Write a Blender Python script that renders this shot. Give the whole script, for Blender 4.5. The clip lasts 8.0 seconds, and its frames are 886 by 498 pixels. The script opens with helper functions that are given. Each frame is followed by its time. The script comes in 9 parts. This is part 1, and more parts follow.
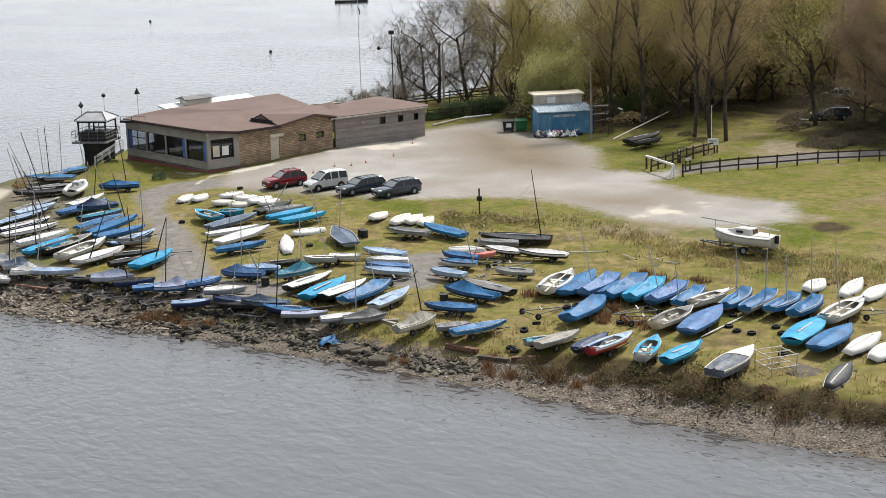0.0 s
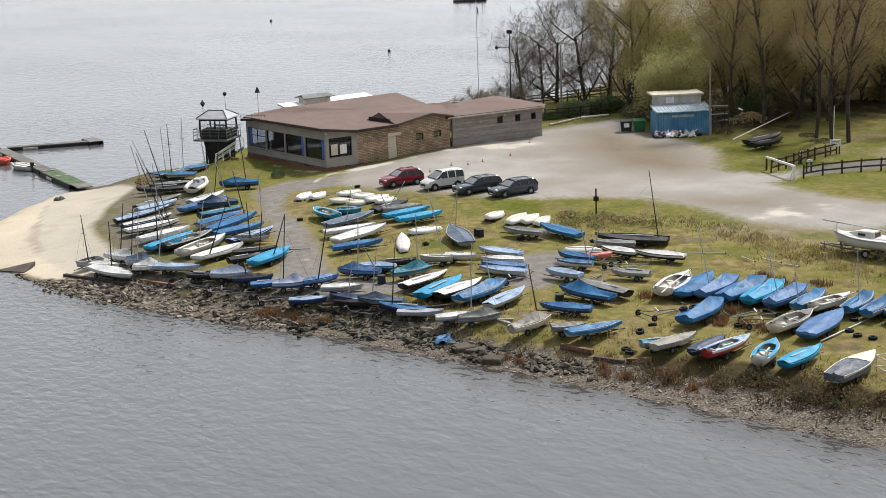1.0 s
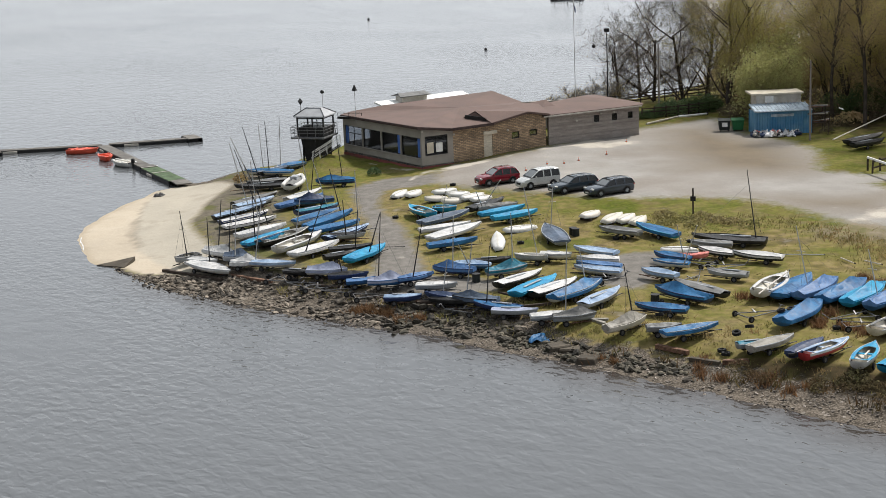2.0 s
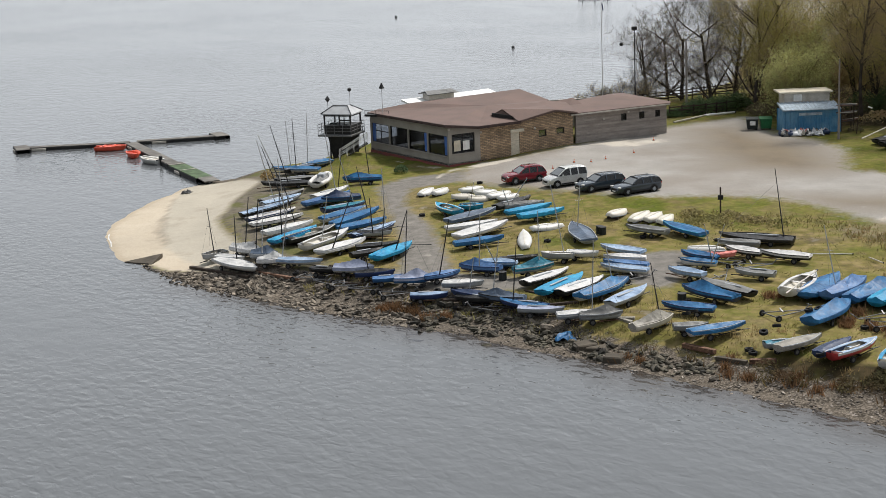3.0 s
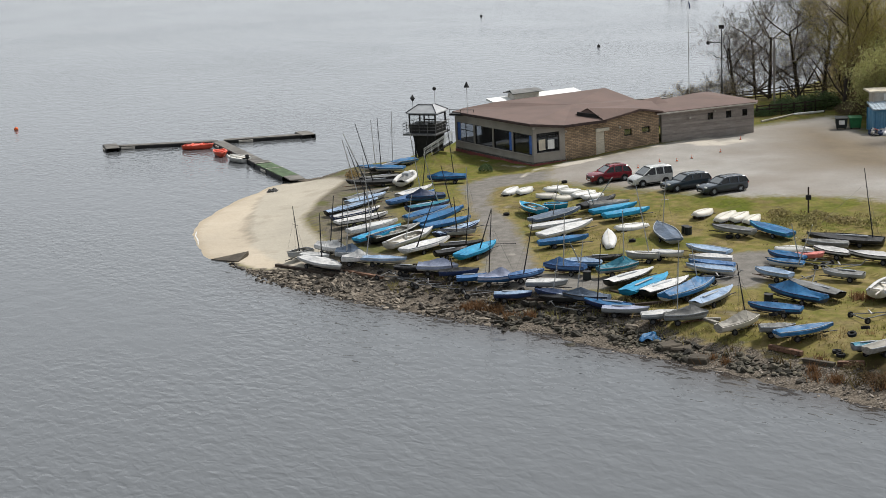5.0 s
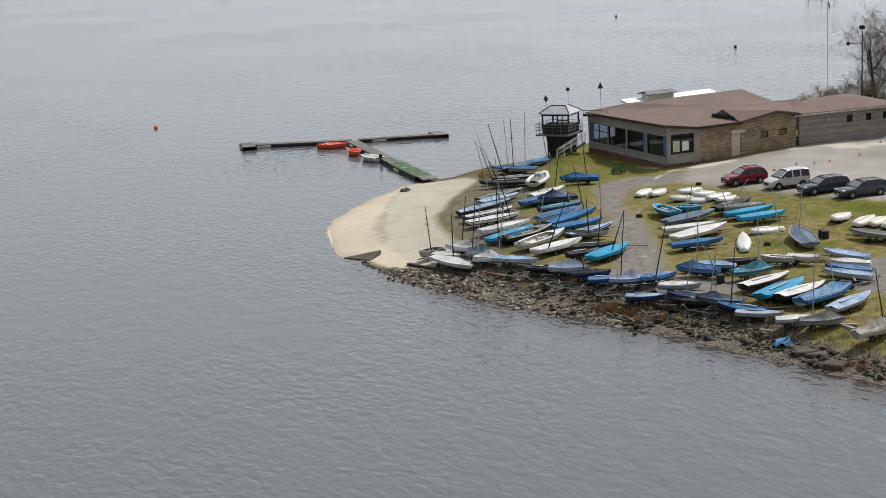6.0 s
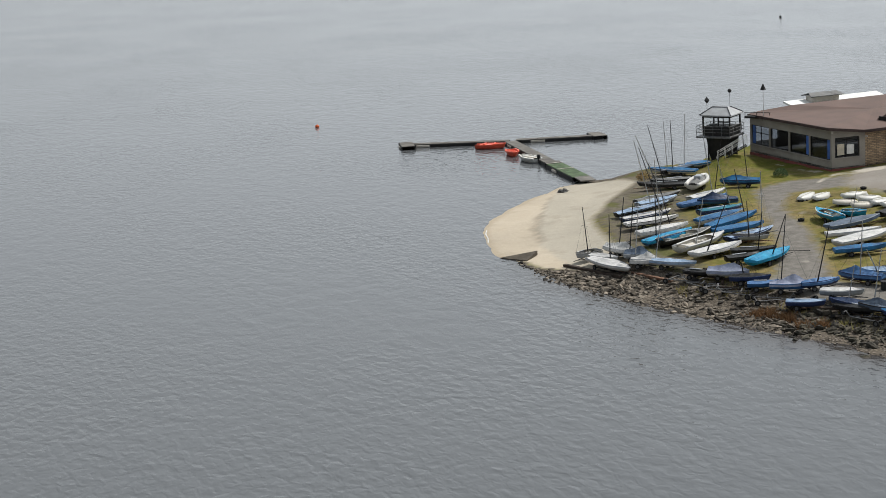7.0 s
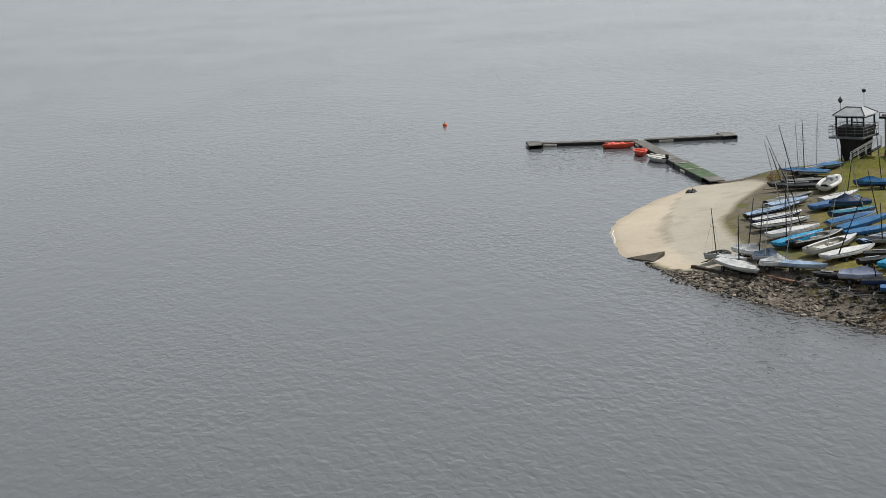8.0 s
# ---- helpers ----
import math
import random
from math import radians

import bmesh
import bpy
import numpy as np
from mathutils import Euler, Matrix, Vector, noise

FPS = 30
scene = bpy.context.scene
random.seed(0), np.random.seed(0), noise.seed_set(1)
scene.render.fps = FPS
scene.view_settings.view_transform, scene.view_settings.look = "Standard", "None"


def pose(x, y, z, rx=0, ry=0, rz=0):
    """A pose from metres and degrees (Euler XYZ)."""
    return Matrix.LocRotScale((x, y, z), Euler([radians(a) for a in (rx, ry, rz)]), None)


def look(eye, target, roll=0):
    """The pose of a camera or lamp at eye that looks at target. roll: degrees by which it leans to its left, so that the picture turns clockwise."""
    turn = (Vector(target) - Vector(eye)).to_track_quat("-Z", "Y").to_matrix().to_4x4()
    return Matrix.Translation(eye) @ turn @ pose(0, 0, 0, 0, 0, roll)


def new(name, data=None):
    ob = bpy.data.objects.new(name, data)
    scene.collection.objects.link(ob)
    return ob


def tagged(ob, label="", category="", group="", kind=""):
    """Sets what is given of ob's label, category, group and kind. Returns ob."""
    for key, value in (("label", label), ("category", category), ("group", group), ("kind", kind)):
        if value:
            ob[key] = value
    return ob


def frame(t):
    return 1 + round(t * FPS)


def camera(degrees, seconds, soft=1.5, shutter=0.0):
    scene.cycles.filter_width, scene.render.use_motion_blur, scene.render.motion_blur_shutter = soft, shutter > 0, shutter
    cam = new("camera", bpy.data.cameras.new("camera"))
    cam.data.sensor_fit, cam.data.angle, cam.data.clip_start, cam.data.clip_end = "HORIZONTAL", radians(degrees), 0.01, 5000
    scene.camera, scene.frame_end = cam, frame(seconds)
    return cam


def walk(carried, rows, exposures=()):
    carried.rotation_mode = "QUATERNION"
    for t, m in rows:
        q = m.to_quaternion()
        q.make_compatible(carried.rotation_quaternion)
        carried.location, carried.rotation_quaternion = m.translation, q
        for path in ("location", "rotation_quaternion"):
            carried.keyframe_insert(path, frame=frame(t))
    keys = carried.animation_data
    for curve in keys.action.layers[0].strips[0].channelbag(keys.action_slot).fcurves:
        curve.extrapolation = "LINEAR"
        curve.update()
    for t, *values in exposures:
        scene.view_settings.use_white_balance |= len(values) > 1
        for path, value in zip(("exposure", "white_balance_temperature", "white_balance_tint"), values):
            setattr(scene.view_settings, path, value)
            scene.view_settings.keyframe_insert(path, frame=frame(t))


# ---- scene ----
cam = camera(31.76, 8.0, soft=0.5)
# The camera hovers over the water and pans to its left: seconds, yaw, pitch, roll.
PAN = [
    (0.0, 0.0, -13.0, -1.8), (0.5, 2.312, -12.932, -2.013), (1.0, 4.368, -12.875, -2.166),
    (1.5, 6.363, -12.823, -2.336), (1.7, 7.17, -12.799, -2.407), (2.8, 8.69, -12.822, -2.472), (3.0, 8.952, -12.824, -2.48),
    (3.5, 9.579, -12.803, -2.508), (4.0, 10.111, -12.802, -2.522), (4.2, 10.37, -12.794, -2.55), (5.3, 13.395, -12.655, -3.03), (5.5, 14.464, -12.601, -3.1),
    (6.0, 17.067, -12.441, -3.261), (6.5, 20.182, -12.25, -3.491), (7.0, 22.946, -12.077, -3.648),
    (7.5, 25.433, -11.93, -3.847), (8.0, 27.676, -11.813, -3.984),
]
EYE = 26.0


def aim(yaw, pitch, roll):
    return pose(0, 0, EYE, 90 + pitch, 0, yaw) @ pose(0, 0, 0, 0, 0, roll)


walk(cam, [(t, aim(yaw, pitch, roll)) for t, yaw, pitch, roll in PAN], [(0.0, 0.49, 6530, 11.0), (1.5, 0.29, 6530, 10.8), (3.5, 0.15, 6520, 10.4), (5.5, 0.07, 6480, 9.7), (8.0, -0.1, 6460, 8.9)])

# ---- light: bright, thinly overcast spring sky ----
SUN_HEIGHT, SUN_TURN = radians(54), radians(38)
world = bpy.data.worlds.new("overcast_sky")
scene.world = world
world.use_nodes = True
wn, wl = world.node_tree.nodes, world.node_tree.links
sky = wn.new("ShaderNodeTexSky")
sky.sky_type = "NISHITA"
sky.sun_disc = False
sky.sun_elevation, sky.sun_rotation = SUN_HEIGHT, SUN_TURN
sky.air_density, sky.dust_density, sky.ozone_density = 1.0, 4.0, 1.0
grey = wn.new("ShaderNodeHueSaturation")
grey.inputs["Saturation"].default_value = 0.35
wl.new(sky.outputs["Color"], grey.inputs["Color"])
veil = wn.new("ShaderNodeMix")
veil.data_type = "RGBA"
veil.inputs["Factor"].default_value = 0.7
# the thin cloud is brightest low down, where it is seen edge-on
aloft, lift, haze = wn.new("ShaderNodeTexCoord"), wn.new("ShaderNodeSeparateXYZ"), wn.new("ShaderNodeMix")
haze.data_type = "RGBA"
haze.inputs["A"].default_value, haze.inputs["B"].default_value = (9.8, 10.4, 11.0, 1), (4.9, 5.4, 6.0, 1)
wl.new(aloft.outputs["Generated"], lift.inputs[0])
wl.new(lift.outputs["Z"], haze.inputs["Factor"])
# and towards the veiled sun, fading smoothly to the far side of the sky
towards, glow, thin = wn.new("ShaderNodeVectorMath"), wn.new("ShaderNodeMapRange"), wn.new("ShaderNodeVectorMath")
towards.operation, thin.operation = "DOT_PRODUCT", "SCALE"
towards.inputs[1].default_value = (math.sin(SUN_TURN) * math.cos(SUN_HEIGHT), math.cos(SUN_TURN) * math.cos(SUN_HEIGHT), math.sin(SUN_HEIGHT))
glow.interpolation_type = "SMOOTHSTEP"
glow.inputs["From Min"].default_value, glow.inputs["From Max"].default_value = -0.7, 1.0
glow.inputs["To Min"].default_value, glow.inputs["To Max"].default_value = 0.38, 1.4
wl.new(aloft.outputs["Generated"], towards.inputs[0])
wl.new(towards.outputs["Value"], glow.inputs["Value"])
wl.new(haze.outputs["Result"], thin.inputs[0])
wl.new(glow.outputs["Result"], thin.inputs["Scale"])
wl.new(thin.outputs["Vector"], veil.inputs["B"])
wl.new(grey.outputs["Color"], veil.inputs["A"])
wl.new(veil.outputs["Result"], wn["Background"].inputs["Color"])
wn["Background"].inputs["Strength"].default_value = 0.092
sun_data = bpy.data.lights.new("sun", "SUN")
sun_data.energy, sun_data.angle, sun_data.color = 4.1, radians(6), (1.0, 0.96, 0.9)
sun = new("sun", sun_data)
sun.matrix_world = look((0, 0, 60), Vector((0, 0, 60)) - Vector((math.sin(SUN_TURN) * math.cos(SUN_HEIGHT), math.cos(SUN_TURN) * math.cos(SUN_HEIGHT), math.sin(SUN_HEIGHT))))


# ---- materials ----
def mat(name, colour, rough=0.6, metal=0.0, vary=0.15, scale=2.0, bump=0.1, fine=25.0, other=None, spec=0.3, island=0.0):
    """A painted, worn or natural surface: two scales of noise mix the colour with a second one, and drive roughness and relief."""
    m = bpy.data.materials.new(name)
    m.use_nodes = True
    n, l = m.node_tree.nodes, m.node_tree.links
    b = n["Principled BSDF"]
    b.inputs["Metallic"].default_value = metal
    b.inputs["Specular IOR Level"].default_value = spec
    co = n.new("ShaderNodeTexCoord")
    big, small = n.new("ShaderNodeTexNoise"), n.new("ShaderNodeTexNoise")
    shift, moved = n.new("ShaderNodeObjectInfo"), n.new("ShaderNodeVectorMath")
    moved.operation = "MULTIPLY_ADD"
    moved.inputs[1].default_value = (37, 53, 71)
    l.new(shift.outputs["Random"], moved.inputs[0])
    l.new(co.outputs["Object"], moved.inputs[2])
    for t, s in ((big, scale), (small, fine)):
        t.inputs["Scale"].default_value = s
        t.inputs["Detail"].default_value = 5
        l.new(moved.outputs["Vector"], t.inputs["Vector"])
    ramp = n.new("ShaderNodeMapRange")
    ramp.inputs["From Min"].default_value, ramp.inputs["From Max"].default_value = 0.36, 0.66
    l.new(big.outputs["Fac"], ramp.inputs["Value"])
    mix = n.new("ShaderNodeMix")
    mix.data_type = "RGBA"
    a = colour
    c = other if other else [v * (1 - 2.2 * vary) for v in colour]
    mix.inputs["A"].default_value, mix.inputs["B"].default_value = (*a, 1), (*c, 1)
    l.new(ramp.outputs["Result"], mix.inputs["Factor"])
    mul = n.new("ShaderNodeMix")
    mul.data_type, mul.blend_type = "RGBA", "MULTIPLY"
    mul.inputs["Factor"].default_value = 1.0
    tone = n.new("ShaderNodeMapRange")
    tone.inputs["From Min"].default_value, tone.inputs["From Max"].default_value = 0.3, 0.7
    tone.inputs["To Min"].default_value, tone.inputs["To Max"].default_value = 1 - vary, 1 + vary
    l.new(small.outputs["Fac"], tone.inputs["Value"])
    l.new(mix.outputs["Result"], mul.inputs["A"])
    l.new(tone.outputs["Result"], mul.inputs["B"])
    last = mul.outputs["Result"]
    if island:
        info = n.new("ShaderNodeNewGeometry")
        ob = n.new("ShaderNodeObjectInfo")
        add = n.new("ShaderNodeMath")
        l.new(info.outputs["Random Per Island"], add.inputs[0])
        l.new(ob.outputs["Random"], add.inputs[1])
        fr = n.new("ShaderNodeMath")
        fr.operation = "FRACT"
        l.new(add.outputs[0], fr.inputs[0])
        rr = n.new("ShaderNodeMapRange")
        rr.inputs["To Min"].default_value, rr.inputs["To Max"].default_value = 1 - island, 1 + island
        l.new(fr.outputs[0], rr.inputs["Value"])
        m2 = n.new("ShaderNodeMix")
        m2.data_type, m2.blend_type = "RGBA", "MULTIPLY"
        m2.inputs["Factor"].default_value = 1.0
        l.new(last, m2.inputs["A"])
        l.new(rr.outputs["Result"], m2.inputs["B"])
        last = m2.outputs["Result"]
    l.new(last, b.inputs["Base Color"])
    rg = n.new("ShaderNodeMapRange")
    rg.inputs["To Min"].default_value, rg.inputs["To Max"].default_value = max(0.02, rough - 0.12), min(1, rough + 0.12)
    l.new(small.outputs["Fac"], rg.inputs["Value"])
    l.new(rg.outputs["Result"], b.inputs["Roughness"])
    bp = n.new("ShaderNodeBump")
    bp.inputs["Strength"].default_value, bp.inputs["Distance"].default_value = bump, 0.05
    l.new(small.outputs["Fac"], bp.inputs["Height"])
    l.new(bp.outputs["Normal"], b.inputs["Normal"])
    return m


def canvas(name, colour, other=None):
    """Proofed boat-cover cloth: faded in patches, with long creases that catch the sky."""
    m = mat(name, colour, 0.5, vary=0.16, scale=1.1, bump=0.4, fine=6.0, other=other or [v * 0.6 for v in colour], spec=0.22)
    n, l = m.node_tree.nodes, m.node_tree.links
    b = n["Principled BSDF"]
    fine = b.inputs["Normal"].links[0].from_node
    where = next(x for x in n if x.bl_idname == "ShaderNodeVectorMath")
    crease, fold, deep = n.new("ShaderNodeTexNoise"), n.new("ShaderNodeMath"), n.new("ShaderNodeBump")
    crease.inputs["Scale"].default_value, crease.inputs["Detail"].default_value, crease.inputs["Distortion"].default_value = 0.9, 1.0, 0.5
    l.new(where.outputs["Vector"], crease.inputs["Vector"])
    fold.operation = "PINGPONG"
    fold.inputs[1].default_value = 0.12
    l.new(crease.outputs["Fac"], fold.inputs[0])
    deep.inputs["Strength"].default_value, deep.inputs["Distance"].default_value = 0.3, 0.6
    l.new(fold.outputs[0], deep.inputs["Height"])
    l.new(deep.outputs["Normal"], fine.inputs["Normal"])
    return m


HULL_WHITE = mat("white_gelcoat", (0.56, 0.555, 0.535), 0.4, vary=0.1, scale=1.1, other=(0.47, 0.46, 0.42))
HULL_CREAM = mat("weathered_cream_gelcoat", (0.56, 0.52, 0.46), 0.5, vary=0.12, scale=1.4, other=(0.45, 0.43, 0.36))
HULL_GREY = mat("grey_gelcoat", (0.33, 0.35, 0.37), 0.45, vary=0.12, scale=1.3)
HULL_BLUE = mat("blue_gelcoat", (0.04, 0.13, 0.3), 0.35, vary=0.12)
HULL_CYAN = mat("bright_blue_gelcoat", (0.018, 0.27, 0.46), 0.4, vary=0.14)
HULL_NAVY = mat("navy_gelcoat", (0.03, 0.05, 0.13), 0.35, vary=0.12)
HULL_RED = mat("red_gelcoat", (0.45, 0.05, 0.05), 0.4, vary=0.12)
HULL_CORAL = mat("faded_red_gelcoat", (0.62, 0.2, 0.17), 0.5, vary=0.12)
HULL_BLACK = mat("black_gelcoat", (0.0138, 0.0143, 0.0154), 0.45, vary=0.2, other=(0.0330, 0.0330, 0.0330))
COVER_BLUE = canvas("blue_canvas", (0.022, 0.13, 0.28), other=(0.012, 0.062, 0.15))
COVER_CYAN = canvas("bright_blue_canvas", (0.018, 0.26, 0.43), other=(0.014, 0.17, 0.32))
COVER_TEAL = canvas("teal_canvas", (0.012, 0.15, 0.22))
COVER_NAVY = canvas("dark_navy_canvas", (0.025, 0.043, 0.093))
COVER_VIOLET = canvas("violet_blue_canvas", (0.075, 0.165, 0.33), other=(0.035, 0.088, 0.2))
COVER_LIGHT = canvas("faded_light_blue_canvas", (0.294, 0.386, 0.506), other=(0.124, 0.186, 0.285))
COVER_SLATE = canvas("faded_slate_blue_canvas", (0.087, 0.118, 0.167))
COVER_PALE = canvas("pale_lavender_grey_canvas", (0.3, 0.33, 0.43), other=(0.2, 0.22, 0.3))
COVER_GREY = canvas("grey_canvas", (0.161, 0.161, 0.155))
COVER_SAND = canvas("stone_coloured_canvas", (0.260, 0.242, 0.205))
COVER_WHITE = canvas("white_canvas", (0.54, 0.53, 0.515), other=(0.4, 0.4, 0.39))
COVER_BLACK = canvas("black_canvas", (0.019, 0.019, 0.020))
TARP = mat("torn_silver_tarpaulin", (0.1, 0.115, 0.14), 0.5, vary=0.4, scale=2.2, bump=1.0, fine=6, other=(0.04, 0.045, 0.055))
ALLOY = mat("dull_alloy", (0.5, 0.5, 0.5), 0.45, metal=0.7, vary=0.1)
DARK_ALLOY = mat("black_anodised_alloy", (0.0275, 0.0275, 0.0303), 0.5, metal=0.3, vary=0.15)
GALV = mat("galvanised_steel", (0.2, 0.2, 0.2), 0.55, metal=0.5, vary=0.2, scale=5)
RUST = mat("rusted_steel", (0.2, 0.11, 0.07), 0.8, vary=0.3, scale=5)
RUBBER = mat("black_rubber", (0.0121, 0.0121, 0.0127), 0.85, vary=0.25)
DARK_IN = mat("dark_cockpit_sole", (0.12, 0.12, 0.12), 0.7, vary=0.3)
ROPE = mat("grey_rope", (0.45, 0.43, 0.38), 0.9, vary=0.2)
RENDER_GREY = mat("grey_render", (0.31, 0.287, 0.25), 0.85, vary=0.1, scale=0.7, other=(0.25, 0.23, 0.205))
TIMBER_GREY = mat("weathered_grey_boarding", (0.29, 0.26, 0.235), 0.85, vary=0.2, scale=1.1, other=(0.22, 0.19, 0.172), island=0.15)
ROOF = mat("red_brown_roof_felt", (0.138, 0.093, 0.079), 0.85, vary=0.12, scale=0.5, other=(0.112, 0.078, 0.067), fine=12)
FASCIA = mat("dark_brown_fascia", (0.07, 0.045, 0.04), 0.7, vary=0.2)
PLINTH = mat("dull_red_paint", (0.22, 0.06, 0.055), 0.75, vary=0.2, other=(0.15, 0.06, 0.05))
CREAM_PAINT = mat("cream_paint", (0.6, 0.54, 0.43), 0.6, vary=0.1)
WHITE_PAINT = mat("white_paint", (0.74, 0.74, 0.72), 0.55, vary=0.1, other=(0.6, 0.6, 0.57))
BLACK_PAINT = mat("black_paint", (0.0110, 0.0110, 0.0116), 0.6, vary=0.25, other=(0.0220, 0.0209, 0.0193))
BLUE_FRAME = mat("blue_window_frame", (0.06, 0.16, 0.5), 0.5, vary=0.15)
CONTAINER = mat("faded_blue_container_steel", (0.05, 0.18, 0.32), 0.6, vary=0.25, scale=0.9, other=(0.13, 0.27, 0.38))
PALE_ROOF = mat("pale_blue_sheet", (0.42, 0.5, 0.56), 0.6, vary=0.2)
OLD_WHITE = mat("dirty_white_board", (0.5, 0.47, 0.42), 0.8, vary=0.2, scale=1.5, other=(0.36, 0.33, 0.28))
FENCE_WOOD = mat("dark_stained_timber", (0.062, 0.045, 0.034), 0.85, vary=0.25, scale=3)
DECK_WOOD = mat("wet_grey_decking", (0.15, 0.14, 0.125), 0.8, vary=0.2, scale=1.0, island=0.2)
GREEN_MAT = mat("green_deck_matting", (0.085, 0.13, 0.065), 0.9, vary=0.25, scale=1.5)
GREEN_BIN = mat("green_plastic", (0.02, 0.14, 0.05), 0.5, vary=0.15)
DARK_BIN = mat("dark_plastic", (0.0165, 0.0220, 0.0220), 0.5, vary=0.15)
ORANGE = mat("orange_plastic", (0.75, 0.13, 0.03), 0.45, vary=0.1)
RED_BOAT = mat("orange_red_hull", (0.72, 0.11, 0.06), 0.4, vary=0.1)
CAR_RED = mat("dark_red_car_paint", (0.17, 0.006, 0.016), 0.14, vary=0.05, bump=0.0, spec=0.6)
CAR_SILVER = mat("silver_car_paint", (0.5, 0.51, 0.5), 0.3, metal=0.25, vary=0.05, bump=0.0)
CAR_BLUE = mat("dark_slate_blue_car_paint", (0.035, 0.05, 0.065), 0.14, metal=0.2, vary=0.05, bump=0.0, spec=0.6)
CAR_GREY = mat("dark_blue_grey_car_paint", (0.05, 0.062, 0.078), 0.14, metal=0.3, vary=0.05, bump=0.0, spec=0.6)
CAR_GLASS = mat("dark_car_glass", (0.008, 0.009, 0.01), 0.28, vary=0.05, bump=0.0, spec=0.4)
# pale base colour stands in for the sky reflected in the windscreen
WINDSCREEN = mat("pale_tinted_windscreen", (0.13, 0.14, 0.145), 0.12, vary=0.05, bump=0.0, spec=0.6)
LAMP_GLASS = mat("clear_lamp_lens", (0.6, 0.6, 0.58), 0.15, vary=0.05, bump=0.0)
TAIL_GLASS = mat("red_lamp_lens", (0.35, 0.02, 0.02), 0.2, vary=0.05, bump=0.0)
BARK = mat("grey_brown_bark", (0.07, 0.057, 0.047), 0.9, vary=0.25, scale=2)
TWIG = mat("bare_twigs", (0.17, 0.145, 0.125), 0.9, vary=0.2, scale=0.4)
BUDS_BROWN = mat("brown_spring_buds", (0.35, 0.295, 0.135), 0.9, vary=0.25, scale=0.25, other=(0.38, 0.275, 0.15), island=0.1, spec=0.05)
BUDS_GREEN = mat("yellow_green_spring_leaves", (0.378, 0.350, 0.105), 0.85, vary=0.25, scale=0.25, other=(0.315, 0.259, 0.098), island=0.1, spec=0.05)
LEAF_LIGHT = mat("fresh_pale_green_leaves", (0.434, 0.448, 0.189), 0.8, vary=0.2, scale=0.4, other=(0.364, 0.350, 0.140), island=0.1, spec=0.05)
IVY = mat("dark_evergreen_leaves", (0.06, 0.1, 0.035), 0.7, vary=0.3, scale=0.6, other=(0.1, 0.14, 0.05), island=0.3)
BARE_TWIG = mat("dark_bare_twigs", (0.13, 0.11, 0.095), 0.9, vary=0.2, scale=0.4)
WOOD_TWIG = mat("olive_brown_budding_twigs", (0.238, 0.182, 0.105), 0.9, vary=0.2, scale=0.3, other=(0.182, 0.140, 0.084))
DEAD_GRASS = mat("dead_rushes", (0.36, 0.28, 0.13), 0.9, vary=0.2, scale=0.3, other=(0.25, 0.17, 0.08), island=0.35)
RUSSET = mat("russet_dead_rushes", (0.2, 0.11, 0.055), 0.9, vary=0.2, scale=0.3, other=(0.14, 0.085, 0.045), island=0.35)
BUDS_MAUVE = mat("mauve_brown_spring_buds", (0.27, 0.195, 0.14), 0.9, vary=0.25, scale=0.25, other=(0.23, 0.17, 0.115), island=0.1, spec=0.05)
LIVE_GRASS = mat("rough_grass_blades", (0.2, 0.19, 0.06), 0.9, vary=0.2, scale=0.3, other=(0.27, 0.22, 0.1), island=0.35)
ROCK = mat("shore_stone", (0.165, 0.138, 0.108), 0.85, vary=0.3, scale=1.3, bump=0.6, fine=7, other=(0.055, 0.048, 0.038), island=0.8)
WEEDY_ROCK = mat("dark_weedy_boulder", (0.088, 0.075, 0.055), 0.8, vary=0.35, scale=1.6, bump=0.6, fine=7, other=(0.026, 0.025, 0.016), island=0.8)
PEBBLE = mat("pale_shingle", (0.215, 0.186, 0.157), 0.85, vary=0.2, scale=1.3, bump=0.5, fine=9, other=(0.12, 0.103, 0.086), island=0.5)
SLAB_STONE = mat("brown_stone_slab", (0.09, 0.075, 0.056), 0.85, vary=0.2, scale=1.0, bump=0.5, fine=7)
BRAMBLE = mat("brown_brambles", (0.11, 0.082, 0.055), 0.9, vary=0.25, scale=0.4, other=(0.09, 0.085, 0.04), island=0.3)
BANK_BRUSH = mat("dark_red_brown_bank_brush", (0.13, 0.08, 0.042), 0.9, vary=0.25, scale=0.5, other=(0.07, 0.068, 0.026), island=0.5)
WHITE_BAG = mat("white_plastic_sacks", (0.62, 0.62, 0.62), 0.5, vary=0.15, island=0.3)


def let_light_through(m, amount):
    """Thin leaves pass some light on."""
    n, l = m.node_tree.nodes, m.node_tree.links
    b, o = n["Principled BSDF"], n["Material Output"]
    t, x = n.new("ShaderNodeBsdfTranslucent"), n.new("ShaderNodeMixShader")
    l.new(b.inputs["Base Color"].links[0].from_socket, t.inputs["Color"])
    x.inputs["Fac"].default_value = amount
    l.new(b.outputs[0], x.inputs[1])
    l.new(t.outputs[0], x.inputs[2])
    l.new(x.outputs[0], o.inputs["Surface"])


for leaf in (BUDS_BROWN, BUDS_GREEN, LEAF_LIGHT, IVY, DEAD_GRASS, RUSSET, BUDS_MAUVE, LIVE_GRASS, BRAMBLE, BANK_BRUSH):
    let_light_through(leaf, 0.35)


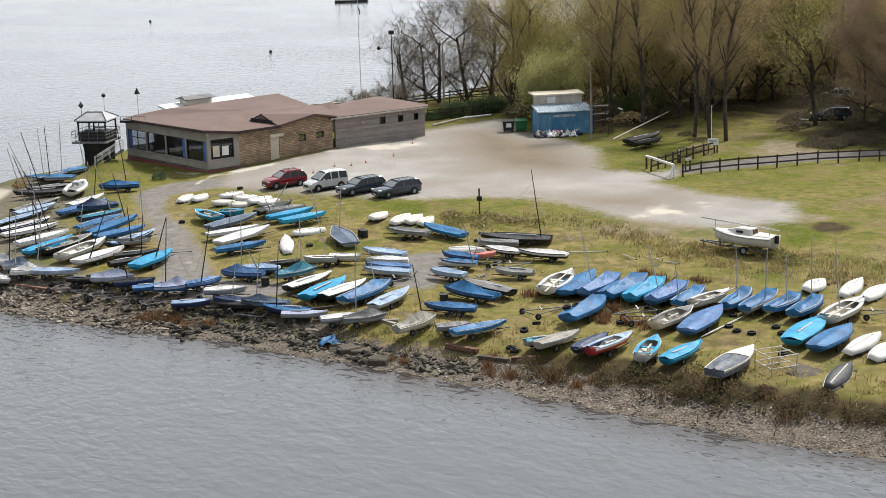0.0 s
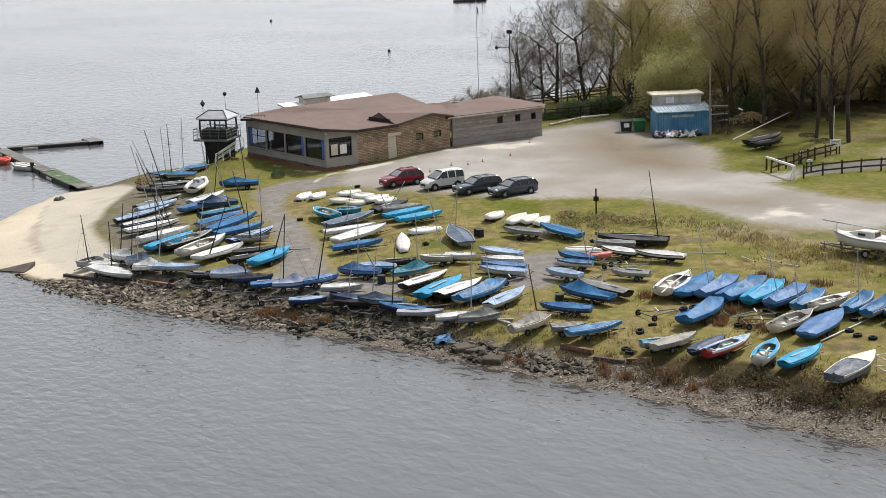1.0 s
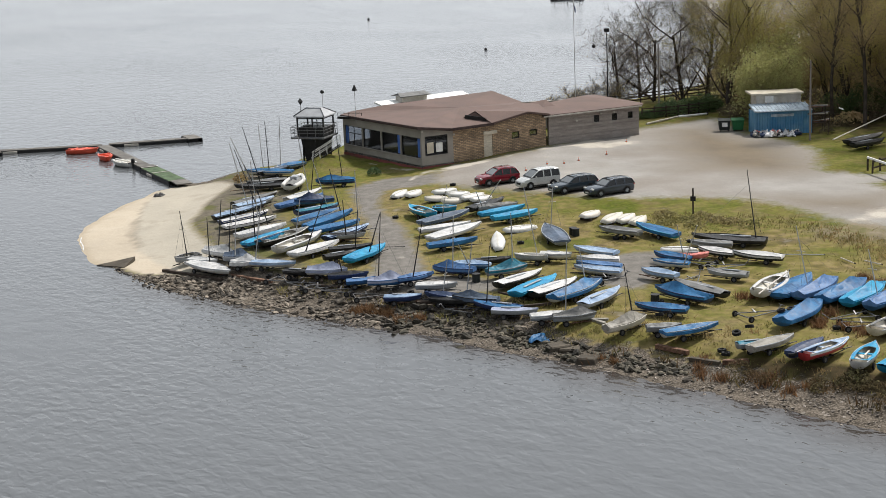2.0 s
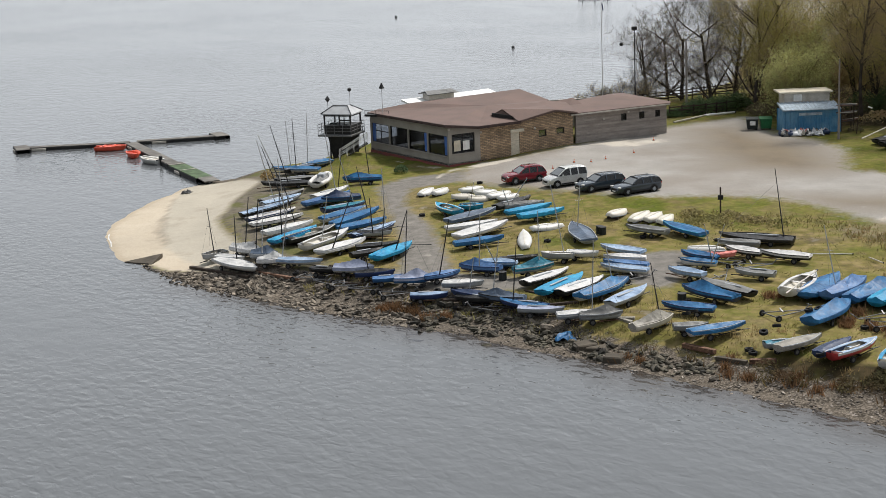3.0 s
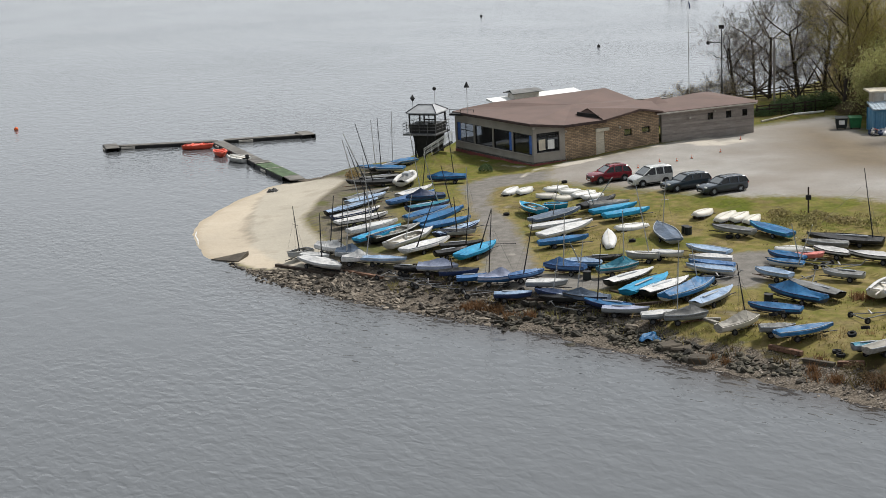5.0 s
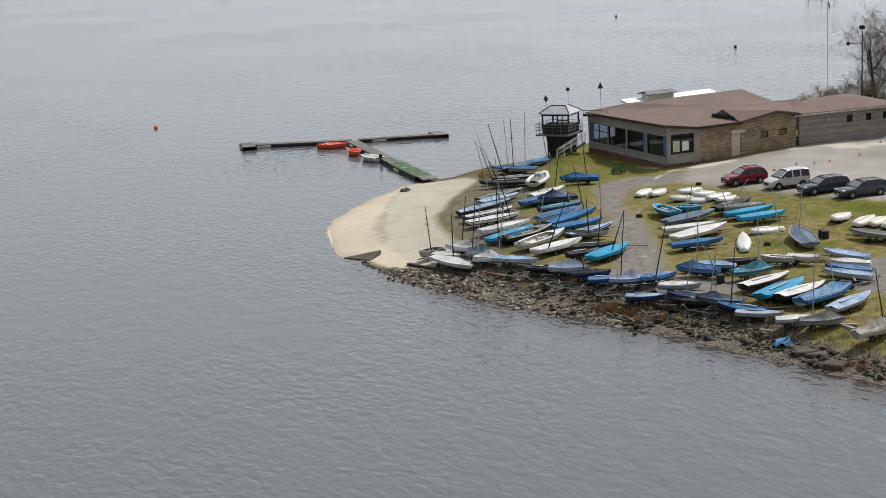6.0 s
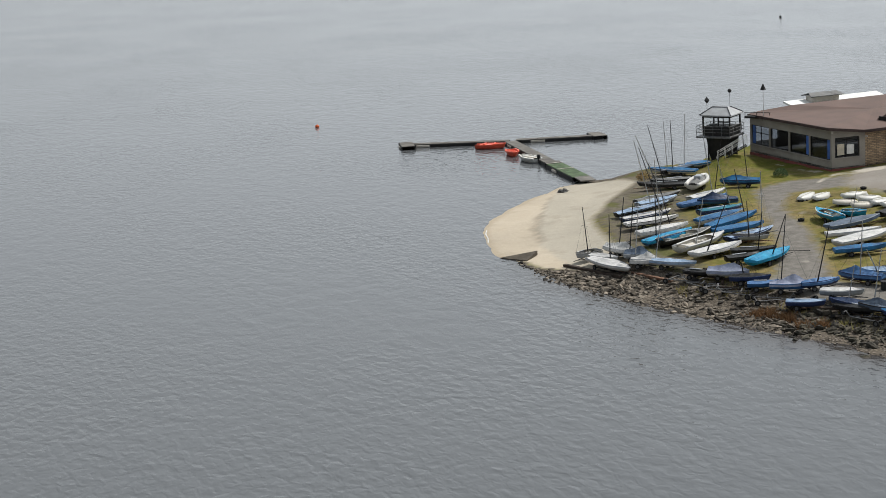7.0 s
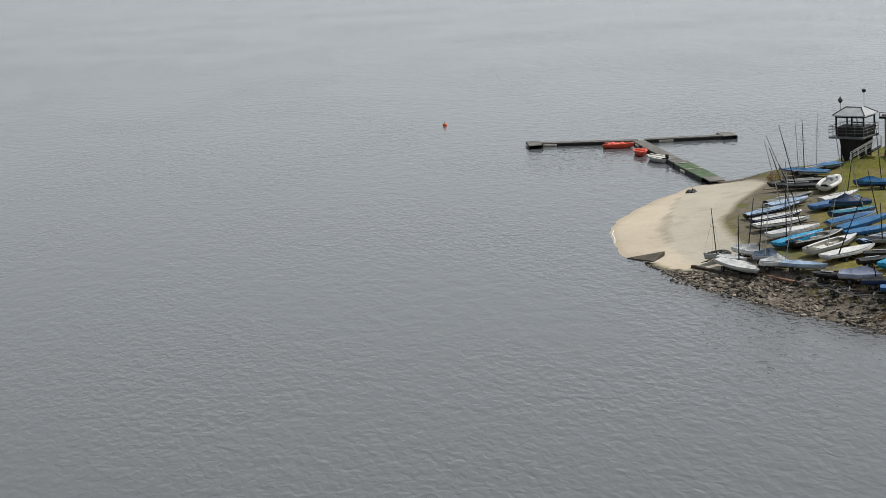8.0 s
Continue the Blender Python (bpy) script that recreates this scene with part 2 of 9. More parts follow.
def glass(name, colour, rough=0.04):
    m = bpy.data.materials.new(name)
    m.use_nodes = True
    n = m.node_tree.nodes
    b = n["Principled BSDF"]
    b.inputs["Base Color"].default_value = (*colour, 1)
    b.inputs["Roughness"].default_value = rough
    b.inputs["Transmission Weight"].default_value = 1.0
    b.inputs["IOR"].default_value = 1.3
    return m


PANE = glass("dark_window_glass", (0.27, 0.3, 0.34))
CLEAR_PANE = glass("clear_window_glass", (0.9, 0.92, 0.92))


def water_material():
    m = bpy.data.materials.new("rippled_lake_water")
    m.use_nodes = True
    n, l = m.node_tree.nodes, m.node_tree.links
    b = n["Principled BSDF"]
    b.inputs["Base Color"].default_value = (0.085, 0.09, 0.0945, 1)
    b.inputs["Roughness"].default_value = 0.11
    b.inputs["IOR"].default_value = 1.33
    # the bank's dark brown reflection, painted into the water's base colour
    bank_tone, tint = n.new("ShaderNodeAttribute"), n.new("ShaderNodeMix")
    bank_tone.attribute_name = "shallow"
    tint.data_type = "RGBA"
    tint.inputs["A"].default_value, tint.inputs["B"].default_value = (0.085, 0.09, 0.0945, 1), (0.04, 0.033, 0.028, 1)
    l.new(bank_tone.outputs["Fac"], tint.inputs["Factor"])
    l.new(tint.outputs["Result"], b.inputs["Base Color"])
    co = n.new("ShaderNodeTexCoord")
    turn = n.new("ShaderNodeMapping")
    turn.vector_type = "TEXTURE"
    turn.inputs["Rotation"].default_value = (0, 0, radians(-48))
    turn.inputs["Scale"].default_value = (1.15, 0.75, 1.0)
    l.new(co.outputs["Object"], turn.inputs["Vector"])
    ripple, chop, swell = n.new("ShaderNodeTexNoise"), n.new("ShaderNodeTexNoise"), n.new("ShaderNodeTexNoise")
    for t, s, d in ((ripple, 1.4, 1.6), (chop, 0.5, 2.0), (swell, 0.03, 3)):
        t.inputs["Scale"].default_value, t.inputs["Detail"].default_value = s, d
        t.inputs["Distortion"].default_value = 0.4
        l.new(turn.outputs["Vector"], t.inputs["Vector"])
    gust = n.new("ShaderNodeMapRange")
    gust.inputs["From Min"].default_value, gust.inputs["From Max"].default_value = 0.35, 0.65
    gust.inputs["To Min"].default_value, gust.inputs["To Max"].default_value = 0.12, 0.95
    l.new(swell.outputs["Fac"], gust.inputs["Value"])
    b1, b2 = n.new("ShaderNodeBump"), n.new("ShaderNodeBump")
    b1.inputs["Distance"].default_value, b2.inputs["Distance"].default_value = 0.1, 0.3
    b2.inputs["Strength"].default_value = 0.24
    l.new(gust.outputs["Result"], b1.inputs["Strength"])
    l.new(ripple.outputs["Fac"], b1.inputs["Height"])
    l.new(chop.outputs["Fac"], b2.inputs["Height"])
    l.new(b2.outputs["Normal"], b1.inputs["Normal"])
    l.new(b1.outputs["Normal"], b.inputs["Normal"])
    return m


WATER = water_material()


def ground_material():
    """Grass, gravel, tarmac, concrete and shore shingle on one sheet, mixed by the painted extent of each with ragged edges."""
    m = bpy.data.materials.new("ground_surface")
    m.use_nodes = True
    n, l = m.node_tree.nodes, m.node_tree.links
    b = n["Principled BSDF"]
    co = n.new("ShaderNodeTexCoord")

    def noise_at(scale, detail=5):
        t = n.new("ShaderNodeTexNoise")
        t.inputs["Scale"].default_value, t.inputs["Detail"].default_value = scale, detail
        l.new(co.outputs["Object"], t.inputs["Vector"])
        return t.outputs["Fac"]

    def span(value, a, c, lo=0.0, hi=1.0):
        r = n.new("ShaderNodeMapRange")
        r.inputs["From Min"].default_value, r.inputs["From Max"].default_value = a, c
        r.inputs["To Min"].default_value, r.inputs["To Max"].default_value = lo, hi
        l.new(value, r.inputs["Value"])
        return r.outputs["Result"]

    def blend(fac, a, c, mode="MIX"):
        x = n.new("ShaderNodeMix")
        x.data_type, x.blend_type = "RGBA", mode
        for slot, v in (("Factor", fac), ("A", a), ("B", c)):
            if isinstance(v, tuple):
                x.inputs[slot].default_value = (*v, 1)
            elif isinstance(v, float):
                x.inputs[slot].default_value = v
            else:
                l.new(v, x.inputs[slot])
        return x.outputs["Result"]

    big, mid, fine, grain = noise_at(0.075, 5), noise_at(0.35), noise_at(1.6), noise_at(9.0)
    grass = blend(span(mid, 0.38, 0.62), (0.078, 0.093, 0.013), (0.125, 0.118, 0.027))
    grass = blend(span(big, 0.4, 0.6), grass, blend(span(fine, 0.4, 0.6), (0.168, 0.138, 0.052), (0.1, 0.106, 0.021)))
    grass = blend(span(fine, 0.52, 0.7, 0.0, 0.5), grass, (0.07, 0.072, 0.024))
    grass = blend(span(noise_at(0.16, 6), 0.56, 0.66, 0.0, 0.75), grass, blend(span(fine, 0.4, 0.6), (0.13, 0.1, 0.055), (0.19, 0.15, 0.085)))
    grass = blend(1.0, grass, span(noise_at(3.2, 9), 0.3, 0.7, 0.75, 1.25), "MULTIPLY")
    gravel = blend(span(mid, 0.35, 0.65), (0.245, 0.232, 0.212), (0.295, 0.28, 0.258))
    thatch = blend(span(fine, 0.35, 0.65), (0.165, 0.125, 0.062), (0.11, 0.088, 0.038))
    grass = blend(span(noise_at(0.55, 7), 0.53, 0.68, 0.0, 0.7), grass, thatch)
    gravel = blend(span(big, 0.5, 0.62, 0.0, 0.7), gravel, (0.2, 0.176, 0.15))
    silt = n.new("ShaderNodeAttribute")
    silt.attribute_name = "silt"
    gravel = blend(span(silt.outputs["Fac"], 0.0, 0.8, 0.0, 0.95), gravel, blend(span(mid, 0.35, 0.65), (0.165, 0.134, 0.096), (0.135, 0.11, 0.08)))
    tarmac = blend(span(fine, 0.35, 0.65), (0.135, 0.126, 0.113), (0.185, 0.172, 0.155))
    concrete = blend(span(mid, 0.35, 0.65), (0.425, 0.365, 0.283), (0.455, 0.395, 0.312))
    concrete = blend(span(big, 0.42, 0.6), concrete, (0.375, 0.325, 0.255))
    for key, layer, most in (("slab", blend(span(mid, 0.3, 0.7), (0.34, 0.315, 0.262), (0.385, 0.352, 0.29)), 0.85), ("seam", (0.24, 0.21, 0.165), 0.8), ("wet", (0.3, 0.245, 0.175), 0.5)):
        at = n.new("ShaderNodeAttribute")
        at.attribute_name = key
        rag = n.new("ShaderNodeMath")
        l.new(at.outputs["Fac"], rag.inputs[0])
        l.new(span(fine, 0.25, 0.75, -0.22, 0.22), rag.inputs[1])
        concrete = blend(span(rag.outputs[0], 0.25, 0.75, 0.0, most), concrete, layer)
    stain = noise_at(0.5, 8)
    concrete = blend(span(stain, 0.56, 0.68, 0.0, 0.35), concrete, (0.25, 0.22, 0.17))
    shore = blend(span(fine, 0.4, 0.6), (0.095, 0.079, 0.062), (0.045, 0.038, 0.03))
    shore = blend(span(grain, 0.45, 0.65, 0.0, 0.6), shore, (0.25, 0.215, 0.178))
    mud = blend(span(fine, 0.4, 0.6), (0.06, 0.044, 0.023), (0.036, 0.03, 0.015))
    worn = blend(span(fine, 0.38, 0.62), (0.245, 0.188, 0.092), (0.15, 0.124, 0.04))
    worn = blend(span(noise_at(0.7, 8), 0.47, 0.66, 0.0, 0.8), worn, (0.12, 0.104, 0.03))
    worn = blend(span(noise_at(1.1, 8), 0.56, 0.68, 0.0, 0.7), worn, (0.1, 0.078, 0.045))
    worn = blend(1.0, worn, span(noise_at(3.2, 9), 0.3, 0.7, 0.75, 1.25), "MULTIPLY")
    yard = blend(span(fine, 0.35, 0.65), (0.15, 0.13, 0.1), (0.1, 0.088, 0.066))
    yard = blend(span(noise_at(0.45, 7), 0.48, 0.62, 0.0, 0.8), yard, (0.085, 0.09, 0.025))
    colour = grass
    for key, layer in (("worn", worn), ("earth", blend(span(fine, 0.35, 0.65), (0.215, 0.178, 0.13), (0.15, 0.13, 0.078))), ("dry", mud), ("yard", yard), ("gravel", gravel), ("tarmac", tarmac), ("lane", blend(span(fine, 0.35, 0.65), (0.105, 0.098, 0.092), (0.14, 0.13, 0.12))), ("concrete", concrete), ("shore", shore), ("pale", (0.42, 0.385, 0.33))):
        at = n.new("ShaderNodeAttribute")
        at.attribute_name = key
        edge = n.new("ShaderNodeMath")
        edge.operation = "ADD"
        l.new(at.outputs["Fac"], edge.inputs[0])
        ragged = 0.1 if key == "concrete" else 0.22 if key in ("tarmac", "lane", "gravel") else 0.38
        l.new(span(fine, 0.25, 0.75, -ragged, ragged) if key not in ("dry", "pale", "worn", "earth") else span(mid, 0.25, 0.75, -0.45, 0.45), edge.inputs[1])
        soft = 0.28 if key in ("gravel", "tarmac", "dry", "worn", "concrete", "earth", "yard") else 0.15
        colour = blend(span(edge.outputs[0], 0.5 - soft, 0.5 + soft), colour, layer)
    colour = blend(1.0, colour, span(grain, 0.3, 0.7, 0.88, 1.1), "MULTIPLY")
    l.new(colour, b.inputs["Base Color"])
    b.inputs["Roughness"].default_value = 0.92
    b.inputs["Specular IOR Level"].default_value = 0.05
    bp = n.new("ShaderNodeBump")
    bp.inputs["Strength"].default_value, bp.inputs["Distance"].default_value = 0.5, 0.08
    l.new(fine, bp.inputs["Height"])
    l.new(bp.outputs["Normal"], b.inputs["Normal"])
    return m


GROUND = ground_material()


# ---- mesh helpers ----
def part(name, bm, material, parent=None, label="", smooth=False):
    """Links bm as one mesh object, under parent where one is given."""
    me = bpy.data.meshes.new(name)
    bmesh.ops.recalc_face_normals(bm, faces=bm.faces)
    bm.to_mesh(me)
    bm.free()
    if smooth:
        me.polygons.foreach_set("use_smooth", [True] * len(me.polygons))
    me.materials.append(material)
    ob = new(name, me)
    ob.parent = parent
    if label:
        ob["label"] = label
    return ob


def piece(name, me, m, parent):
    """One more object on a shared mesh."""
    ob = new(name, me)
    ob.parent = parent
    ob.matrix_local = m
    return ob


def thing(name, m, label, category, group="", kind=""):
    ob = new(name)
    ob.empty_display_size = 0.2
    ob.matrix_world = m
    return tagged(ob, label, category, group, kind)


def box(bm, x0, y0, z0, x1, y1, z1, bevel=0.0, m=None):
    made = bmesh.ops.create_cube(bm, size=1.0)["verts"]
    s = Matrix.Translation(((x0 + x1) / 2, (y0 + y1) / 2, (z0 + z1) / 2)) @ Matrix.Diagonal((abs(x1 - x0), abs(y1 - y0), abs(z1 - z0), 1))
    bmesh.ops.transform(bm, matrix=(m @ s) if m else s, verts=made)
    if bevel:
        bmesh.ops.bevel(bm, geom=list({e for v in made for e in v.link_edges}), offset=bevel, segments=1, affect="EDGES")
    return bm


def tube(bm, p, q, r0, r1=None, sides=6):
    """A capped, tapered tube from p to q."""
    p, q = Vector(p), Vector(q)
    r1 = r0 if r1 is None else r1
    turn = (q - p).to_track_quat("Z", "Y").to_matrix()
    rings = []
    for c, r in ((p, r0), (q, r1)):
        rings.append([bm.verts.new(c + turn @ Vector((r * math.cos(2 * math.pi * k / sides), r * math.sin(2 * math.pi * k / sides), 0))) for k in range(sides)])
    for k in range(sides):
        bm.faces.new((rings[0][k], rings[0][(k + 1) % sides], rings[1][(k + 1) % sides], rings[1][k]))
    bm.faces.new(rings[0][::-1])
    bm.faces.new(rings[1])
    return bm


def beam(bm, p, q, w, h):
    """A rectangular bar from p to q, w wide and h high."""
    p, q = Vector(p), Vector(q)
    d = (q - p).normalized()
    side = d.cross(Vector((0, 0, 1)))
    side = side.normalized() if side.length > 1e-4 else Vector((1, 0, 0))
    up = side.cross(d).normalized()
    a = [bm.verts.new(c + side * (i * w / 2) + up * (j * h / 2)) for c in (p, q) for i, j in ((-1, -1), (1, -1), (1, 1), (-1, 1))]
    for f in ((0, 1, 2, 3), (7, 6, 5, 4), (0, 4, 5, 1), (1, 5, 6, 2), (2, 6, 7, 3), (3, 7, 4, 0)):
        bm.faces.new([a[k] for k in f])
    return bm


def loft(bm, rings, closed=False, caps=True):
    """Skins rings of equal length; closed: each ring goes round."""
    vs = [[bm.verts.new(c) for c in r] for r in rings]
    n = len(vs[0])
    for a, b in zip(vs, vs[1:]):
        for k in range(n if closed else n - 1):
            bm.faces.new((a[k], a[(k + 1) % n], b[(k + 1) % n], b[k]))
    if caps:
        bm.faces.new(vs[0][::-1])
        bm.faces.new(vs[-1])
    return vs


def prism(bm, pts, z0, z1):
    """An upright prism over the plan polygon pts."""
    lo, hi = [bm.verts.new((x, y, z0)) for x, y in pts], [bm.verts.new((x, y, z1)) for x, y in pts]
    n = len(pts)
    for k in range(n):
        bm.faces.new((lo[k], lo[(k + 1) % n], hi[(k + 1) % n], hi[k]))
    bm.faces.new(lo[::-1])
    bm.faces.new(hi)
    return bm


def slab(bm, pts, thick):
    """A plate of the given thickness under the 3D polygon pts."""
    hi, lo = [bm.verts.new(p) for p in pts], [bm.verts.new((p[0], p[1], p[2] - thick)) for p in pts]
    n = len(pts)
    for k in range(n):
        bm.faces.new((lo[k], lo[(k + 1) % n], hi[(k + 1) % n], hi[k]))
    bm.faces.new(lo[::-1])
    bm.faces.new(hi)
    return bm


def sweep(bm, pts, w, h):
    """One continuous bar of rectangular section through pts."""
    rings = []
    for k, p in enumerate(pts):
        p = Vector(p)
        d = (Vector(pts[min(k + 1, len(pts) - 1)]) - Vector(pts[max(k - 1, 0)])).normalized()
        side = d.cross(Vector((0, 0, 1)))
        side = side.normalized() if side.length > 1e-4 else Vector((1, 0, 0))
        up = side.cross(d).normalized()
        rings.append([p + side * (i * w / 2) + up * (j * h / 2) for i, j in ((-1, -1), (1, -1), (1, 1), (-1, 1))])
    loft(bm, rings, closed=True)
    return bm
# ---- the lie of the land ----
SHORE = [
    (90, 45.2), (45, 57.2), (20.0, 66.8), (16.1, 69.1), (11.2, 72.4), (6.0, 76.3), (1.7, 79.3), (-1.0, 81.2), (-2.8, 82.5), (-6.1, 84.6), (-9.4, 86.8), (-12.9, 89.2), (-16.7, 91.8), (-21.0, 93.8), (-24.0, 95.4), (-27.9, 98.0), (-31.4, 100.2), (-34.6, 102.4), (-38.0, 106.2), (-39.6, 108.3), (-41.2, 109.0), (-42.6, 110.4), (-44.9, 114.7), (-46.9, 119.4), (-47.5, 123.0), (-47.7, 127.9), (-47.3, 133.6), (-46.3, 139.1), (-44.5, 142.6), (-40.1, 144.2), (-37.2, 147.1), (-34.9, 152.2), (-31.9, 159.2), (-27.9, 165.2), (-20.9, 170.2), (-12.9, 177.2), (-0.9, 185.2), (11.1, 210.2), (21.1, 272.1), (90, 312.1),
]
SLAB = [(-45.6, 135.2), (-44.7, 130.2), (-43.5, 125.1), (-42.4, 120.9), (-41.7, 118.1), (-40.3, 115.3), (-39.4, 112.6), (-36.0, 108.0), (-32.0, 103.5), (-27.0, 103.0), (-31.0, 116.0), (-34.0, 130.0), (-35.0, 145.0), (-47.0, 145.0)]
SEAM = [(-45.6, 135.2), (-44.7, 130.2), (-43.5, 125.1), (-42.4, 120.9), (-41.7, 118.1), (-40.4, 115.4), (-39.7, 113.7)]
SLIP = [(-39.6, 108.3), (-52.6, 103.3), (-57.2, 145.0), (-43.2, 141.0), (-38.2, 137.5), (-38.2, 131.1), (-38.1, 126.7), (-37.4, 122.3), (-37.5, 120.6), (-36.5, 117.5), (-35.2, 115.0), (-33.8, 112.6), (-31.6, 107.6), (-30.8, 103.6), (-33.1, 104.7), (-37.0, 106.0)]


def edge_distance(px, py, poly):
    """Signed distance of many plan points to a polygon: plus inside."""
    best = np.full(px.shape, 1e9)
    inside = np.zeros(px.shape, bool)
    for (ax, ay), (bx, by) in zip(poly, poly[1:] + poly[:1]):
        dx, dy = bx - ax, by - ay
        t = np.clip(((px - ax) * dx + (py - ay) * dy) / (dx * dx + dy * dy), 0, 1)
        best = np.minimum(best, np.hypot(px - ax - t * dx, py - ay - t * dy))
        if ay != by:
            cross = (ay > py) != (by > py)
            inside ^= cross & (px < (bx - ax) * (py - ay) / (by - ay) + ax)
    return np.where(inside, best, -best)


def ease(v, a, b):
    t = np.clip((v - a) / (b - a), 0, 1)
    return t * t * (3 - 2 * t)


FRONT = [p for p in SHORE if p[1] < 143 and p[0] < 60]


def line_distance(px, py, line):
    best = np.full(px.shape, 1e9)
    for (ax, ay), (bx, by) in zip(line, line[1:]):
        dx, dy = bx - ax, by - ay
        t = np.clip(((px - ax) * dx + (py - ay) * dy) / (dx * dx + dy * dy), 0, 1)
        best = np.minimum(best, np.hypot(px - ax - t * dx, py - ay - t * dy))
    return best


def height(px, py):
    """Ground height: lake bed, shingle, bank, boat park, car park, and the smooth slipway."""
    px, py = np.asarray(px, float), np.asarray(py, float)
    d = edge_distance(px, py, SHORE)
    f = line_distance(px, py, FRONT)
    land = 0.1 * np.minimum(f, 3.0) + 0.85 * ease(f, 1.5, 6.0) + 0.35 * ease(f, 6, 22) + 0.7 * ease(f, 20, 36)
    land = np.minimum(land, 0.1 + 2.2 * ease(d, 0, 3.5))
    land = land + 1.0 * np.exp(-((px + 31.0) ** 2 + (py - 144.4) ** 2) / 5.0) * ease(d, 0.5, 3.0)
    bank = np.where(d < 0, np.maximum(-2.5, 0.25 * d), land)
    slope = np.where(d < 0, np.maximum(-2.5, 0.12 * d), 1.75 * ease(d, -6.0, 20.0) - 0.24)
    w = ease(edge_distance(px, py, SLIP), -2.0, 2.5)
    return bank * (1 - w) + slope * w


def on_ground(x, y):
    return float(height(np.array([x]), np.array([y]))[0])
# ---- extents of the surfaces, in plan ----
CAR_PARK = [(-19.4, 136.8), (-17.9, 139.7), (-10.4, 146.4), (-1.6, 156.6), (6.2, 163.3), (8.8, 152.2), (12.5, 147.2), (14.4, 141.9), (13.8, 131.5), (17.6, 128.7), (20.5, 130.9), (20.1, 128.3), (17.1, 125.2), (20.3, 119.8), (26.3, 114.7), (24.9, 108.4), (19.1, 107.6), (13.2, 111.8), (7.9, 119.5), (3.1, 121.2), (-1.9, 121.2), (-8.3, 123.9), (-15.1, 127.4), (-19.4, 131.3)]
LANE = [(19.6, 128.1), (20.6, 131.4), (25.7, 133.9), (31.1, 136.2), (39.8, 137.3), (43.8, 138.4), (42.5, 134.3), (38.9, 133.8), (30.1, 131.9), (24.9, 129.8)]
TRACK = [(27.6, 134.8), (29.1, 140.0), (31.5, 145.1), (32.7, 143.2), (33.8, 139.1), (35.0, 135.7)]
EARTH = [(13.0, 112.5), (18.0, 119.5), (21.2, 116.0), (24.0, 112.5), (26.8, 110.0), (25.0, 106.8), (21.5, 106.2), (17.5, 105.0), (14.0, 106.5), (11.0, 109.0)]
PATH = [(-19.4, 136.8), (-21.0, 135.8), (-23.9, 135.0), (-26.2, 130.3), (-23.4, 120.5), (-20.8, 111.6), (-18.4, 98.1), (-14.4, 96.9), (-16.1, 104.3), (-18.9, 114.4), (-22.5, 123.0), (-22.8, 128.5), (-18.6, 130.9)]
STRIP = [(-19.6, 101.7), (-13.3, 100.0), (-9.8, 99.0), (-9.9, 96.0), (-13.9, 95.7), (-19.0, 98.2)]
SILT = [(0.9, 155.9), (4.9, 157.4), (8.0, 152.4), (12.8, 143.4), (13.9, 132.5), (10.0, 129.8), (3.6, 133.4), (1.3, 145.2)]
SILT_FRONT = [(8.1, 121.1), (13.7, 120.0), (18.1, 120.4), (17.2, 114.3), (11.0, 115.1)]
PATCH = [(-3.7, 104.4), (0.2, 105.2), (0.7, 100.0), (-0.9, 95.9), (-3.5, 97.2)]
HARD = [(-41.8, 141.8), (-35.0, 140.9), (-31.6, 134.0), (-29.7, 125.7), (-30.2, 120.8), (-27.5, 114.9), (-27.1, 107.7), (-23.9, 102.6), (-25.4, 100.6), (-30.0, 102.7), (-33.4, 105.6), (-32.5, 110.2), (-37.6, 120.5), (-39.6, 129.5)]
FIRE = [(25.7, 106.4), (26.8, 107.9), (28.6, 107.4), (28.7, 105.9), (27.6, 104.2), (25.7, 104.5)]
SAND = [(13.7, 112.3), (15.6, 114.7), (19.9, 114.9), (20.1, 113.2), (17.3, 111.9), (14.3, 111.1)]
APRON = [(-9.4, 147.5), (-6.3, 150.2), (-1.9, 149.1), (-1.6, 147.7), (-4.5, 145.3), (-6.6, 146.2)]
KERB = [(-29.2, 147.4), (-25.0, 142.4), (-20.8, 138.3), (-18.0, 140.2), (-10.1, 147.0), (-9.9, 145.7), (-17.6, 137.8), (-20.1, 136.8), (-21.2, 131.9), (-21.8, 132.8), (-21.3, 137.5), (-25.4, 141.6)]
# ---- ground sheets ----
def smooth_mask(px, py, poly, width=0.7):
    return np.clip(0.5 + edge_distance(px, py, poly) / (2 * width), 0, 1)


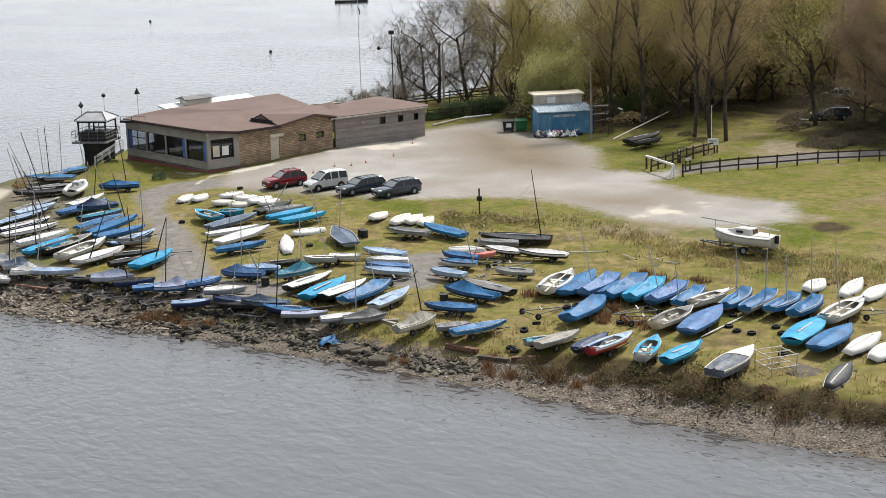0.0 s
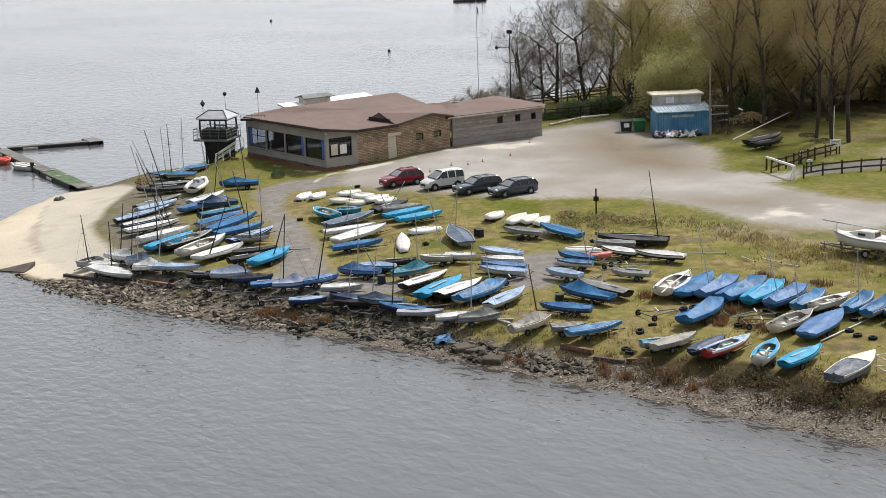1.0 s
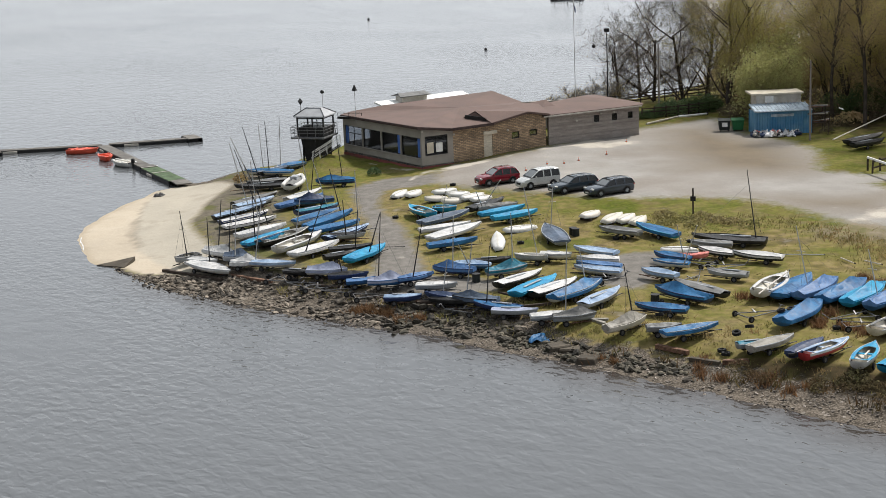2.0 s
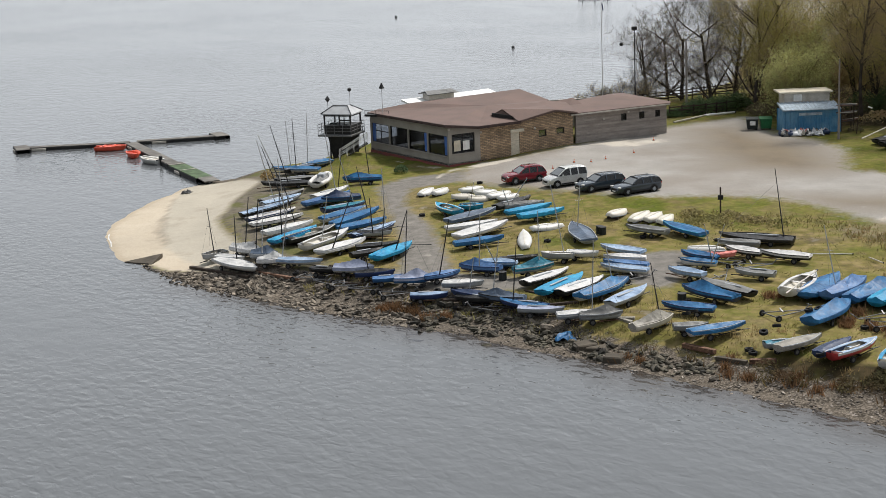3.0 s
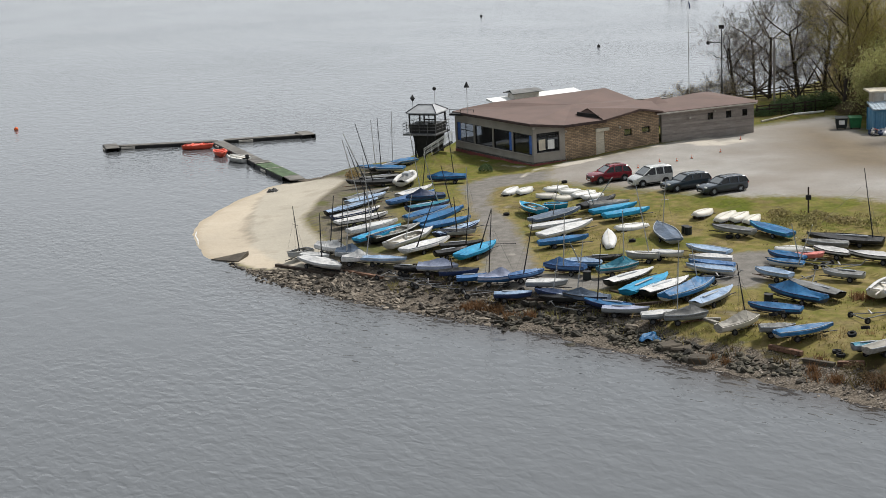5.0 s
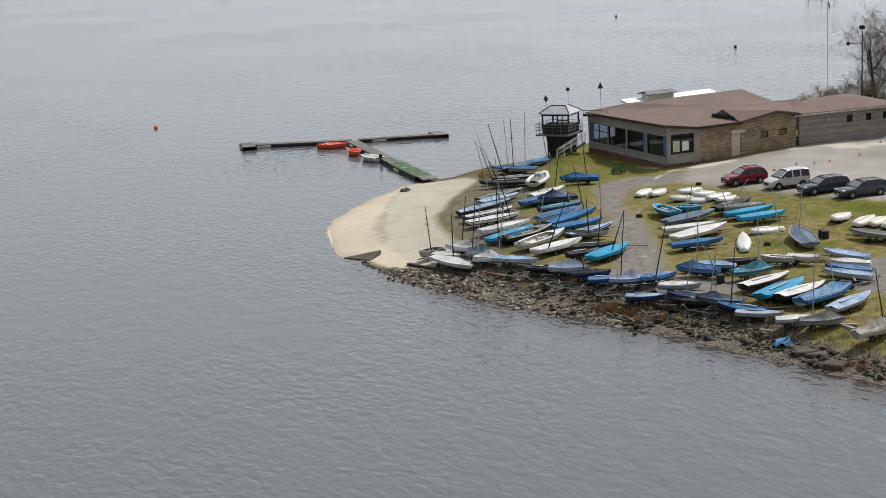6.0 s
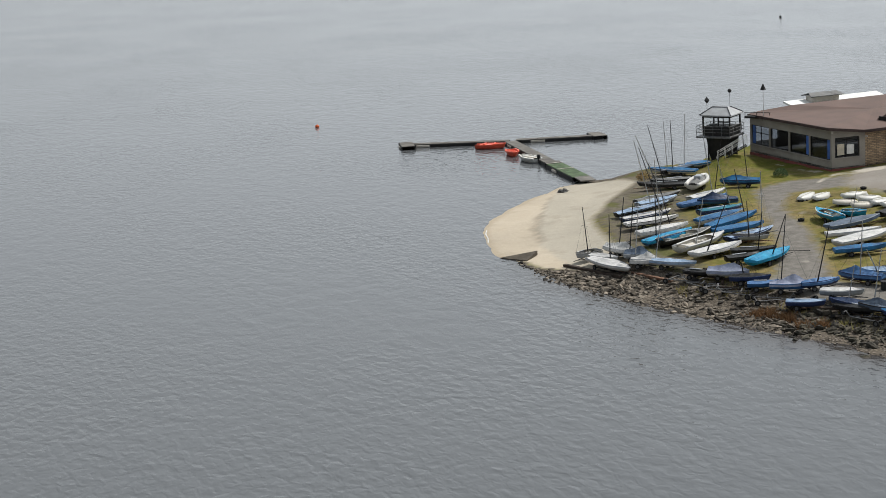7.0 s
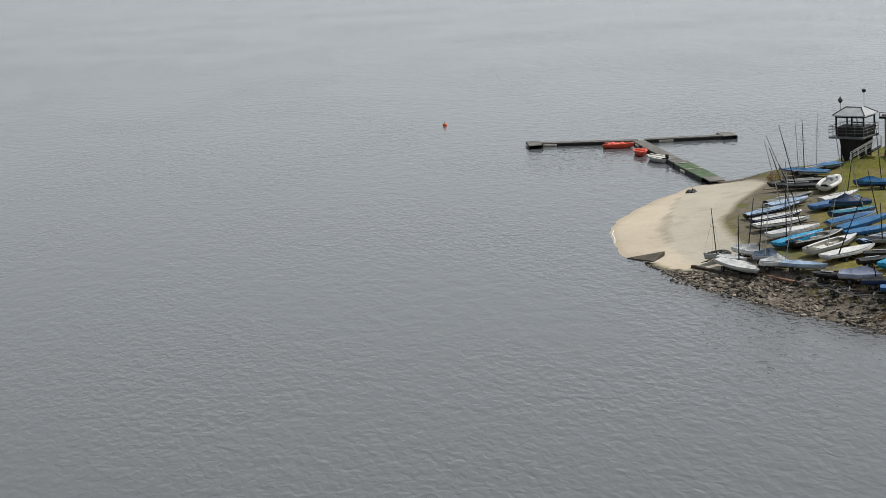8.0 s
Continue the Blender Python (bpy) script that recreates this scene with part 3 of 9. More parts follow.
def build_ground():
    xs, ys = np.arange(-62, 75.1, 0.6), np.arange(52, 236, 0.6)
    gx, gy = np.meshgrid(xs, ys)
    px, py = gx.ravel(), gy.ravel()
    d = edge_distance(px, py, SHORE)
    pz = height(px, py)
    rough = np.array([noise.noise((x * 0.35, y * 0.35, 0)) + 0.5 * noise.noise((x * 0.9, y * 0.9, 4)) for x, y in zip(px, py)])
    paved = np.maximum.reduce([smooth_mask(px, py, a) for a in (CAR_PARK, LANE, PATH, SLIP, HARD)])
    pz = pz + rough * 0.09 * (1 - paved) * (d > 0) + rough * 0.02
    front = line_distance(px, py, FRONT)
    slipw = smooth_mask(px, py, SLIP, 0.7) * (d > -4)
    masks = {
        "gravel": smooth_mask(px, py, CAR_PARK, 1.6),
        "tarmac": np.maximum.reduce([smooth_mask(px, py, a, 0.8) for a in (PATH, STRIP, PATCH)]),
        "concrete": slipw,
        "shore": np.clip(1.0 - (front - np.where(px > -6, 2.2, 3.8)) / 2.0, 0, 1) * (1 - slipw),
        "pale": np.maximum.reduce([smooth_mask(px, py, SAND, 3.0) * 0.6, smooth_mask(px, py, APRON, 2.0) * 0.75, smooth_mask(px, py, KERB, 0.4) * 0.55]),
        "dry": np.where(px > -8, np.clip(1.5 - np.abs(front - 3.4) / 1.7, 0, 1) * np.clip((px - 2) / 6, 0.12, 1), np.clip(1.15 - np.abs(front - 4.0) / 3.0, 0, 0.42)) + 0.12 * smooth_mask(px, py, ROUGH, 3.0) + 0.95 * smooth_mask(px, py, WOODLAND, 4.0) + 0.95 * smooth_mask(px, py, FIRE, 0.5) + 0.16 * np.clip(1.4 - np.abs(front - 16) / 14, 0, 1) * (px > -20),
    }
    masks["yard"] = smooth_mask(px, py, HARD, 1.4)
    masks["earth"] = np.maximum(0.85 * smooth_mask(px, py, EARTH, 3.0), 0.9 * smooth_mask(px, py, TRACK, 1.5))
    masks["silt"] = np.maximum(0.8 * smooth_mask(px, py, SILT, 4.0), 0.7 * smooth_mask(px, py, SILT_FRONT, 3.0))
    masks["lane"] = smooth_mask(px, py, LANE, 0.6)
    masks["slab"] = smooth_mask(px, py, SLAB, 0.35) * slipw
    seam = line_distance(px, py, SEAM)
    masks["seam"] = np.clip(1.2 - seam / np.where(py < 124, 0.75, 0.5), 0, 1) * np.clip(0.75 - 0.02 * np.abs(py - 119), 0.3, 0.75)
    masks["wet"] = np.clip(1.15 - np.abs(d) / 0.9, 0, 1) * slipw
    masks["worn"] = 0.56 * smooth_mask(px, py, WORN, 4.0)
    masks["shore"] = np.where(d < 0, 1 - slipw, masks["shore"])
    w, h = len(xs), len(ys)
    cells = np.arange(w * h).reshape(h, w)
    quads = np.stack([cells[:-1, :-1], cells[:-1, 1:], cells[1:, 1:], cells[1:, :-1]], -1).reshape(-1, 4)
    mid = lambda v: v[quads].mean(1)
    kind = np.zeros(len(quads), int)
    kind[mid(masks["shore"]) > 0.5] = 1
    kind[mid(np.maximum.reduce([smooth_mask(px, py, a) for a in (PATH, STRIP, PATCH, HARD)])) > 0.5] = 4
    kind[mid(masks["gravel"]) > 0.5] = 2
    kind[mid(smooth_mask(px, py, LANE)) > 0.5] = 3
    kind[mid(slipw) > 0.5] = 5
    kind[mid(pz) < -1.6] = -1
    names = (("ground", "rough spring grass, patchy green and straw", "grass"), ("shore_ground", "brown shingle and mud along the waterline", "shore"),
             ("car_park", "pale compacted gravel car park with worn patches", "car park"), ("road", "narrow grey tarmac lane behind the fence", "road"),
             ("path", "worn grey tarmac path through the boat park", "path"), ("slipway", "sand-coloured concrete slipway sloping into the lake", "slipway"))
    for k, (name, label, category) in enumerate(names):
        sel = quads[kind == k]
        used, inv = np.unique(sel, return_inverse=True)
        me = bpy.data.meshes.new(name)
        me.from_pydata(np.stack([px, py, pz], 1)[used].tolist(), [], inv.reshape(-1, 4).tolist())
        for key, v in masks.items():
            me.attributes.new(key, "FLOAT", "POINT").data.foreach_set("value", v[used].astype(np.float32))
        me.polygons.foreach_set("use_smooth", [True] * len(me.polygons))
        me.materials.append(GROUND)
        tagged(new(name, me), label, category, kind="structure")


WOODLAND = [(8, 168), (12, 157), (22, 151), (24.5, 158), (27, 164), (33, 160), (34.5, 146), (34, 138.5), (75, 137), (75, 236), (14, 236)]
WORN = [(75, 52), (75, 92), (42, 92), (18, 108), (0, 117), (-14, 121), (-22, 132), (-32, 124), (-30, 100), (0, 78)]
ROUGH = [(-1.5, 113.5), (7, 111.5), (12, 106), (17, 98), (27, 90), (31, 95), (22, 101), (17, 104), (10, 113), (0, 116.5)]
build_ground()

def build_water():
    xs = np.concatenate([[-3000, -800, -200, -80], np.arange(-60, 91, 1.0), [120, 250, 800, 3000]])
    ys = np.concatenate([[-3000, -800, -200, -20, 20], np.arange(38, 125, 1.0), [160, 300, 900, 3000]])
    gx, gy = np.meshgrid(xs, ys)
    px, py = gx.ravel(), gy.ravel()
    bank = [p for p in SHORE if p[1] < 112]
    far = line_distance(px, py, bank)
    wobble = np.array([noise.noise((x * 0.15, y * 0.15, 7)) for x, y in zip(px, py)])
    # painted reflection: strongest at the bank, fading out over a few metres
    shallow = np.clip(1.0 - far / (3.2 + 2.2 * wobble), 0, 1) * np.clip((px + 42) / 10, 0, 1)
    w, h = len(xs), len(ys)
    cells = np.arange(w * h).reshape(h, w)
    quads = np.stack([cells[:-1, :-1], cells[:-1, 1:], cells[1:, 1:], cells[1:, :-1]], -1).reshape(-1, 4)
    me = bpy.data.meshes.new("water")
    me.from_pydata(np.stack([px, py, px * 0], 1).tolist(), [], quads.tolist())
    me.attributes.new("shallow", "FLOAT", "POINT").data.foreach_set("value", shallow.astype(np.float32))
    me.materials.append(WATER)
    return new("water", me)


tagged(build_water(), "grey rippled lake water under a pale sky", "water", kind="structure")


def far_bank():
    """The far shore of the lake, rising behind the wood."""
    bm = bmesh.new()
    rows = []
    for k in range(60):
        x = 11 + k * 12.0
        base = 262 + 11 * min(k, 12) + 8 * math.sin(k * 0.7)
        ring = []
        for j, (dy, z) in enumerate(((0, -0.6), (3, 0.6), (9, 4.5), (30, 9), (80, 17), (160, 27), (300, 40))):
            ring.append(Vector((x - 0.06 * dy, base + dy + 3 * noise.noise((k * 0.6, j, 1)), z * (0.35 if k < 2 else 1) + (1.2 * noise.noise((k * 0.8, j * 1.3, 2)) if j > 1 else 0))))
        rows.append(ring)
    loft(bm, rows, caps=False)
    return part("far_bank_ground", bm, FAR_BANK, smooth=True)


FAR_BANK = mat("far_heath_and_stone", (0.16, 0.14, 0.1), 0.95, vary=0.25, scale=0.04, fine=0.5, other=(0.22, 0.21, 0.2))
tagged(far_bank(), "stony brown far bank rising beyond the lake", "bank", kind="structure")


# ---- the clubhouse ----
def brick_material():
    m = bpy.data.materials.new("coursed_brown_brick")
    m.use_nodes = True
    n, l = m.node_tree.nodes, m.node_tree.links
    b = n["Principled BSDF"]
    co, sep, com = n.new("ShaderNodeTexCoord"), n.new("ShaderNodeSeparateXYZ"), n.new("ShaderNodeCombineXYZ")
    l.new(co.outputs["Object"], sep.inputs[0])
    l.new(sep.outputs["X"], com.inputs["X"])
    l.new(sep.outputs["Z"], com.inputs["Y"])
    br = n.new("ShaderNodeTexBrick")
    br.inputs["Color1"].default_value, br.inputs["Color2"].default_value = (0.42, 0.295, 0.18, 1), (0.23, 0.157, 0.098, 1)
    br.inputs["Mortar"].default_value = (0.135, 0.11, 0.083, 1)
    br.inputs["Scale"].default_value = 1.0
    br.inputs["Brick Width"].default_value, br.inputs["Row Height"].default_value = 0.45, 0.15
    br.inputs["Mortar Size"].default_value = 0.02
    l.new(com.outputs[0], br.inputs["Vector"])
    t = n.new("ShaderNodeTexNoise")
    t.inputs["Scale"].default_value = 0.8
    l.new(co.outputs["Object"], t.inputs["Vector"])
    r = n.new("ShaderNodeMapRange")
    r.inputs["From Min"].default_value, r.inputs["From Max"].default_value = 0.35, 0.65
    r.inputs["To Min"].default_value, r.inputs["To Max"].default_value = 0.8, 1.2
    l.new(t.outputs["Fac"], r.inputs["Value"])
    x = n.new("ShaderNodeMix")
    x.data_type, x.blend_type = "RGBA", "MULTIPLY"
    x.inputs["Factor"].default_value = 1.0
    l.new(br.outputs["Color"], x.inputs["A"])
    l.new(r.outputs["Result"], x.inputs["B"])
    l.new(x.outputs["Result"], b.inputs["Base Color"])
    b.inputs["Roughness"].default_value = 0.9
    bp = n.new("ShaderNodeBump")
    bp.inputs["Distance"].default_value, bp.inputs["Strength"].default_value = 0.02, 0.8
    bp.invert = True
    l.new(br.outputs["Fac"], bp.inputs["Height"])
    l.new(bp.outputs["Normal"], b.inputs["Normal"])
    return m


BRICK = brick_material()


def along(p, q, z=0.0):
    """The frame of a wall from p to q: x runs along it, y into the building, z up."""
    a, b = Vector((*p, z)), Vector((*q, z))
    x = (b - a).normalized()
    y = Vector((0, 0, 1)).cross(x)
    m = Matrix.Identity(4)
    for k, v in enumerate((x, y, Vector((0, 0, 1)))):
        m[0][k], m[1][k], m[2][k] = v
    return Matrix.Translation(a) @ m, (b - a).length


def wall(name, p, q, z0, z1, material, parent, holes=(), thick=0.28, z1b=None):
    """A wall with openings (x0, x1, bottom, top). Its top runs from z1 to z1b."""
    m, length = along(p, q)
    bm = bmesh.new()
    xs = sorted({0.0, length, *(v for h in holes for v in h[:2])})
    zb = z1 if z1b is None else z1b
    rise = lambda x: z1 + (zb - z1) * x / length
    for a, b in zip(xs, xs[1:]):
        cut = sorted((h[2], h[3]) for h in holes if h[0] < (a + b) / 2 < h[1])
        z = z0
        for lo, hi in (*cut, (None, None)):
            ends = (rise(a), rise(b)) if lo is None else (lo, lo)
            if min(ends) - z > 0.01:
                vs = [bm.verts.new(c) for y in (0, thick) for c in ((a, y, z), (b, y, z), (b, y, ends[1]), (a, y, ends[0]))]
                for f in ((0, 1, 2, 3), (7, 6, 5, 4), (0, 4, 5, 1), (1, 5, 6, 2), (2, 6, 7, 3), (3, 7, 4, 0)):
                    bm.faces.new([vs[k] for k in f])
            z = hi if hi else z
    bmesh.ops.remove_doubles(bm, verts=bm.verts, dist=1e-4)
    ob = part(name, bm, material, parent)
    ob.matrix_local = m
    return ob, m


def window(parent, m, x0, x1, z0, z1, frame_material, mullions=0, transom=None, sill=True, inset=0.1):
    """A framed window set into its opening, with a pane of glass between the bars."""
    f = 0.07
    bars = [("frame_bar", x0, inset, z0, x0 + f, inset + 0.08, z1), ("frame_bar", x1 - f, inset, z0, x1, inset + 0.08, z1), ("frame_bar", x0 + f, inset, z1 - f, x1 - f, inset + 0.08, z1)]
    for k in range(mullions):
        c = x0 + (x1 - x0) * (k + 1) / (mullions + 1)
        bars.append(("mullion", c - 0.03, inset + 0.004, z0 + f, c + 0.03, inset + 0.076, z1 - f))
    if transom:
        bars.append(("transom", x0 + f, inset + 0.006, transom - 0.03, x1 - f, inset + 0.074, transom + 0.03))
    bm = bmesh.new()
    box(bm, x0 + f, inset, z0, x1 - f, inset + 0.08, z0 + f)
    win = part("window", bm, frame_material, parent)
    win.matrix_local = m
    for name, *size in bars:
        bm = bmesh.new()
        box(bm, *size)
        part(name, bm, frame_material, win)
    bm = bmesh.new()
    box(bm, x0 + f, inset + 0.035, z0 + f, x1 - f, inset + 0.045, z1 - f)
    pane = part("pane", bm, PANE, win)
    pane.visible_shadow = False
    if sill:
        bm = bmesh.new()
        box(bm, x0 - 0.05, -0.06, z0 - 0.08, x1 + 0.05, inset, z0 - 0.01, 0.01)
        part("sill", bm, RENDER_GREY, win)
    return win


A, B, C, D, E = (-30.3, 149.6), (-21.0, 139.25), (-18.35, 141.25), (-10.2, 147.7), (-1.5, 153.2)
BACK_A, BACK_E = (-24.8, 155.0), (-6.3, 160.8)


def clubhouse():
    club = thing("clubhouse", Matrix.Identity(4), "single-storey brick and rendered clubhouse with a low red-brown roof", "building")
    z0 = 1.2
    # front of the hall: four wide windows over a rendered base
    m, length = along(A, B)
    holes = [(0.25 + k * 3.4, 0.25 + k * 3.4 + 3.2, 2.55, 4.42) for k in range(4)]
    wall("wall", A, B, z0, 5.3, RENDER_GREY, club, holes, z1b=5.45)
    for k, h in enumerate(holes):
        window(club, m, *h, BLACK_PAINT, mullions=1 if k == 0 else 0, transom=3.7 if k == 0 else None)
        if k in (0, 2, 3):
            bm = bmesh.new()
            x = h[0] + 0.1 if k == 0 else h[1] - 0.55
            for j in range(5):
                box(bm, x + j * 0.1, 0.105 + 0.008 * (j % 2), h[2] + 0.075, x + j * 0.1 + 0.1, 0.122 + 0.008 * (j % 2), h[3] - 0.075)
            bmesh.ops.remove_doubles(bm, verts=bm.verts, dist=1e-4)
            part("curtain", bm, BLUE_FRAME, club, "bright blue folded blind panel in the window").matrix_local = m
    # end wall
    m, length = along(B, C)
    holes = [(0.35, 2.75, 2.75, 4.55)]
    wall("wall", B, C, z0, 5.4, RENDER_GREY, club, holes, z1b=5.0)
    window(club, m, *holes[0], BLACK_PAINT, mullions=1, transom=4.05)
    for x0, x1, za, zb, material in ((0.62, 1.3, 2.95, 3.95, CREAM_PAINT), (1.55, 2.25, 3.0, 3.85, WHITE_PAINT)):
        bm = bmesh.new()
        box(bm, x0, 0.1, za, x1, 0.118, zb)
        part("notice", bm, material, club, "pale paper notice behind the glass").matrix_local = m
    # brick side with its shuttered door
    m, length = along(C, D)
    holes = [(3.35, 4.35, 1.7, 4.2), (6.5, 7.35, 3.3, 3.95), (8.5, 9.4, 3.35, 3.95)]
    wall("wall", C, D, z0, 4.95, BRICK, club, holes, z1b=5.0)
    for h in holes[1:]:
        window(club, m, *h, BLACK_PAINT, sill=False)
    bm = bmesh.new()
    box(bm, 3.36, 0.09, 1.72, 4.34, 0.13, 4.18)
    door = part("door", bm, CREAM_PAINT, club, "cream roller-shutter door, closed")
    door.matrix_local = m
    for k in range(22):
        bm = bmesh.new()
        box(bm, 3.4, 0.05, 1.75 + k * 0.11, 4.3, 0.088, 1.75 + k * 0.11 + 0.1)
        part("slat", bm, CREAM_PAINT, door)
    bm = bmesh.new()
    box(bm, 3.25, -0.2, 4.05, 4.75, 0.02, 4.35, 0.02)
    part("shutter_box", bm, CREAM_PAINT, door)
    # raised brick gable over the side wall
    bm = bmesh.new()
    vs = [bm.verts.new((x, y, z)) for y in (0.0, 0.28) for x, z in ((4.2, 4.985), (length, 5.002), (length, 5.15), (8.2, 5.5), (7.0, 5.42))]
    n = 5
    bm.faces.new(vs[:n])
    bm.faces.new(vs[n:][::-1])
    for k in range(n):
        bm.faces.new((vs[k], vs[(k + 1) % n], vs[n + (k + 1) % n], vs[n + k]))
    part("gable", bm, BRICK, club).matrix_local = m
    # boarded rear wing
    m, length = along(D, E)
    holes = [(5.2, 5.8, 3.9, 4.58), (7.2, 7.8, 3.9, 4.58), (9.0, 9.55, 3.92, 4.58)]
    wall("wall", (D[0] + 0.25, D[1] + 0.35), E, z0, 4.98, TIMBER_GREY, club, [(a - 0.25, b - 0.25, c, d) for a, b, c, d in holes], z1b=5.1)
    for h in holes:
        window(club, along((D[0] + 0.25, D[1] + 0.35), E)[0], h[0] - 0.25, h[1] - 0.25, h[2], h[3], BLACK_PAINT, sill=True, inset=0.02)
    boards = along((D[0] + 0.25, D[1] + 0.35), E)[0]
    for k in range(17):
        z = 1.9 + k * 0.18
        segs, x = [], 0.0
        for h in [(a - 0.25, b - 0.25, c, d) for a, b, c, d in holes]:
            if h[2] - 0.2 < z < h[3] + 0.05:
                segs.append((x, h[0] - 0.04))
                x = h[1] + 0.04
        segs.append((x, length - 0.3))
        for a, b in segs:
            bm = bmesh.new()
            box(bm, a, -0.035, z, b, -0.003, z + 0.165)
            part("board", bm, TIMBER_GREY, club).matrix_local = boards
    # hidden sides
    wall("wall", E, BACK_E, z0, 5.0, TIMBER_GREY, club)
    wall("wall", BACK_E, BACK_A, z0, 5.0, RENDER_GREY, club)
    wall("wall", BACK_A, A, z0, 5.2, RENDER_GREY, club, [(4.6, 7.2, 2.7, 4.3)])
    bm = bmesh.new()
    prism(bm, [(x, y) for x, y in (A, B, C, D, E, BACK_E, BACK_A)], 1.0, 1.9)
    part("floor_slab", bm, DARK_IN, club)
    # red plinth along the front
    for p, q in ((A, B), (B, C)):
        m, length = along(p, q)
        bm = bmesh.new()
        box(bm, 0.0, -0.07, 1.0, length, -0.003, 1.72 if p == A else 1.8, 0.01)
        part("plinth", bm, PLINTH, club).matrix_local = m
    # roofs: overhanging plates
    out = lambda p, c, d: (p[0] + (p[0] - c[0]) * d, p[1] + (p[1] - c[1]) * d)
    centre = (-18.0, 149.5)
    a, b, c = out(A, centre, 0.015), out(B, centre, 0.06), out(C, centre, 0.07)
    hall = [(*a, 5.4), (*b, 5.6), (*c, 5.12), (-14.7, 143.3, 5.18), (-13.2, 151.5, 5.72), (-13.1, 155.2, 5.5), (-16.2, 157.2, 6.4), (-26.5, 151.2, 6.0), (-29.6, 150.6, 5.55)]
    mid = (-18.5, 148.6, 5.95)
    bm = bmesh.new()
    top_mid, low_mid = bm.verts.new(mid), bm.verts.new((mid[0], mid[1], mid[2] - 0.18))
    hi, lo = [bm.verts.new(v) for v in hall], [bm.verts.new((v[0], v[1], v[2] - 0.2)) for v in hall]
    for k in range(len(hall)):
        j = (k + 1) % len(hall)
        bm.faces.new((hi[k], hi[j], top_mid))
        bm.faces.new((lo[j], lo[k], low_mid))
        bm.faces.new((hi[k], lo[k], lo[j], hi[j]))
    roof = part("roof", bm, ROOF, club, "red-brown felted low-pitched roof")
    bm = bmesh.new()
    for p, q in zip(hall[:3], hall[1:4]):
        beam(bm, Vector(p) + Vector((0, 0, -0.13)), Vector(q) + Vector((0, 0, -0.13)), 0.1, 0.24)
    part("fascia", bm, FASCIA, roof)
    side = [(-14.9, 143.1, 5.15), (-11.6, 146.0, 5.75), (-9.7, 147.4, 5.3), (-11.2, 152.5, 5.6), (-13.3, 152.5, 5.8), (-14.6, 147.6, 5.75)]
    bm = bmesh.new()
    slab(bm, side, 0.16)
    bmesh.ops.triangulate(bm, faces=[f for f in bm.faces if len(f.verts) > 4])
    part("roof", bm, ROOF, club)
    # the cross gable over the brick wall; a black bar paints its opening's shade
    T, L, R, W, P, Q = (Vector(v) for v in ((-16.57, 144.33, 6.14), (-17.76, 144.56, 5.50), (-15.30, 143.60, 5.25), (-14.9, 143.0, 5.18), (-11.6, 145.9, 5.8), (-13.0, 149.6, 5.7)))
    bm = bmesh.new()
    vs = [bm.verts.new(v) for v in (T, L, R, W, P, Q)]
    for f in ((0, 2, 3), (0, 3, 4), (0, 4, 5), (0, 5, 1), (1, 5, 4), (1, 4, 3), (1, 3, 2)):
        bm.faces.new([vs[k] for k in f])
    gable = part("roof", bm, ROOF, club)
    out_way = (L - T).cross(R - T).normalized()
    out_way = -out_way if out_way.x > 0 else out_way
    bm = bmesh.new()
    slab(bm, [T.lerp((L + R) / 2, 0.12) + out_way * 0.02, L.lerp(T, 0.06) + out_way * 0.02, R.lerp(T, 0.06) + out_way * 0.02], 0.05)
    part("gable_end", bm, ROOF, gable)
    bm = bmesh.new()
    beam(bm, L.lerp(R, 0.1) + out_way * 0.08 + Vector((0, 0, 0.14)), R.lerp(L, 0.05) + out_way * 0.08 + Vector((0, 0, 0.14)), 0.1, 0.34)
    part("vent_slot", bm, BLACK_PAINT, gable, "black bar standing for the shaded slot under the gable")
    wing = [(-10.4, 147.2, 5.15), (-1.1, 152.7, 5.25), (-1.0, 153.6, 5.28), (-6.0, 160.5, 5.35), (-7.3, 158.0, 5.55), (-10.2, 154.2, 5.5), (-12.6, 154.4, 5.45)]
    bm = bmesh.new()
    slab(bm, wing, 0.18)
    bmesh.ops.triangulate(bm, faces=[f for f in bm.faces if len(f.verts) > 4])
    wing_roof = part("roof", bm, ROOF, club)
    bm = bmesh.new()
    beam(bm, (-10.3, 147.15, 5.03), (-1.1, 152.65, 5.13), 0.06, 0.12)
    part("gutter", bm, OLD_WHITE, wing_roof, "pale weathered gutter board")
    bm = bmesh.new()
    slab(bm, [(-12.86, 153.00, 5.52), (-10.55, 153.50, 5.87), (-8.75, 151.30, 4.99), (-11.06, 149.80, 4.84)], 0.3)
    bmesh.ops.triangulate(bm, faces=[f for f in bm.faces if len(f.verts) > 3])
    part("roof", bm, ROOF, club)
    for x, y, z in ((-18.2, 140.95, 4.5), (-13.6, 144.8, 4.2), (-20.9, 139.0, 5.1), (-7.3, 149.25, 4.3), (-5.0, 150.7, 4.75), (-3.8, 151.4, 4.75)):
        bm = bmesh.new()
        box(bm, x - 0.09, y - 0.12, z - 0.08, x + 0.09, y + 0.12, z + 0.08, 0.02)
        part("wall_lamp", bm, OLD_WHITE, club, "small white bulkhead lamp")
    return club


clubhouse()


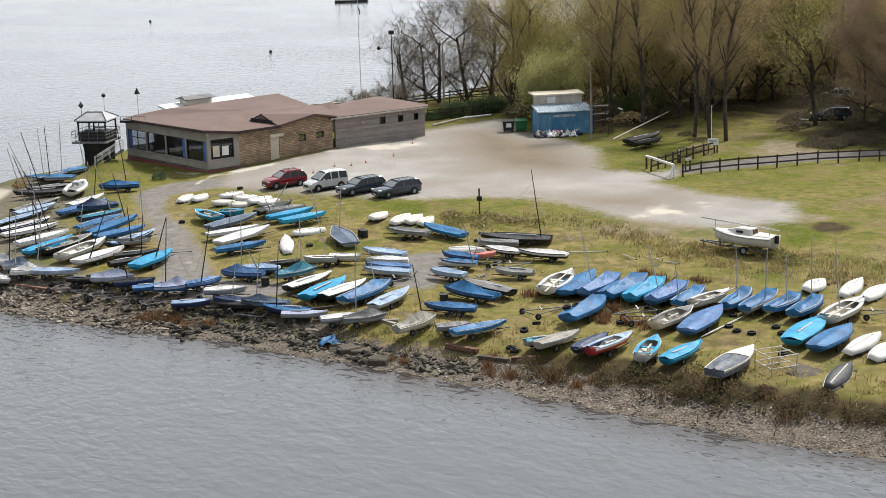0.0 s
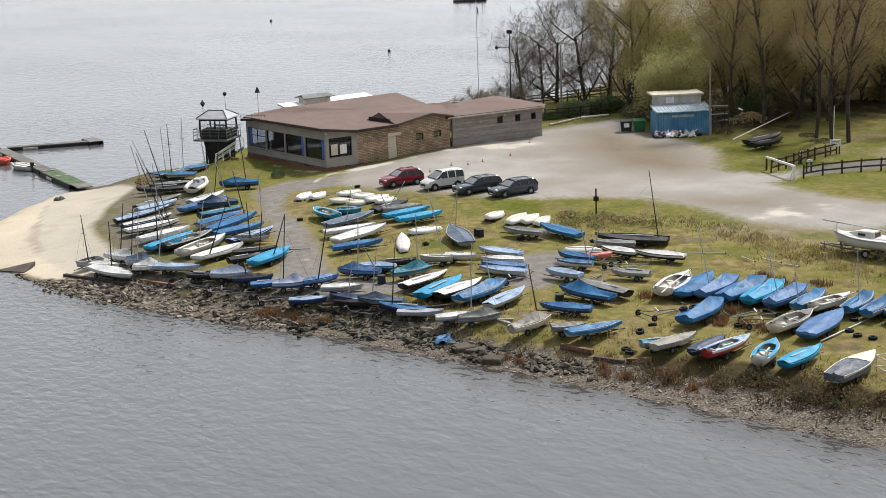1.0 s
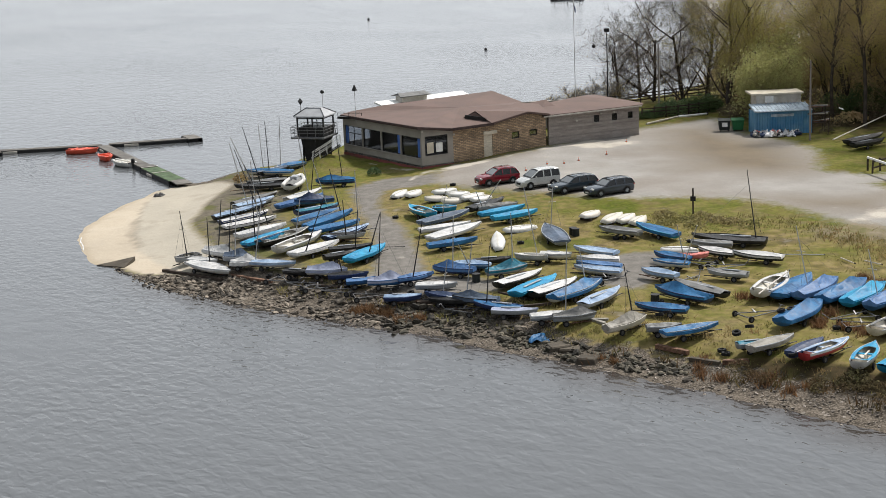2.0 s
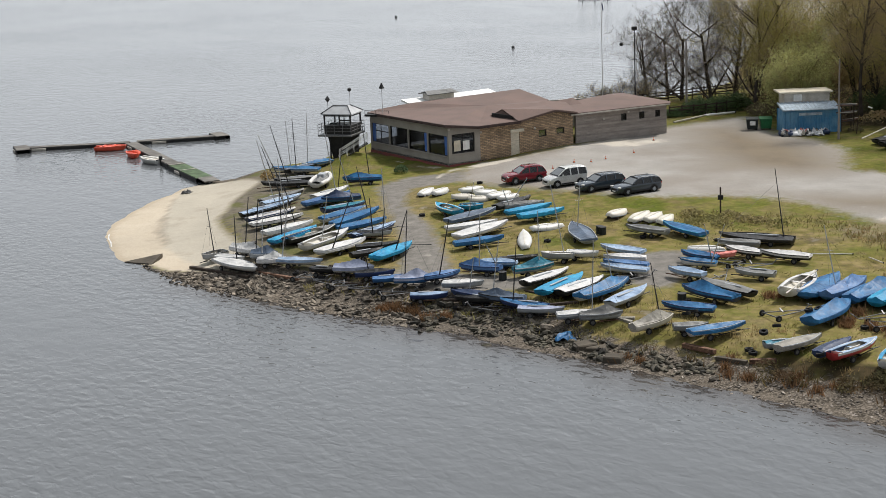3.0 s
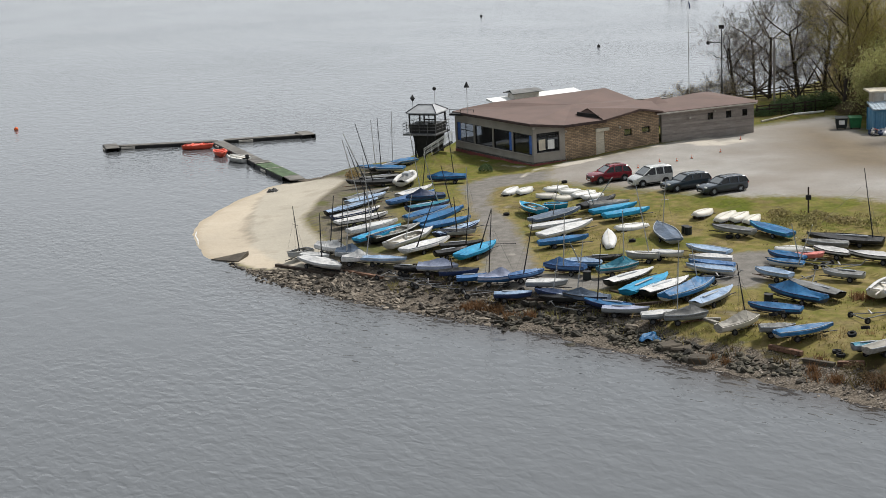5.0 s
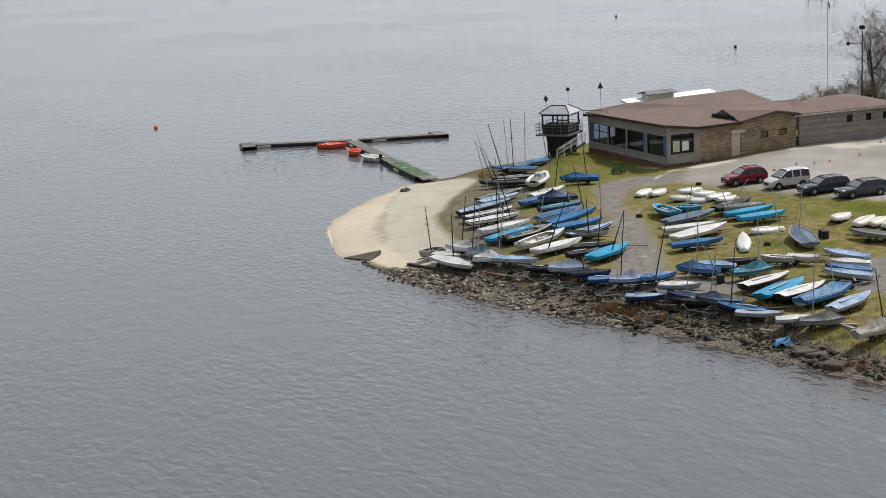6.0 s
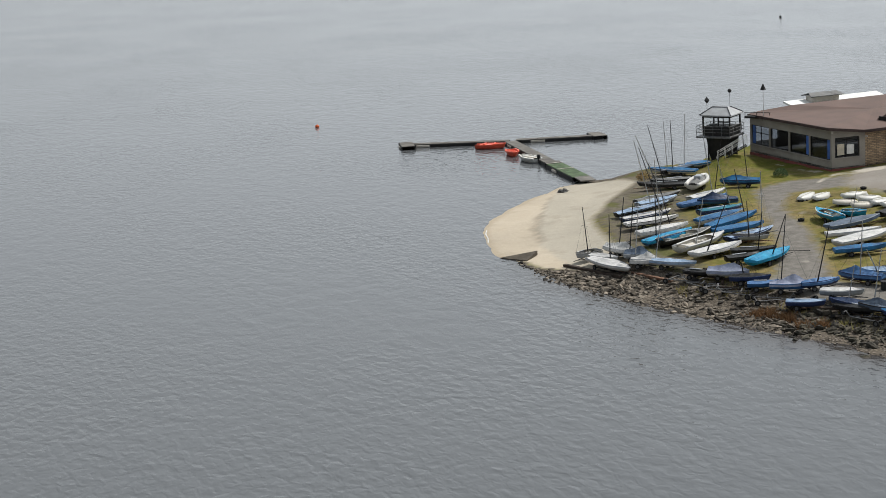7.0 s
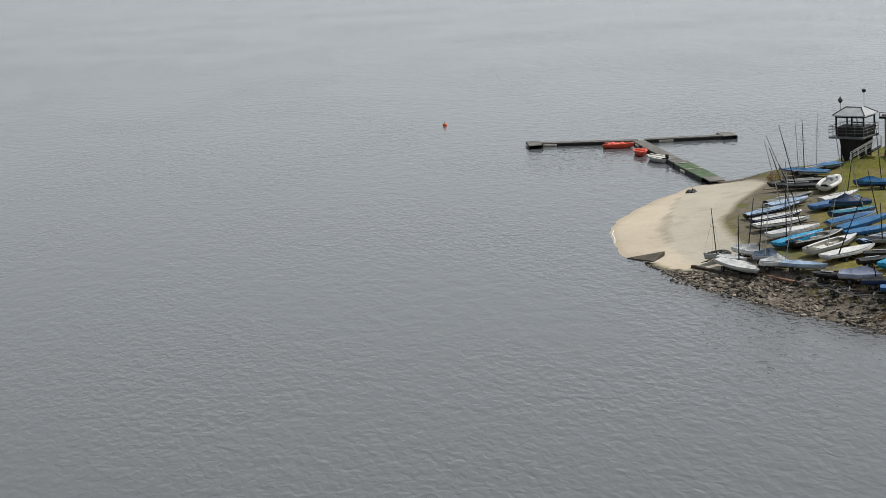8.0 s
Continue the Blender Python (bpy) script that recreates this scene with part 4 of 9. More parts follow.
def store_behind():
    """A long white-roofed store and a small hut behind the hall roof."""
    ob = thing("store_building", pose(0, 0, 0), "long low white-roofed store behind the clubhouse", "building")
    p, q = Vector((-28.9, 157.4, 0)), Vector((-20.0, 164.6, 0))
    m, length = along(p.xy, q.xy)
    bm = bmesh.new()
    box(bm, 2.1, 0, 0.8, length + 1.1, 2.4, 4.5)
    part("wall", bm, OLD_WHITE, ob).matrix_local = m
    bm = bmesh.new()
    slab(bm, [(1.9, -0.3, 4.7), (length + 1.3, -0.3, 4.8), (length + 1.3, 2.6, 5.25), (1.9, 2.6, 5.15)], 0.2)
    part("roof", bm, WHITE_PAINT, ob, "white painted sheet roof").matrix_local = m
    bm = bmesh.new()
    box(bm, 4.3, 0.8, 5.0, 7.3, 2.2, 5.55)
    part("hut_wall", bm, OLD_WHITE, ob).matrix_local = m
    bm = bmesh.new()
    slab(bm, [(3.9, 0.5, 5.6), (7.7, 0.5, 5.6), (7.4, 1.5, 5.9), (4.2, 1.5, 5.9)], 0.08)
    slab(bm, [(4.2, 1.5, 5.9), (7.4, 1.5, 5.9), (7.7, 2.5, 5.6), (3.9, 2.5, 5.6)], 0.08)
    part("hut_roof", bm, COVER_GREY, ob, "grey felt hut roof").matrix_local = m
    return ob


store_behind()


def race_tower():
    """The black race-control box on its dark pedestal, with a railed balcony, outside stair and gangway."""
    tw = thing("race_tower", pose(-32.45, 146.8, 0.2, 0, 0, -12) @ Matrix.Diagonal((0.8, 0.8, 1, 1)), "black timber race-control tower with glazed cabin and grey hipped roof", "tower")
    bm = bmesh.new()
    loft(bm, [[(-0.8, -0.8, 0), (1.2, -0.8, 0), (1.2, 0.9, 0), (-0.8, 0.9, 0)], [(-1.45, -1.3, 3.5), (1.6, -1.3, 3.5), (1.6, 1.4, 3.5), (-1.45, 1.4, 3.5)]], closed=True)
    part("pedestal", bm, BLACK_PAINT, tw)
    for x, y in ((-1.2, -1.2), (1.35, -1.2), (1.35, 1.2), (-1.2, 1.2)):
        bm = bmesh.new()
        box(bm, x - 0.08, y - 0.08, -0.3, x + 0.08, y + 0.08, 3.5)
        part("post", bm, BLACK_PAINT, tw)
    bm = bmesh.new()
    box(bm, -2.35, -2.2, 3.5, 2.05, 2.0, 3.66, 0.02)
    deck = part("balcony_deck", bm, GALV, tw)
    bm = bmesh.new()
    box(bm, -1.75, -1.5, 3.66, 1.75, 1.6, 4.5)
    part("cabin_base", bm, BLACK_PAINT, tw)
    bm = bmesh.new()
    for x in (-1.7, 1.7):
        for y in (-1.45, 1.55):
            box(bm, x - 0.08, y - 0.08, 4.3, x + 0.08, y + 0.08, 5.55)
    box(bm, 0.2, -1.53, 4.3, 0.34, -1.37, 5.55)
    box(bm, -1.78, -1.53, 5.4, 1.78, -1.37, 5.56)
    box(bm, -1.78, 1.47, 5.4, 1.78, 1.63, 5.56)
    box(bm, -1.78, -1.37, 5.4, -1.62, 1.47, 5.56)
    box(bm, 1.62, -1.37, 5.4, 1.78, 1.47, 5.56)
    for x in (0.9,):
        box(bm, x - 0.04, -1.5, 4.3, x + 0.04, -1.4, 5.4)
    box(bm, 0.34, -1.5, 4.95, 1.62, -1.4, 5.05)
    part("window_frame", bm, BLACK_PAINT, tw)
    for x0, x1 in ((-1.62, 0.2), (0.34, 1.62)):
        bm = bmesh.new()
        box(bm, x0, -1.47, 4.3, x1, -1.45, 5.4)
        p = part("pane", bm, CLEAR_PANE, tw)
        p.visible_shadow = False
    bm = bmesh.new()
    box(bm, -1.4, -0.6, 4.3, -0.5, 0.2, 4.65)
    part("desk", bm, COVER_GREY, tw)
    bm = bmesh.new()
    box(bm, 0.5, -0.9, 4.3, 1.4, -0.2, 4.6)
    part("desk", bm, COVER_GREY, tw)
    bm = bmesh.new()
    loft(bm, [[(-2.0, -1.8, 5.56), (2.0, -1.8, 5.56), (2.0, 1.9, 5.56), (-2.0, 1.9, 5.56)], [(-1.98, -1.78, 5.66), (1.98, -1.78, 5.66), (1.98, 1.88, 5.66), (-1.98, 1.88, 5.66)], [(-0.95, -0.35, 6.3), (0.95, -0.35, 6.3), (0.95, 0.45, 6.3), (-0.95, 0.45, 6.3)]], closed=True)
    part("roof", bm, PALE_GREY, tw, "pale grey hipped sheet roof")
    bm = bmesh.new()
    for a, b in (((-2.0, -1.8), (-0.95, -0.35)), ((2.0, -1.8), (0.95, -0.35)), ((2.0, 1.9), (0.95, 0.45))):
        tube(bm, (*a, 5.68), (*b, 6.32), 0.05)
    tube(bm, (-0.95, -0.35, 6.32), (0.95, -0.35, 6.32), 0.05)
    part("roof_ridge", bm, BLACK_PAINT, tw)
    rail = bmesh.new()
    loop = [(-2.3, -2.15), (2.0, -2.15), (2.0, 1.95), (-2.3, 1.95)]
    for p, q in zip(loop, loop[1:] + loop[:1]):
        for z in (4.05, 4.35, 4.65):
            tube(rail, (*p, z), (*q, z), 0.025, sides=5)
        for k in range(4):
            t = k / 4
            x, y = p[0] + (q[0] - p[0]) * t, p[1] + (q[1] - p[1]) * t
            tube(rail, (x, y, 3.66), (x, y, 4.65), 0.03, sides=5)
    part("railing", rail, GALV, tw)
    # signal shapes above the roof
    bm = bmesh.new()
    tube(bm, (-1.45, -0.8, 5.6), (-1.45, -0.8, 7.35), 0.03)
    bmesh.ops.create_cone(bm, segments=4, radius1=0.34, radius2=0.02, depth=0.35, matrix=Matrix.Translation((-1.45, -0.8, 7.15)), cap_ends=True)
    bmesh.ops.create_cone(bm, segments=4, radius1=0.02, radius2=0.34, depth=0.3, matrix=Matrix.Translation((-1.45, -0.8, 6.82)), cap_ends=True)
    part("signal_shape", bm, BLACK_PAINT, tw, "black diamond signal shape on a short staff")
    # outside stair with handrails down to the lawn
    bm = bmesh.new()
    top, foot = Vector((4.0, -1.9, 2.95)), Vector((1.2, -3.9, 1.5))
    across = Vector((0.35, -0.6, 0)).normalized() * 0.45
    for s in (-1, 1):
        beam(bm, top + across * s, foot + across * s, 0.04, 0.1)
    for k in range(12):
        c = top.lerp(foot, (k + 0.5) / 12)
        beam(bm, c - across, c + across, 0.16, 0.03)
    part("stair", bm, BLACK_PAINT, tw)
    bm = bmesh.new()
    for s in (-1, 1):
        a, b = top + across * s + Vector((0, 0, 0.95)), foot + across * s + Vector((0, 0, 0.95))
        tube(bm, a, b, 0.04, sides=6)
        tube(bm, a - Vector((0, 0, 0.4)), b - Vector((0, 0, 0.4)), 0.03, sides=6)
        for k in range(5):
            c = a.lerp(b, k / 4)
            tube(bm, c, c - Vector((0, 0, 0.95)), 0.03, sides=6)
    part("handrail", bm, WHITE_PAINT, tw, "pale tubular handrail")
    bm = bmesh.new()
    box(bm, 1.9, 2.4, 4.95, 5.2, 3.3, 5.15)
    for z in (5.5,):
        box(bm, 1.9, 2.4, z, 5.2, 2.45, z + 0.05)
    for x in (1.95, 3.4, 5.1):
        box(bm, x, 2.4, 5.15, x + 0.05, 2.45, 5.5)
    part("gangway", bm, BLACK_PAINT, tw, "dark covered gangway to the clubhouse")
    return tw


PALE_GREY = mat("pale_grey_sheet_metal", (0.36, 0.37, 0.38), 0.55, vary=0.1, scale=1.0)
race_tower()


# ---- pontoon ----
def pontoon():
    pt = thing("pontoon", pose(0, 0, 0), "T-shaped floating pontoon with dark timber sides and grey decking", "pontoon")

    def run(p, q, width, material, name, z=0.42, edge=True):
        m, length = along(p, q)
        n = max(2, int(length / 2.4))
        for k in range(n):
            bm = bmesh.new()
            box(bm, length * k / n + 0.02, -width / 2, z - 0.06, length * (k + 1) / n - 0.02, width / 2, z, 0.01)
            part(name, bm, material, pt).matrix_local = m
        for s in (-1, 1):
            bm = bmesh.new()
            box(bm, 0, s * width / 2 - 0.06, -0.25, length, s * width / 2 + 0.06, z - 0.07, 0.02)
            part("side_beam", bm, BLACK_PAINT, pt).matrix_local = m
        for k in range(1, n, 3):
            bm = bmesh.new()
            box(bm, length * k / n - 0.8, -width / 2 - 0.16, 0.02, length * k / n + 0.8, -width / 2 - 0.065, 0.28, 0.03)
            part("fender", bm, OLD_WHITE, pt, "pale plastic fender").matrix_local = m
        return m, length

    run((-73.4, 163.3), (-61.2, 166.0), 1.15, DECK_WOOD, "deck_panel", 0.4)
    run((-60.6, 166.6), (-51.3, 169.9), 1.15, DECK_WOOD, "deck_panel", 0.4)
    run((-73.6, 164.6), (-71.8, 161.4), 1.5, DECK_WOOD, "deck_panel", 0.44)
    run((-52.9, 171.6), (-51.2, 168.9), 1.5, DECK_WOOD, "deck_panel", 0.44)
    run((-60.9, 165.5), (-51.1, 150.9), 1.35, DECK_WOOD, "deck_panel", 0.4)
    m, length = run((-50.6, 150.2), (-45.3, 142.5), 1.7, GREEN_MAT, "matting_panel", 0.44)
    bm = bmesh.new()
    slab(bm, [(-1.1, -0.8, 0.5), (0.25, -0.8, 0.48), (0.25, 0.8, 0.48), (-1.1, 0.8, 0.5)], 0.08)
    part("hinge_plate", bm, DECK_WOOD, pt).matrix_local = m
    bm = bmesh.new()
    slab(bm, [(length, -0.75, 0.48), (length + 2.2, -0.75, 0.42), (length + 2.2, 0.75, 0.42), (length, 0.75, 0.48)], 0.1)
    part("ramp", bm, DECK_WOOD, pt).matrix_local = m
    for x in (0.0, 3.9):
        bm = bmesh.new()
        box(bm, x, -0.88, 0.45, x + 0.14, 0.88, 0.5)
        part("edge_strip", bm, OLD_WHITE, pt).matrix_local = m
    return pt


pontoon()


# ---- containers, bins, fences ----
def container_shed():
    sh = thing("shipping_container", pose(9.7, 151.3, 2.15, 0, 0, 9), "faded blue corrugated steel shipping container", "container", )
    L, Wd, Hh = 5.4, 2.4, 2.2
    bm = bmesh.new()
    prof = []
    x = 0.0
    while x < L - 0.01:
        for dx, y in ((0.0, 0.0), (0.07, 0.0), (0.11, 0.05), (0.18, 0.05), (0.22, 0.0)):
            prof.append((x + dx, y))
        x += 0.25
    prof = [(min(a, L), b) for a, b in prof]
    lo, hi = [bm.verts.new((a, b, 0.15)) for a, b in prof], [bm.verts.new((a, b, Hh - 0.1)) for a, b in prof]
    for k in range(len(prof) - 1):
        if prof[k + 1][0] > prof[k][0]:
            bm.faces.new((lo[k], lo[k + 1], hi[k + 1], hi[k]))
    part("corrugated_side", bm, CONTAINER, sh)
    bm = bmesh.new()
    box(bm, 0, 0.06, 0.1, L, Wd, Hh - 0.02)
    part("body", bm, CONTAINER, sh)
    bm = bmesh.new()
    for x in (0, L):
        for y in (0, Wd):
            box(bm, x - 0.08, y - 0.08, 0, x + 0.08, y + 0.08, Hh + 0.02)
    box(bm, 0.08, -0.05, 0.0, L - 0.08, 0.05, 0.15)
    box(bm, 0.08, -0.05, Hh - 0.1, L - 0.08, 0.05, Hh)
    part("corner_frame", bm, CONTAINER, sh)
    bm = bmesh.new()
    slab(bm, [(-0.1, -0.25, Hh + 0.12), (L + 0.1, -0.25, Hh + 0.12), (L + 0.1, Wd + 0.1, Hh + 0.5), (-0.1, Wd + 0.1, Hh + 0.5)], 0.06)
    roof = part("roof", bm, PALE_ROOF, sh, "pale blue corrugated lean-to roof")
    for k in range(16):
        bm = bmesh.new()
        beam(bm, (k * L / 15, -0.24, Hh + 0.16), (k * L / 15, Wd + 0.1, Hh + 0.54), 0.1, 0.05)
        part("roof_rib", bm, PALE_ROOF, roof)
    bm = bmesh.new()
    box(bm, 1.5, -0.12, 1.75, 3.7, -0.06, 2.0, 0.01)
    part("sign_board", bm, PALE_ROOF, sh, "faded pale sign board, blank")
    up = thing("site_cabin", pose(9.75, 153.9, 2.15, 0, 0, 9), "dirty white flat-roofed site cabin behind the container", "cabin")
    bm = bmesh.new()
    box(bm, 0.2, 0, 0, 4.6, 2.4, 3.55, 0.02)
    part("body", bm, OLD_WHITE, up)
    bm = bmesh.new()
    box(bm, -0.3, -0.2, 3.55, 4.85, 2.6, 3.72, 0.02)
    part("roof", bm, CREAM_PAINT, up)
    bm = bmesh.new()
    box(bm, 1.1, -0.05, 2.8, 1.9, -0.004, 3.45)
    part("panel", bm, WHITE_PAINT, up)
    return sh


container_shed()


def wheelie_bin(x, y, turn, material, lid_material, label):
    b = thing("waste_bin", pose(x, y, on_ground(x, y), 0, 0, turn) @ Matrix.Diagonal((0.8, 0.85, 0.9, 1)), label, "bin", "waste bins by the container")
    bm = bmesh.new()
    loft(bm, [[(-0.6, -0.45, 0.15), (0.6, -0.45, 0.15), (0.6, 0.45, 0.15), (-0.6, 0.45, 0.15)], [(-0.72, -0.55, 1.15), (0.72, -0.55, 1.15), (0.72, 0.55, 1.15), (-0.72, 0.55, 1.15)]], closed=True)
    part("body", bm, material, b)
    bm = bmesh.new()
    slab(bm, [(-0.76, -0.6, 1.22), (0.76, -0.6, 1.22), (0.76, 0.6, 1.36), (-0.76, 0.6, 1.36)], 0.07)
    part("lid", bm, lid_material, b)
    for sx in (-0.5, 0.5):
        for sy in (-0.35, 0.35):
            bm = bmesh.new()
            tube(bm, (sx - 0.03, sy, 0.09), (sx + 0.03, sy, 0.09), 0.09, sides=10)
            part("wheel", bm, RUBBER, b)
    return b


b1 = wheelie_bin(6.9, 154.3, 2, DARK_BIN, DARK_BIN, "dark plastic waste bin with a pale notice")
bm = bmesh.new()
box(bm, -0.3, -0.56, 0.55, 0.35, -0.52, 1.0)
part("notice", bm, WHITE_PAINT, b1)
wheelie_bin(8.2, 154.4, 5, GREEN_BIN, GREEN_BIN, "green plastic waste bin with closed lid")


def fence(points, rails, post_h, label, gap=1.7, boards=False):
    f = thing("fence", pose(0, 0, 0), label, "fence")
    for p, q in zip(points, points[1:]):
        m, length = along(p, q)
        n = max(1, round(length / gap))
        for k in range(n + (q == points[-1])):
            x, y = p[0] + (q[0] - p[0]) * k / n, p[1] + (q[1] - p[1]) * k / n
            z = on_ground(x, y)
            bm = bmesh.new()
            box(bm, -0.06, -0.06, -0.3, 0.06, 0.06, post_h + random.uniform(-0.03, 0.05), 0.012)
            part("post", bm, FENCE_WOOD, f).matrix_local = pose(x, y, z, random.uniform(-2, 2), random.uniform(-2, 2), math.degrees(math.atan2(q[1] - p[1], q[0] - p[0])))
        for z in rails:
            for k in range(n):
                a = Vector((p[0] + (q[0] - p[0]) * k / n, p[1] + (q[1] - p[1]) * k / n, 0))
                b = Vector((p[0] + (q[0] - p[0]) * (k + 1) / n, p[1] + (q[1] - p[1]) * (k + 1) / n, 0))
                a.z, b.z = on_ground(a.x, a.y) + z, on_ground(b.x, b.y) + z
                bm = bmesh.new()
                beam(bm, a, b, 0.04, 0.13)
                part("rail", bm, FENCE_WOOD, f)
    return f


fence([(20.0, 126.7), (21.75, 127.96), (25.1, 129.25), (28.5, 130.0), (32.2, 131.0), (37.6, 131.4), (46, 131.5)], (0.45, 0.95), 1.12, "dark-stained post and two-rail fence along the lane", 1.75)
fence([(17.8, 129.7), (19.3, 131.6), (20.85, 133.6), (22.3, 135.4), (24.6, 137.9)], (0.45, 0.95), 1.12, "short dark post and rail fence beside the gate", 1.4)
fence([(-1.2, 163.5), (2.6, 165.0), (7.0, 168.2)], (0.4, 0.75, 1.1), 1.25, "dark timber fence under the hedge", 1.5)
fence([(-5.5, 172.6), (0.0, 176.5), (6.5, 181.5)], (0.5, 0.85, 1.2), 1.4, "dark timber rail fence by the water", 1.6)


def barrier():
    g = thing("height_barrier", pose(0, 0, 0), "white painted pole barrier standing open", "barrier")
    a, b = Vector((17.55, 130.9, 3.35)), Vector((19.25, 126.35, 3.3))
    bm = bmesh.new()
    beam(bm, a, b, 0.14, 0.16)
    part("bar", bm, WHITE_PAINT, g)
    for foot in ((19.25, 126.35), (18.75, 126.2)):
        bm = bmesh.new()
        beam(bm, (foot[0], foot[1], 2.1), (19.2, 126.4, 3.25), 0.14, 0.14)
        part("leg", bm, WHITE_PAINT, g)
    bm = bmesh.new()
    box(bm, 17.5, 130.85, 2.1, 17.65, 131.0, 3.3)
    part("leg", bm, FENCE_WOOD, g)
    return g


barrier()
# ---- boats ----
def hull_rings(L, beam_, depth, z0, full=1.0, n=11, bluff=0.03):
    """Rings from stern to bow, each from the port gunwale round the keel to the starboard gunwale."""
    rings = []
    for k in range(n):
        s = k / (n - 1)
        f = (0.74 * full + (1 - 0.74 * full) * math.sin(min(1, s / 0.45) * math.pi / 2)) if s < 0.45 else max(bluff, 1 - ((s - 0.45) / 0.55) ** 1.9)
        hb = beam_ / 2 * f
        g = z0 + depth * (0.92 + 0.22 * (s - 0.4) ** 2 + 0.08 * s)
        keel = z0 + depth * (0.3 * max(0, (s - 0.5) / 0.5) ** 2.6 + 0.08 * (1 - s) ** 2)
        x = -L / 2 + L * s
        rake = 0.05 * L * max(0, (s - 0.8) / 0.2)
        pts = []
        for a, b in ((1, 1), (0.97, 0.66), (0.86, 0.34), (0.5, 0.1), (0, 0)):
            pts.append((x - rake * (1 - b), hb * a, keel + (g - keel) * b))
        rings.append([Vector(p) for p in pts] + [Vector((p[0], -p[1], p[2])) for p in pts[-2::-1]])
    return rings


def sheet_rings(rings, rise, skirt=0.0, sag=0.0, seed=0.0, across=11, out=0.012, fold=0.0):
    """A cover or deck over the gunwales: rise(s) is the ridge's height above them; skirt hangs down the sides."""
    made = []
    fine = []
    for a, b in zip(rings, rings[1:]):
        fine += [a, [p.lerp(q, 0.5) for p, q in zip(a, b)]]
    rings = fine + [rings[-1]]
    n = len(rings)
    for k, r in enumerate(rings):
        s = k / (n - 1)
        p, q = r[0], r[-1]
        hb = max(p.y + out, 0.02)
        row = []
        if skirt:
            row.append(Vector((p.x, hb + 0.01, p.z - skirt)))
        for j in range(across):
            u = 1 - 2 * j / (across - 1)
            peak = (1 - abs(u)) ** 1.1
            z = p.z + 0.012 + rise(s) * peak - sag * math.sin(abs(u) * math.pi) * (0.5 + noise.noise((s * 6, u * 2, seed)))
            z += (0.03 * noise.noise((s * 9, u * 4, seed + 3)) + fold * (abs(noise.noise((s * 13 + u * 3, u * 2.5, seed + 9))) - 0.25)) * (1 - abs(u) ** 3)
            row.append(Vector((p.x, hb * u, max(z, p.z + 0.006))))
        if skirt:
            row.append(Vector((p.x, -hb - 0.01, p.z - skirt)))
        made.append(row)
    if skirt:
        low = rings[0][0].z - skirt
        made.insert(0, [Vector((v.x - 0.04, v.y * 0.97, min(v.z, low + 0.01 * (k % 3)))) for k, v in enumerate(made[0])])
    return made


def words(material):
    return material.name.replace("_", " ")


boat_count = 0


